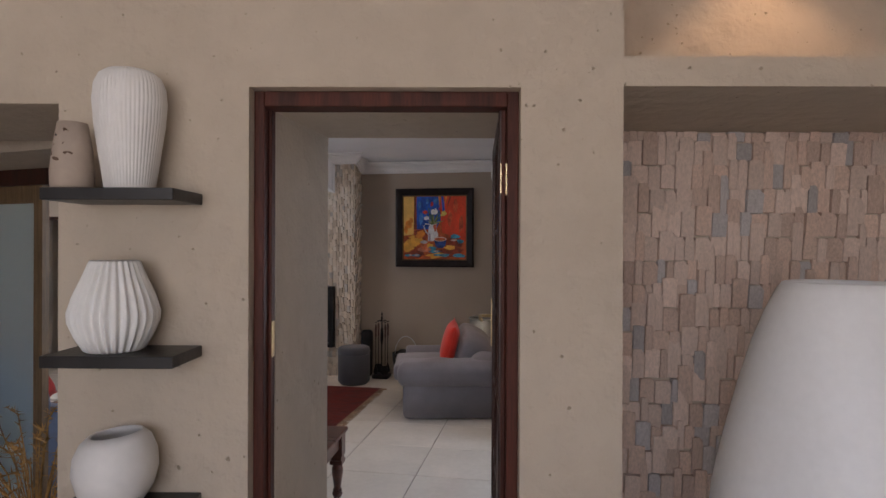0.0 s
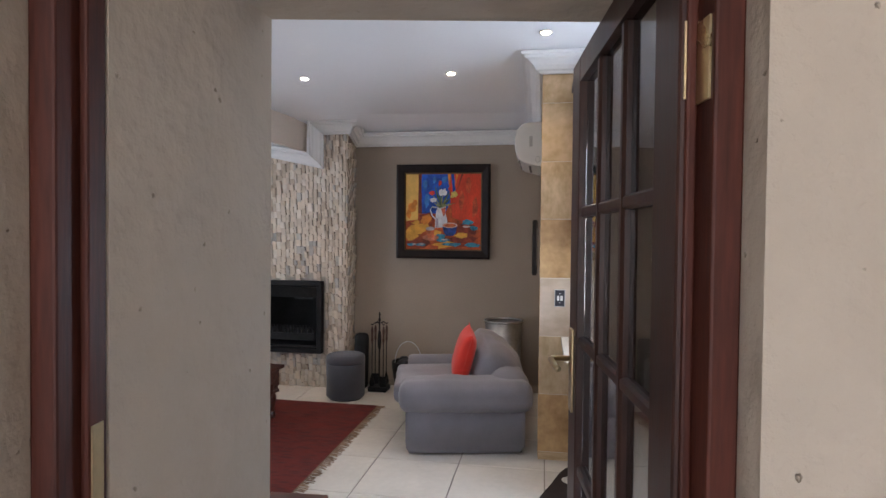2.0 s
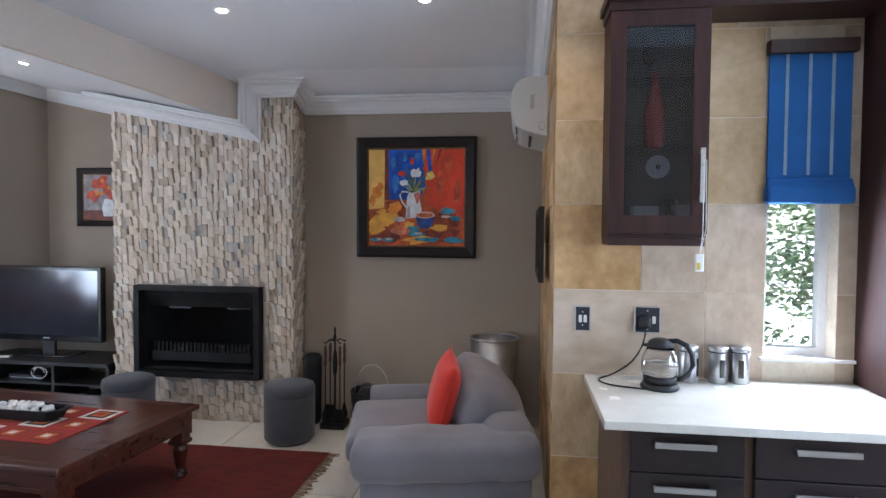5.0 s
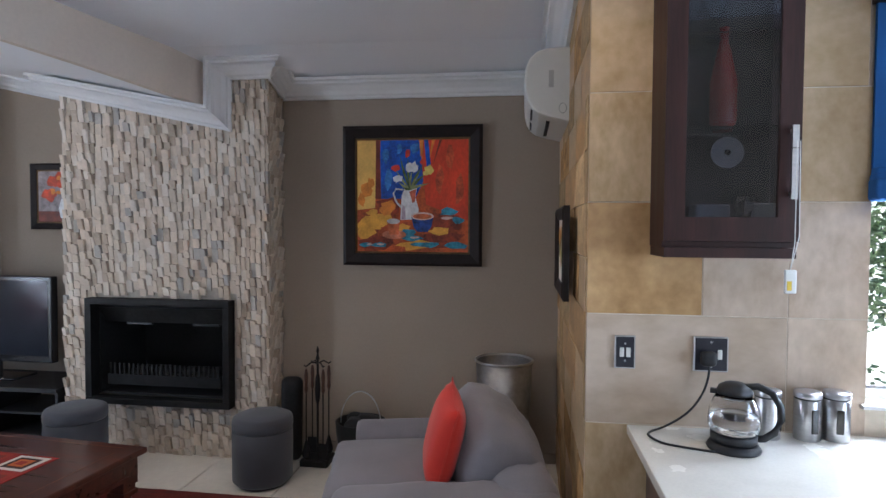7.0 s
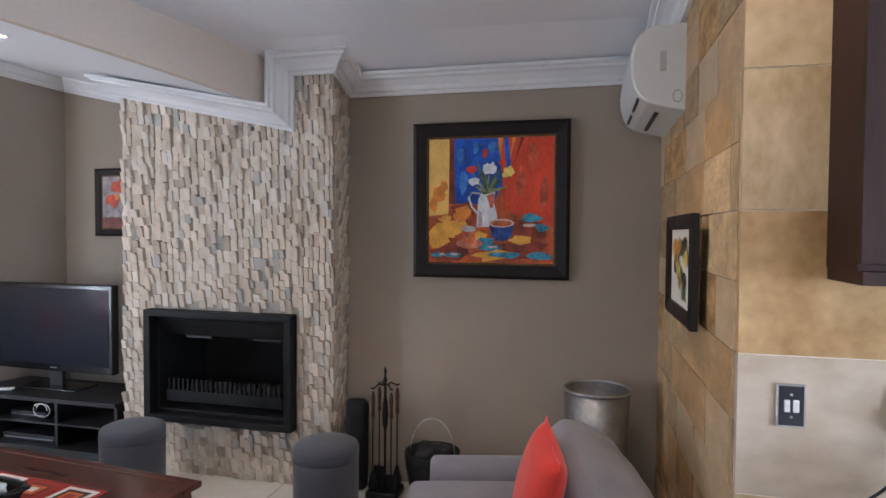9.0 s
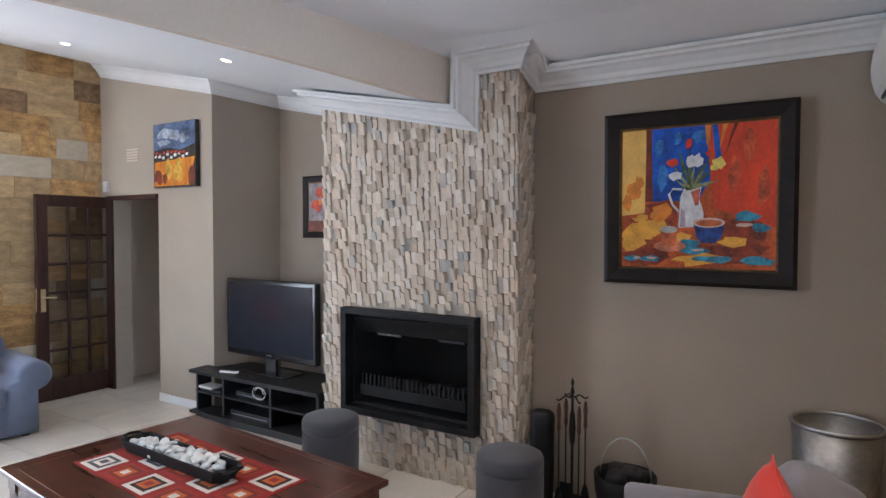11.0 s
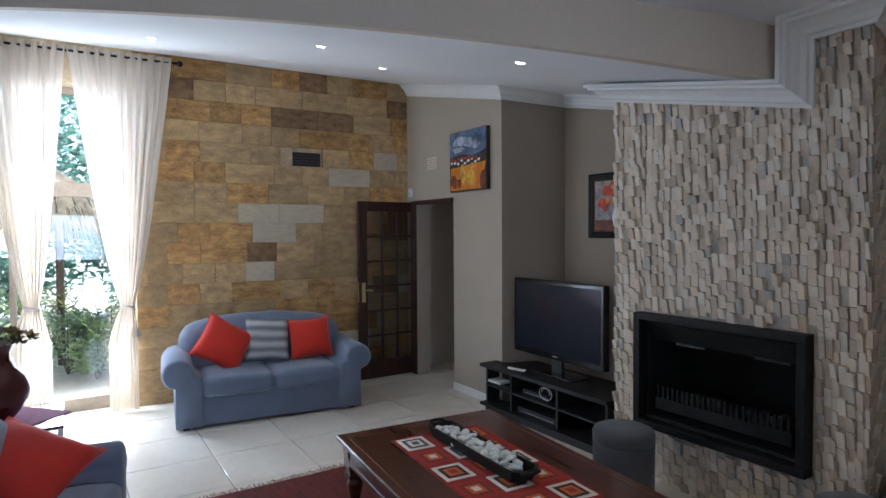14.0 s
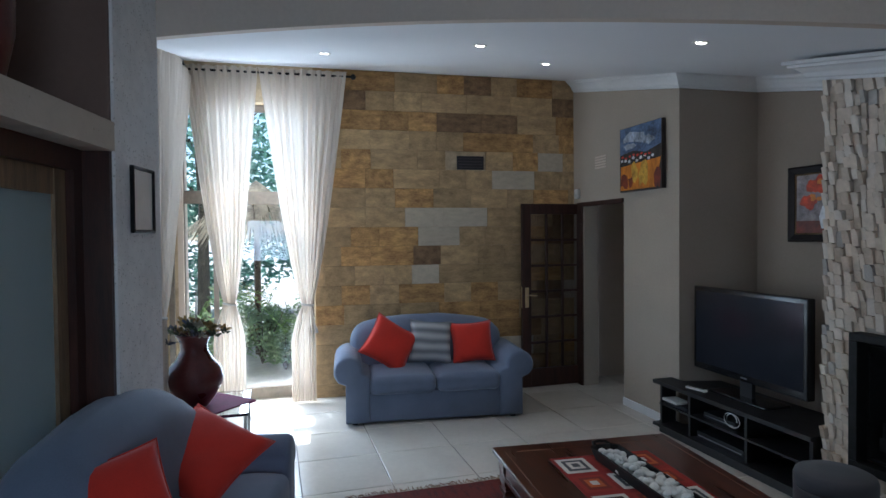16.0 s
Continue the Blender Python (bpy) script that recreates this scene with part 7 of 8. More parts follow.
lathe(bm, [(0.066, 0), (0.070, 0.006), (0.084, 0.10), (0.098, 0.20), (0.103, 0.27), (0.099, 0.315), (0.086, 0.345), (0.066, 0.36), (0.058, 0.361), (0.055, 0.35), (0.02, 0.30)], 216, flute=54, depth=0.022)
part("body", bm, M_RIB, v1, smooth=True)
v2 = thing("candle_holder", DOOR @ pose(-0.505, -0.125, SHZ[0]), "beige clay candle holder pierced with leaf shapes", "candle holder")
bm = bmesh.new()
lathe(bm, [(0.05, 0), (0.058, 0.01), (0.060, 0.05), (0.052, 0.13), (0.040, 0.20), (0.037, 0.20), (0.048, 0.13), (0.054, 0.05), (0.01, 0.02)], 40)
part("body", bm, mat("beige_bisque_clay", (0.42, 0.34, 0.28), 0.8, var=0.06, scale=8), v2, smooth=True)
leafs = mat("leaf_cut_brown", (0.13, 0.08, 0.055), 0.9)
for k, (a, z, rot) in enumerate(((-118, 0.150, 0.1), (-78, 0.168, 0.7), (-74, 0.128, 1.2), (-70, 0.103, 1.5), (-128, 0.122, -0.8), (-132, 0.100, -0.9), (-105, 0.086, 1.3))):
    bm = bmesh.new()
    r = 0.0605 - 0.022 * max(0, (z - 0.05)) / 0.15 + 0.0012
    ca, sa = math.cos(radians(a)), math.sin(radians(a))
    c = Vector((r * ca, r * sa, z))
    t1, t2 = Vector((-sa, ca, 0)), Vector((0, 0, 1))
    bm.faces.new([bm.verts.new(c + t1 * x + t2 * y + Vector((ca, sa, 0)) * 0.0006) for x, y in ell(0, 0, 0.0055, 0.013, 12, 0, rot)])
    part("leaf_cutout", bm, leafs if k else M_BLACK, v2)
v3 = thing("fluted_vase", DOOR @ pose(-0.39, -0.10, SHZ[1]), "white fluted ceramic vase with a narrow mouth", "vase")
bm = bmesh.new()
lathe(bm, [(0.075, 0), (0.085, 0.006), (0.108, 0.045), (0.126, 0.09), (0.128, 0.118), (0.114, 0.165), (0.090, 0.22), (0.071, 0.268), (0.066, 0.274), (0.060, 0.262), (0.02, 0.2)], 216, flute=27, depth=0.12, power=0.8)
part("body", bm, M_WHITECER, v3, smooth=True)
v4 = thing("bowl_vase", DOOR @ pose(-0.385, -0.10, SHZ[2]), "round white ceramic vase with a slanted wide mouth", "vase")
bm = bmesh.new()
prof = [(0.055, 0), (0.07, 0.004), (0.105, 0.055), (0.119, 0.11), (0.115, 0.16), (0.098, 0.20), (0.074, 0.222), (0.068, 0.219), (0.088, 0.195), (0.105, 0.15), (0.09, 0.06), (0.02, 0.03)]
lathe(bm, prof, 144, flute=72, depth=0.012)
for v in bm.verts:
    if v.co.z > 0.12:
        v.co.z += (v.co.x * 0.10) * (v.co.z - 0.12) / 0.11
part("body", bm, M_RIB, v4, smooth=True)

bigv = thing("floor_vase", pose(1.845, 2.0, 0), "large smooth white tapering vase on a plinth", "vase")
bm = bmesh.new()
lathe(bm, [(0.20, 0.35), (0.28, 0.42), (0.345, 0.60), (0.362, 0.74), (0.352, 0.87), (0.318, 1.03), (0.279, 1.19), (0.238, 1.33), (0.20, 1.43), (0.172, 1.49), (0.156, 1.512), (0.148, 1.515), (0.14, 1.505), (0.16, 1.44), (0.02, 1.3)], 64)
part("body", bm, mat("smooth_white_glaze", (0.80, 0.80, 0.81), 0.45, var=0.03, scale=3, bump=0.03), bigv, smooth=True)
bm = bmesh.new()
bx(bm, -0.24, 0.24, -0.24, 0.24, 0, 0.35)
bevel(bm, 0.006, 2)
part("plinth", bm, M_DARKWOOD, bigv)

q = DOOR @ Vector((2.0, 0.42, 0))
downlight(q.x, q.y, ceil_a(q.x, q.y), 0, 7, (1.0, 0.62, 0.32))
# dried grass beyond the shelf wall
dg = thing("dried_grass", pose(-0.95, 2.05, 0), "bunch of golden dried grass in a low pot", "dried plant")
bm = bmesh.new()
lathe(bm, [(0.10, 0), (0.14, 0.2), (0.15, 0.42), (0.13, 0.42), (0.10, 0.3), (0.02, 0.28)], 24)
part("pot", bm, mat("brown_glazed_vase", (0.10, 0.04, 0.025), 0.35), dg, smooth=True)
rr = random.Random(77)
M_STRAW = mat("golden_dry_grass", (0.42, 0.24, 0.08), 0.85, var=0.35, scale=9)
for k in range(40):
    a, L = rr.uniform(0, 6.283), rr.uniform(0.45, 0.75)
    dx, dy = math.cos(a), math.sin(a)
    bend = rr.uniform(0.12, 0.34)
    P = [Vector((dx * 0.03, dy * 0.03, 0.3)), Vector((dx * bend * 0.35, dy * bend * 0.35, 0.3 + L * 0.6)), Vector((dx * bend * 0.8, dy * bend * 0.8, 0.3 + L * 0.9)), Vector((dx * bend * 1.3, dy * bend * 1.3, 0.3 + L * 0.93))]
    bm = bmesh.new()
    tube(bm, P, 0.0028, 4)
    for q in range(22):
        t = 0.45 + 0.55 * q / 21
        i = min(2, int(t * 3))
        c = P[i].lerp(P[i + 1], t * 3 - i)
        d = Vector((rr.uniform(-1, 1), rr.uniform(-1, 1), rr.uniform(-0.3, 0.9))).normalized() * rr.uniform(0.02, 0.045)
        s = d.orthogonal().normalized() * 0.0035
        bm.faces.new([bm.verts.new(c - s), bm.verts.new(c + s), bm.verts.new(c + d)])
    part("grass_stem", bm, M_STRAW, dg)

# ---- garden ----
bm = bmesh.new()
bx(bm, -400, 300, -300, 300, -0.5, -0.10)
structure("ground", bm, mat("pale_garden_paving", (0.55, 0.52, 0.46), 0.9, var=0.15, scale=0.8, grain=12, bump=0.2), "pale sunlit garden paving and gravel", "ground")
# unseen slab, added so that no sky light leaks in above the ceilings
bm = bmesh.new()
bx(bm, -7.2, 4.2, -3.1, 9.3, 3.9, 4.05)
structure("roof", bm, M_CREAM, "unseen flat slab added over the house against light leaks", "roof")


def leafy(bm, c, r, count, size, rnd, squash=1.0):
    for _ in range(count):
        d = Vector((rnd.gauss(0, 1), rnd.gauss(0, 1), rnd.gauss(0, 1))).normalized() * r * rnd.random() ** 0.4
        p = Vector(c) + Vector((d.x, d.y, d.z * squash))
        a = Vector((rnd.gauss(0, 1), rnd.gauss(0, 1), rnd.gauss(0, 0.6))).normalized()
        b = a.orthogonal().normalized()
        s = size * rnd.uniform(0.6, 1.3)
        bm.faces.new([bm.verts.new(p - a * s), bm.verts.new(p + b * s * 0.45), bm.verts.new(p + a * s), bm.verts.new(p - b * s * 0.45)])




def leaf_mat(name, color):
    """Thin leaves: part of the light goes through them."""
    m = mat(name, color, 0.7, var=0.3, scale=2, bump=0.0, rnd=0.25, spec=0.04)
    n, l = m.node_tree.nodes, m.node_tree.links
    b = n["Principled BSDF"]
    tr, mx = n.new("ShaderNodeBsdfTranslucent"), n.new("ShaderNodeMixShader")
    l.new(b.inputs["Base Color"].links[0].from_socket, tr.inputs["Color"])
    mx.inputs[0].default_value = 0.55
    l.new(b.outputs[0], mx.inputs[1])
    l.new(tr.outputs[0], mx.inputs[2])
    l.new(mx.outputs[0], n["Material Output"].inputs["Surface"])
    return m


M_LEAF = leaf_mat("green_leaf", (0.24, 0.36, 0.11))
M_LEAFB = leaf_mat("bluish_leaf", (0.18, 0.34, 0.26))
M_LEAFP = leaf_mat("pale_green_leaf", (0.36, 0.45, 0.25))
M_BARK = mat("grey_bark", (0.14, 0.11, 0.08), 0.9, var=0.3, scale=10, bump=0.5)


def tree(x, y, h, r, seed, m, label):
    rnd = random.Random(seed)
    t = thing("tree", pose(x, y, -0.1), label, "tree", "garden trees")
    bm = bmesh.new()
    tube(bm, [(0, 0, 0), (0.05, 0.03, h * 0.4), (0.02, -0.04, h * 0.75)], 0.14, 10, 0.05)
    part("trunk", bm, M_BARK, t, smooth=True)
    bm = bmesh.new()
    for k in range(9):
        a = k * 2.4
        e = Vector((r * 0.7 * math.cos(a), r * 0.7 * math.sin(a), h * (0.55 + 0.05 * k)))
        tube(bm, [(0.02, 0, h * (0.3 + 0.045 * k)), e * 0.5 + Vector((0, 0, h * 0.25)), e], 0.04, 6, 0.012)
    part("limbs", bm, M_BARK, t, smooth=True)
    bm = bmesh.new()
    for k in range(26):
        a, q = rnd.uniform(0, 6.283), r * math.sqrt(rnd.random())
        leafy(bm, (q * math.cos(a), q * math.sin(a), h * rnd.uniform(0.45, 1.0)), r * 0.40, 260, 0.10, rnd)
    part("crown", bm, m, t)


tree(-13.5, 2.6, 6.5, 2.6, 1, M_LEAFB, "leafy garden tree beyond the window")
tree(-12.5, 7.5, 6.0, 2.4, 2, M_LEAF, "leafy garden tree beyond the window")
tree(-11.5, -2.2, 5.5, 2.3, 3, M_LEAF, "leafy garden tree beyond the window")
hd = thing("hedge", pose(-15.5, 0, -0.1), "dense green garden hedge", "hedge")
rnd = random.Random(4)
bm = bmesh.new()
for k in range(90):
    leafy(bm, (rnd.uniform(-0.5, 0.5), -9 + 0.22 * k, rnd.uniform(0.3, 2.6)), 0.6, 240, 0.10, rnd)
part("foliage", bm, M_LEAFB, hd)
hd2 = thing("hedge", pose(3.0, 8.6, -0.1), "pale leafy creeper hedge outside the kitchen window", "hedge")
bm = bmesh.new()
for k in range(64):
    leafy(bm, (-1.8 + 0.06 * k, rnd.uniform(-0.2, 0.2), rnd.uniform(0.2, 3.4)), 0.45, 480, 0.042, rnd)
part("foliage", bm, M_LEAFP, hd2)

um = thing("thatched_umbrella", pose(-9.6, 3.78, -0.1), "garden umbrella with a shaggy thatched skirt", "garden umbrella")
bm = bmesh.new()
tube(bm, [(0, 0, 0), (0, 0, 2.6)], 0.05, 10)
part("pole", bm, M_BARK, um, smooth=True)
bm = bmesh.new()
rnd = random.Random(8)
for k in range(1500):
    a, q = rnd.uniform(0, 6.283), rnd.random()
    r0 = 1.0 * q
    p = Vector((r0 * math.cos(a), r0 * math.sin(a), 2.65 - 0.72 * q))
    d = Vector((math.cos(a) * 0.75, math.sin(a) * 0.75, -0.62 - 0.35 * q)).normalized() * rnd.uniform(0.25, 0.48)
    s = Vector((-math.sin(a), math.cos(a), 0)) * 0.014
    bm.faces.new([bm.verts.new(p - s), bm.verts.new(p + s), bm.verts.new(p + d + s * rnd.uniform(-2, 2))])
part("thatch", bm, mat("grey_straw_thatch", (0.40, 0.33, 0.22), 0.9, var=0.4, scale=5), um)


def fan_plant(x, y, z, L, count, seed, label, potted=False, m=None):
    rnd = random.Random(seed)
    t = thing("garden_plant", pose(x, y, z), label, "plant")
    base = 0.0
    if potted:
        bm = bmesh.new()
        lathe(bm, [(0.14, 0), (0.20, 0.30), (0.22, 0.32), (0.22, 0.36), (0.19, 0.36), (0.17, 0.3), (0.02, 0.28)], 24)
        part("pot", bm, mat("terracotta_pot", (0.45, 0.17, 0.08), 0.85, var=0.15), t, smooth=True)
        base = 0.3
    for k in range(count):
        a, up = rnd.uniform(0, 6.283), rnd.uniform(0.25, 1.0)
        l = L * rnd.uniform(0.7, 1.1)
        d = Vector((math.cos(a), math.sin(a), 0))
        P = [Vector((0, 0, base)), d * l * 0.35 + Vector((0, 0, base + l * up * 0.7)), d * l * 0.75 + Vector((0, 0, base + l * up * 0.75)), d * l + Vector((0, 0, base + l * up * 0.45))]
        bm = bmesh.new()
        tube(bm, P, 0.008, 4, 0.003)
        side = Vector((-d.y, d.x, 0))
        for q in range(16):
            u = 0.2 + 0.8 * q / 15
            i = min(2, int(u * 3))
            c = P[i].lerp(P[i + 1], u * 3 - i)
            for s in (-1, 1):
                e = (side * s + d * 0.8 + Vector((0, 0, -0.25))).normalized() * l * 0.22 * (1.15 - u * 0.6)
                w = d * 0.010
                bm.faces.new([bm.verts.new(c - w), bm.verts.new(c + w), bm.verts.new(c + e)])
        part("frond", bm, m or M_LEAF, t)




def shrub(x, y, h, r, seed, m, label):
    rnd = random.Random(seed)
    t = thing("shrub", pose(x, y, -0.1), label, "shrub", "garden shrubs")
    bm = bmesh.new()
    for k in range(5):
        a = 1.256 * k
        tube(bm, [(0, 0, 0), (r * 0.3 * math.cos(a), r * 0.3 * math.sin(a), h * 0.5), (r * 0.6 * math.cos(a), r * 0.6 * math.sin(a), h * 0.85)], 0.014, 5, 0.005)
    part("stems", bm, M_BARK, t)
    bm = bmesh.new()
    for k in range(14):
        a, q = rnd.uniform(0, 6.283), r * 0.75 * math.sqrt(rnd.random())
        leafy(bm, (q * math.cos(a), q * math.sin(a), h * rnd.uniform(0.25, 0.95)), r * 0.38, 70, 0.045, rnd)
    part("foliage", bm, m, t)


for k, (x, y, h, r) in enumerate(((-8.2, 3.2, 0.75, 0.45), (-8.9, 3.85, 0.85, 0.5), (-8.4, 4.15, 0.55, 0.35), (-9.3, 4.35, 0.95, 0.5), (-10.2, 3.6, 1.0, 0.7), (-8.7, 2.5, 0.9, 0.5), (-10.6, 5.2, 1.2, 0.8))):
    shrub(x, y, h, r, 40 + k, M_LEAFP, "sunlit leafy shrub on the garden paving")
fan_plant(-8.3, 2.7, -0.1, 1.5, 14, 5, "arching palm fronds in the garden")
fan_plant(-8.6, 4.55, -0.1, 0.6, 16, 6, "leafy plant in a terracotta pot on the paving", True)
fan_plant(-9.4, 3.3, -0.1, 0.7, 14, 12, "low green garden plant", False, M_LEAFP)
fan_plant(-10.2, 4.6, -0.1, 0.8, 14, 13, "low green garden plant", False)
fan_plant(-6.0, 1.6, -0.1, 1.1, 12, 14, "arching palm fronds in the garden")

# ---- pieces of walls and floors ----
SAND = [mat("sandstone_ochre", (0.50, 0.30, 0.115), 0.8, var=0.28, scale=3.2, grain=14, bump=0.3, dist=0.006, tint=(0.20, 0.10, 0.035), rnd=0.2),
        mat("sandstone_tan", (0.49, 0.335, 0.17), 0.8, var=0.2, scale=3, grain=14, bump=0.3, dist=0.006, rnd=0.18),
        mat("sandstone_pale", (0.58, 0.50, 0.38), 0.8, var=0.08, scale=5, grain=30, bump=0.25, dist=0.005, rnd=0.08),
        mat("sandstone_brown", (0.26, 0.16, 0.08), 0.8, var=0.35, scale=4, grain=26, bump=0.3, dist=0.006, tint=(0.10, 0.055, 0.03), rnd=0.2)]


def block_mesh(name, material, chip=0.0, e=0.012):
    """A unit block, x 0..1, y -1..0 (front at -1), z 0..1, its front edges worn."""
    bm = bmesh.new()
    back = [bm.verts.new(p) for p in ((0, 0, 0), (1, 0, 0), (1, 0, 1), (0, 0, 1))]
    mid = [bm.verts.new(p) for p in ((0, -0.8, 0), (1, -0.8, 0), (1, -0.8, 1), (0, -0.8, 1))]
    front = [bm.verts.new(p) for p in ((e * 0.5, -1 - chip * 0.3, e), (1 - e * 0.5, -1 + chip, e), (1 - e * 0.5, -1, 1 - e), (e * 0.5, -1 + chip * 0.7, 1 - e))]
    for a, b in ((back, mid), (mid, front)):
        for i in range(4):
            bm.faces.new((a[i], a[(i + 1) % 4], b[(i + 1) % 4], b[i]))
    bm.faces.new(front)
    bmesh.ops.recalc_face_normals(bm, faces=bm.faces)
    return mesh_of(name, bm, material)


def lay(name, me, parent, m, x0, x1, depth, z0, z1, gap=0.002):
    o = new(name, me)
    o.parent = parent
    o.matrix_basis = m @ Matrix.Translation((x0 + gap, 0, z0 + gap)) @ Matrix.Diagonal((x1 - x0 - 2 * gap, depth, z1 - z0 - 2 * gap, 1))
    return o


# stone wall: local x runs north to south along it
d = Vector((sand_x(4.42) - sand_x(7.32), -2.9, 0)).normalized()
nrm = Vector((-d.y, d.x, 0))                      # into the room
SW_M = Matrix(((d.x, -nrm.x, 0, sand_x(7.32) - 0.03), (d.y, -nrm.y, 0, 7.32), (0, 0, 1, 0), (0, 0, 0, 1)))
sand_me = [block_mesh("sandstone_tile", m, 0.05, 0.006) for m in SAND]
rr = random.Random(2024)
for row in range(18):
    z0 = -0.065 + 0.2055 * row
    z1 = min(z0 + 0.2055, 3.46)
    z0 = max(z0, 0.0)
    x = -rr.uniform(0.0, 0.3)
    while x < 2.9:
        w = rr.choice((0.30, 0.31, 0.42, 0.46, 0.30, 0.5))
        a, b = max(0.0, x), min(2.9, x + w)
        x += w
        if b - a < 0.05:
            continue
        yy = 7.32 - (a + b) / 2
        k = rr.choices((0, 1, 2, 3), (0.30, 0.53, 0.10, 0.07))[0]
        if abs(yy - 6.11) < 0.17 and 2.38 < z0 < 2.5:
            continue
        lay("sandstone_tile", sand_me[k], SANDWALL, SW_M, a, b, 0.027 + rr.uniform(0, 0.004), z0, z1, 0.0006)
av = thing("air_brick", SW_M @ pose(1.07, -0.022, 2.41), "dark louvred air brick let into the stone wall", "vent")
bm = bmesh.new()
bx(bm, 0, 0.30, -0.006, 0.02, 0, 0.145)
part("recess", bm, M_BLACK, av)
for i in range(4):
    bm = bmesh.new()
    bx(bm, 0.012, 0.288, -0.012, -0.006, 0.016 + 0.032 * i, 0.03 + 0.032 * i)
    part("louvre", bm, mat("dark_slate_louvre", (0.05, 0.035, 0.04), 0.6, var=0.3), av)

# split stone strips
STRIP = [mat("split_stone_cream", (0.69, 0.59, 0.48), 0.9, var=0.09, scale=9, grain=45, bump=0.4, dist=0.005, rnd=0.08),
         mat("split_stone_white", (0.74, 0.665, 0.575), 0.9, var=0.08, scale=9, grain=45, bump=0.4, dist=0.005, rnd=0.07),
         mat("split_stone_grey", (0.50, 0.47, 0.43), 0.9, var=0.12, scale=9, grain=45, bump=0.4, dist=0.005, rnd=0.1),
         mat("split_stone_sand", (0.56, 0.46, 0.36), 0.9, var=0.14, scale=9, grain=45, bump=0.4, dist=0.005, rnd=0.1)]


def shard_data(lean, cut):
    """A split strip: x 0..1, y front at -1, z 0..1; its top leans out and one top corner is broken off."""
    v = [(0, 0, 0), (1, 0, 0), (1, 0, 1), (0, 0, 1),
         (0.03, -0.55 + lean * 0.2, 0.02), (0.97, -0.62 - lean * 0.2, 0.0), (1.0, -1.0 + lean, 1 - cut), (0.72, -1.0, 1.0), (0.04, -0.92 - lean * 0.3, 0.985)]
    f = [(0, 1, 5, 4), (1, 2, 6, 5), (2, 3, 8, 7, 6), (3, 0, 4, 8), (4, 5, 6, 7, 8)]
    return v, f


SHARDS = [shard_data(0.10, 0.16), shard_data(-0.08, 0.06), shard_data(0.18, 0.10), shard_data(0.0, 0.22)]


def shard_mesh(k, material):
    v, f = SHARDS[k]
    me = bpy.data.meshes.new("stone_strip")
    me.from_pydata(v, [], f)
    me.materials.append(material)
    me.update()
    return me


shard_me = [[shard_mesh(k, m) for k in range(4)] for m in STRIP]


def strips(m, width, z0, z1, skip, near, parent, seed, pitch=0.070, wide=(0.030, 0.056), deep=(0.014, 0.052), weights=(0.60, 0.24, 0.04, 0.12)):
    """Clads a wall, pose m, with upright split strips; near(x, z) tells which become pieces of their own."""
    r = random.Random(seed)
    loose = [([], []) for _ in STRIP]
    x = 0.0
    while x < width - 0.012:
        w = min(r.uniform(*wide), width - x)
        z = z0 - r.uniform(0, pitch)
        while z < z1:
            h = pitch * r.uniform(0.75, 1.45)
            a, b = max(z, z0), min(z + h, z1)
            z += h
            if b - a < 0.015 or skip(x, x + w, a, b):
                continue
            d = r.uniform(*deep)
            patch = noise.noise(Vector((x * 2.2, a * 2.2, seed * 3.3)))
            mixed = (weights[0], weights[1], weights[2] + max(0.0, patch) * 0.4, weights[3] + max(0.0, -patch) * 0.6)
            k, c = r.randrange(4), r.choices(range(4), mixed)[0]
            mm = m @ Matrix.Translation((x + 0.001 + r.uniform(-0.008, 0.008), 0, a)) @ Matrix.Diagonal((w - 0.002, d, b - a, 1))
            if near(x, a):
                o = new("stone_strip", shard_me[c][k])
                o.parent = parent
                o.matrix_basis = mm
            else:
                vs, fs = loose[c]
                base = len(vs)
                vs.extend((mm @ Vector(p))[:] for p in SHARDS[k][0])
                fs.extend(tuple(base + i for i in q) for q in SHARDS[k][1])
        x += w
    for c, (vs, fs) in enumerate(loose):
        if vs:
            me = bpy.data.meshes.new("stone_strips")
            me.from_pydata(vs, [], fs)
            me.materials.append(STRIP[c])
            o = new("stone_strips", me)
            o.parent = parent
            tagged(o, kind="stuff")


def fire_gap(x0, x1, a, b):
    return x1 > 0.245 and x0 < 1.32 and b > 0.385 and a < 1.115


strips(pose(-2.962, 7.172, 0), 1.592, 0.0, 2.80, fire_gap, lambda x, z: 1.10 < z < 1.44, CHIMNEY, 3)
strips(pose(-1.397, 7.172, 0, 0, 0, 90), 0.225, 0.0, 2.72, lambda *a: False, lambda x, z: False, CHIMNEY, 4)
strips(pose(-2.938, 7.60, 0, 0, 0, -90), 0.43, 0.0, 2.80, lambda *a: False, lambda x, z: False, CHIMNEY, 5)
PANEL = [mat("weathered_strip_rose", (0.64, 0.485, 0.40), 0.9, var=0.12, scale=7, grain=40, bump=0.35, dist=0.004, rnd=0.15),
         mat("weathered_strip_grey", (0.48, 0.45, 0.445), 0.9, var=0.12, scale=7, grain=40, bump=0.35, dist=0.004, rnd=0.18),
         mat("weathered_strip_tan", (0.70, 0.56, 0.48), 0.9, var=0.10, scale=7, grain=40, bump=0.35, dist=0.004, rnd=0.12)]
panel_me = [[shard_mesh(k, m) for k in range(4)] for m in PANEL]
rr = random.Random(61)
z = 0.30
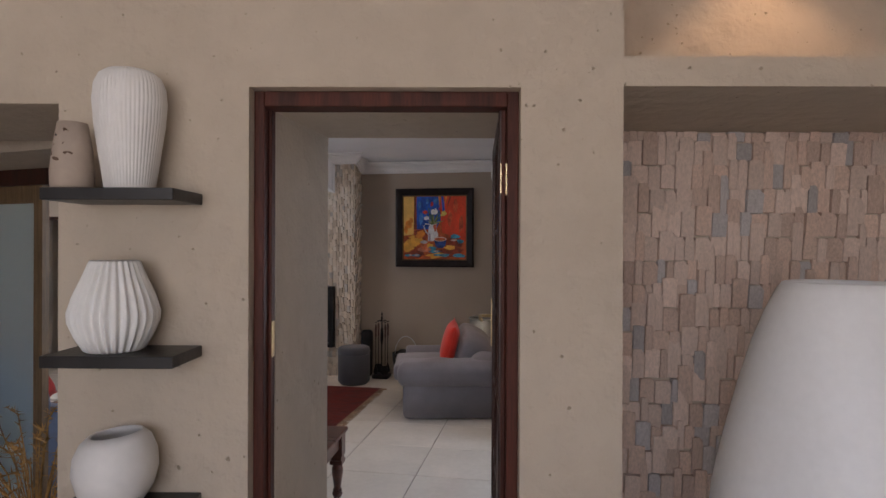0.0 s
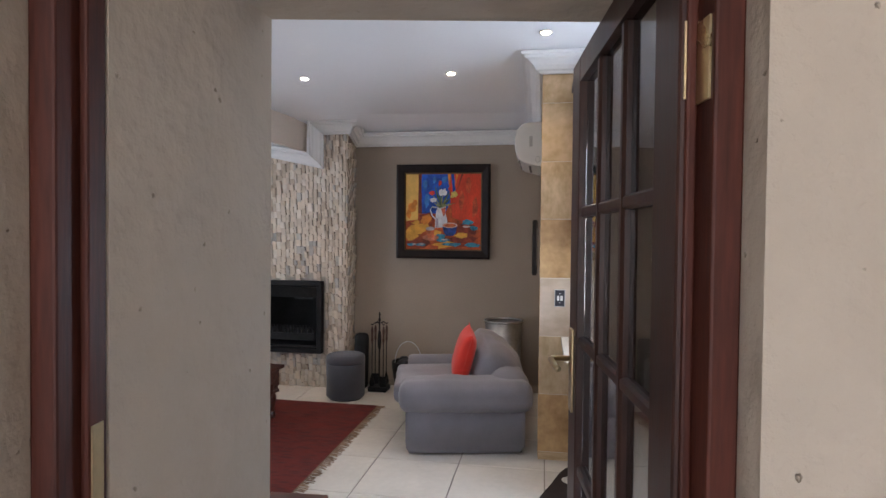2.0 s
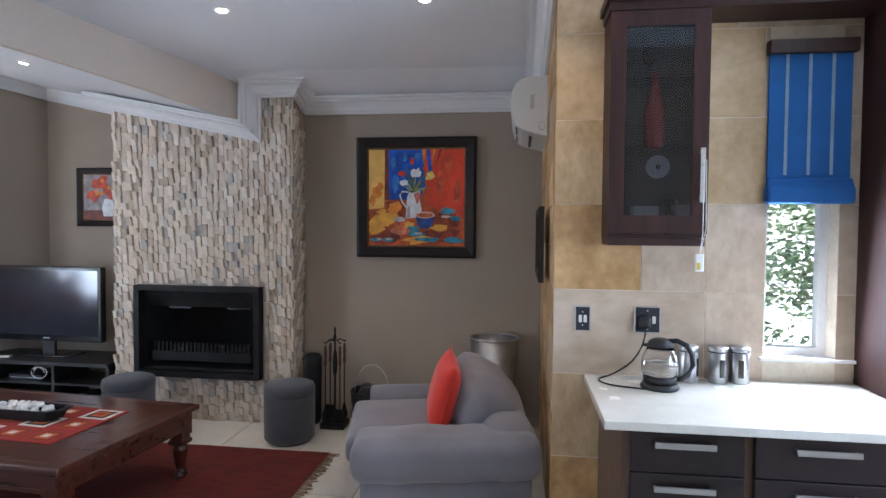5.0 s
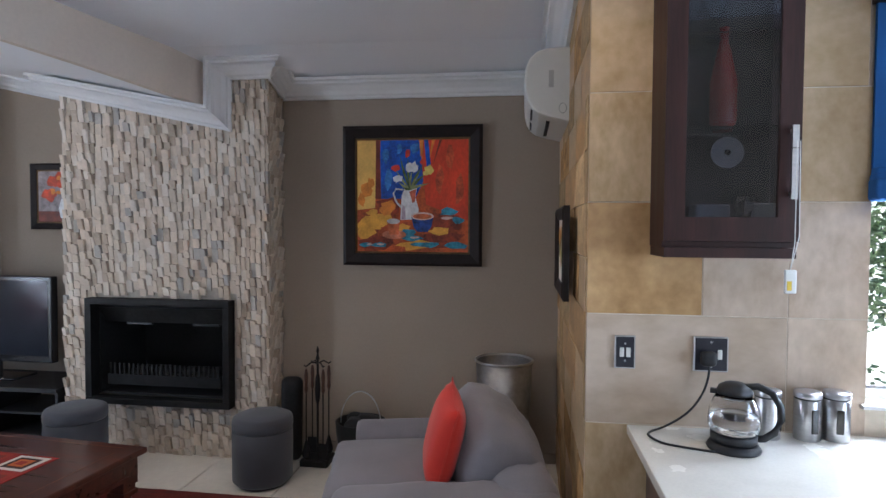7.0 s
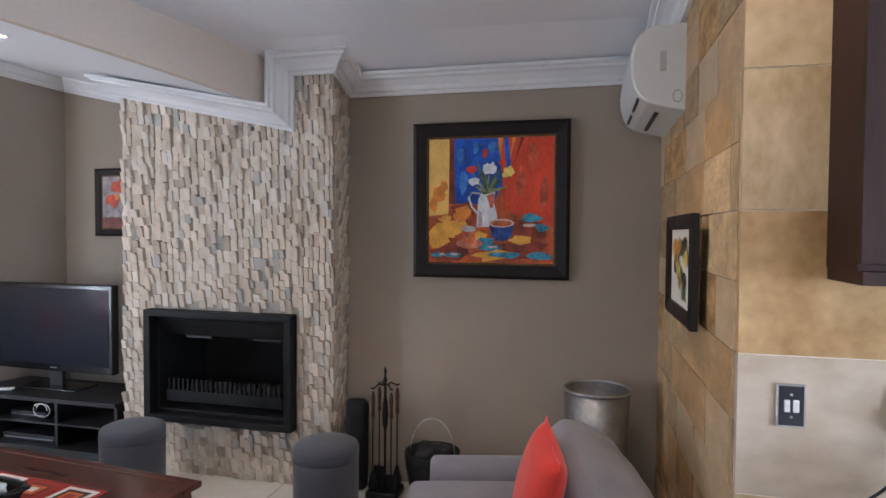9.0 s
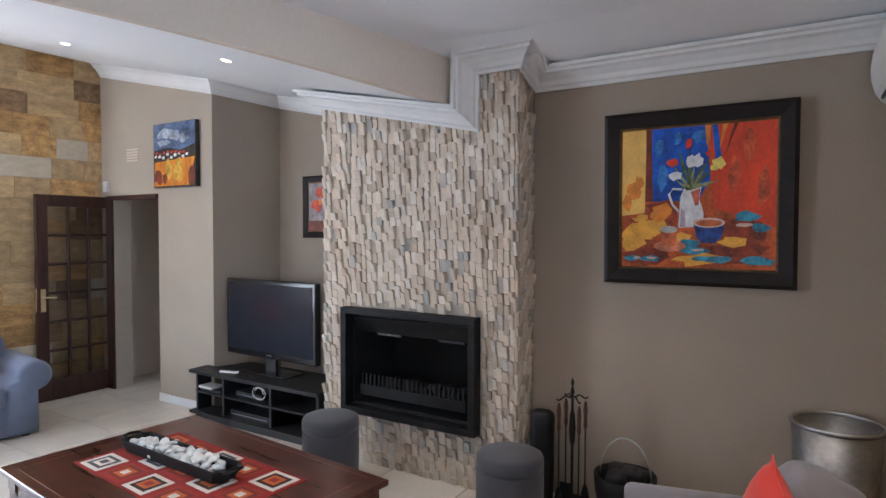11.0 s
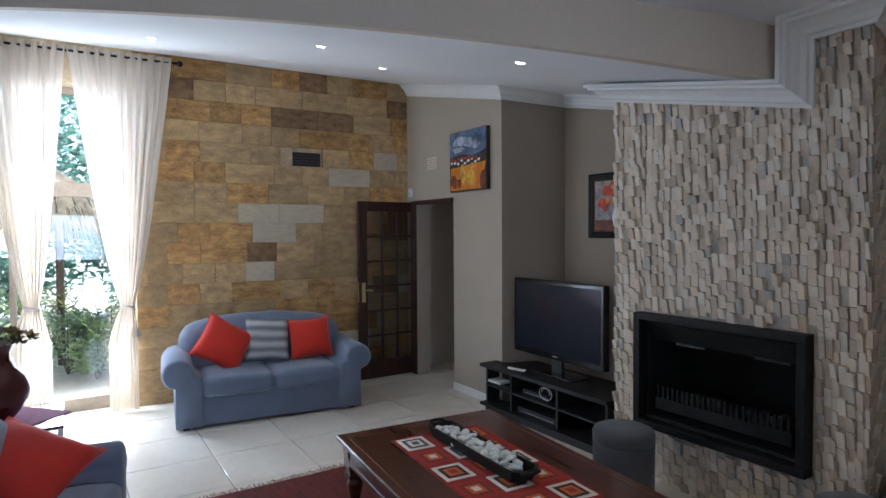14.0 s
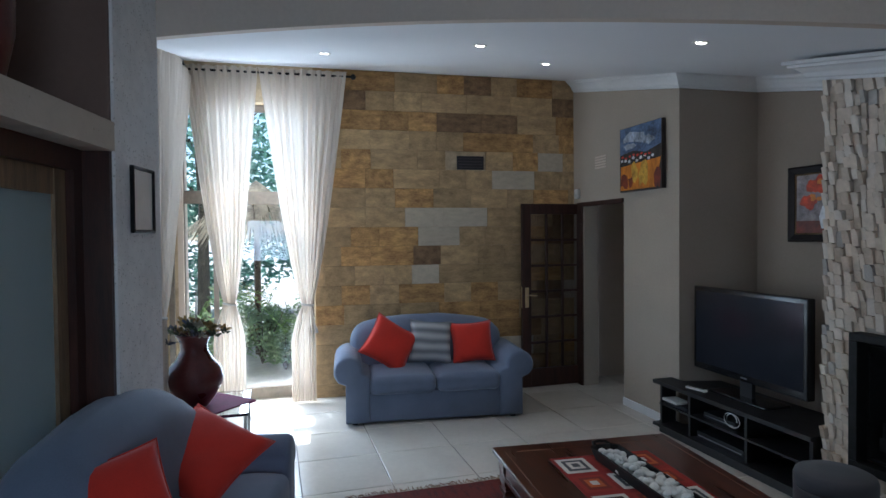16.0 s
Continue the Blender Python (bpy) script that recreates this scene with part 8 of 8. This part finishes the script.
while z < 2.12:
    x = 0.0
    while x < 1.6:
        w, h = rr.uniform(0.028, 0.078), rr.choice((0.105, 0.105, 0.13, 0.17))
        o = new("stone_strip", panel_me[rr.choices((0, 1, 2), (0.42, 0.13, 0.45))[0]][rr.randrange(4)])
        o.parent = STONEPANEL
        o.matrix_basis = DOOR @ pose(1.251 + x, 0.742, z + rr.uniform(-0.006, 0.006)) @ Matrix.Diagonal((w - 0.0015, rr.uniform(0.014, 0.034), min(h, 2.128 - z), 1))
        x += w
    z += 0.105

# honed stone tiles of the kitchen corner
TRAV = [mat("honed_ochre_stone", (0.54, 0.35, 0.165), 0.35, var=0.2, scale=2.6, grain=9, bump=0.06, dist=0.003, tint=(0.34, 0.18, 0.06), rnd=0.08),
        mat("honed_cream_stone", (0.58, 0.47, 0.37), 0.35, var=0.12, scale=2.4, grain=8, bump=0.06, dist=0.003, tint=(0.42, 0.31, 0.21), rnd=0.05),
        mat("honed_sand_stone", (0.545, 0.405, 0.25), 0.35, var=0.16, scale=2.6, grain=10, bump=0.06, dist=0.003, tint=(0.40, 0.265, 0.12), rnd=0.08)]
trav_me = [block_mesh("wall_tile", m, 0.0, 0.003) for m in TRAV]
rr = random.Random(99)
ROWZ = [0.0, 0.06, 0.48, 0.90, 1.32, 1.744, 2.156, 2.575, 2.98]
for i in range(len(ROWZ) - 1):
    x = 0.63
    while x < 3.36:
        w = rr.choice((0.42, 0.42, 0.30, 0.55)) if x > 0.64 else (0.42, 0.36, 0.24, 0.72, 0.42, 0.23, 0.42, 0.3)[i]
        b = min(x + w, 3.38)
        lo, hi = ROWZ[i], ROWZ[i + 1]
        k = 1 if (i == 3 or (i == 4 and x > 0.9) or x > 1.29) else (0 if x < 0.8 and i in (1, 4) else 2)
        if x < 1.62 - 0.001 and b > 1.62:
            b = 1.62
        inside = x >= 1.62 - 0.001 and x < 1.94
        if inside and b > 1.94:
            b = 1.94
        if inside and lo >= 0.9 and hi <= 2.6:
            x = b
            continue
        lay("wall_tile", trav_me[k], KITWALL, pose(0, 5.58, 0), x, b, 0.024, lo, hi, 0.0012)
        x = b
M_E = Matrix(((0, 1, 0, 0.655), (-1, 0, 0, 7.40), (0, 0, 1, 0), (0, 0, 0, 1)))
for i in range(len(ROWZ) - 1):
    x = -0.2 * (i % 2)
    while x < 1.82:
        w = rr.choice((0.30, 0.42, 0.42, 0.36))
        a, b = max(0.0, x), min(1.82, x + w)
        x += w
        if b - a > 0.03:
            zs = [ROWZ[i], (ROWZ[i] + ROWZ[i + 1]) / 2, ROWZ[i + 1]] if ROWZ[i + 1] - ROWZ[i] > 0.3 else [ROWZ[i], ROWZ[i + 1]]
            for lo, hi in zip(zs, zs[1:]):
                lay("wall_tile", (sand_me + trav_me)[rr.choice((0, 1, 1, 4, 4, 6))], KITWALL, M_E, a, b, 0.024 + rr.uniform(0, 0.005), lo, hi, 0.0008)

# floor tiles
bm = bmesh.new()
v = bx(bm, -0.2965, 0.2965, -0.2965, 0.2965, -0.008, 0.0)
bevel(bm, 0.0018, 1)
tile_me = mesh_of("floor_tile", bm, M_TILE)
FLOOR = bpy.data.objects["floor"]
for i in range(-12, 6):
    for j in range(-12, 7):
        x, y = 0.08 + 0.6 * (i + 0.5), 4.16 + 0.6 * (j + 0.5)
        if (x < -3.2 and y < 2.9) or x < -6.9 or x > 3.5 or (y < -1.2):
            continue
        o = new("floor_tile", tile_me)
        o.parent = FLOOR
        o.matrix_basis = pose(x, y, 0)
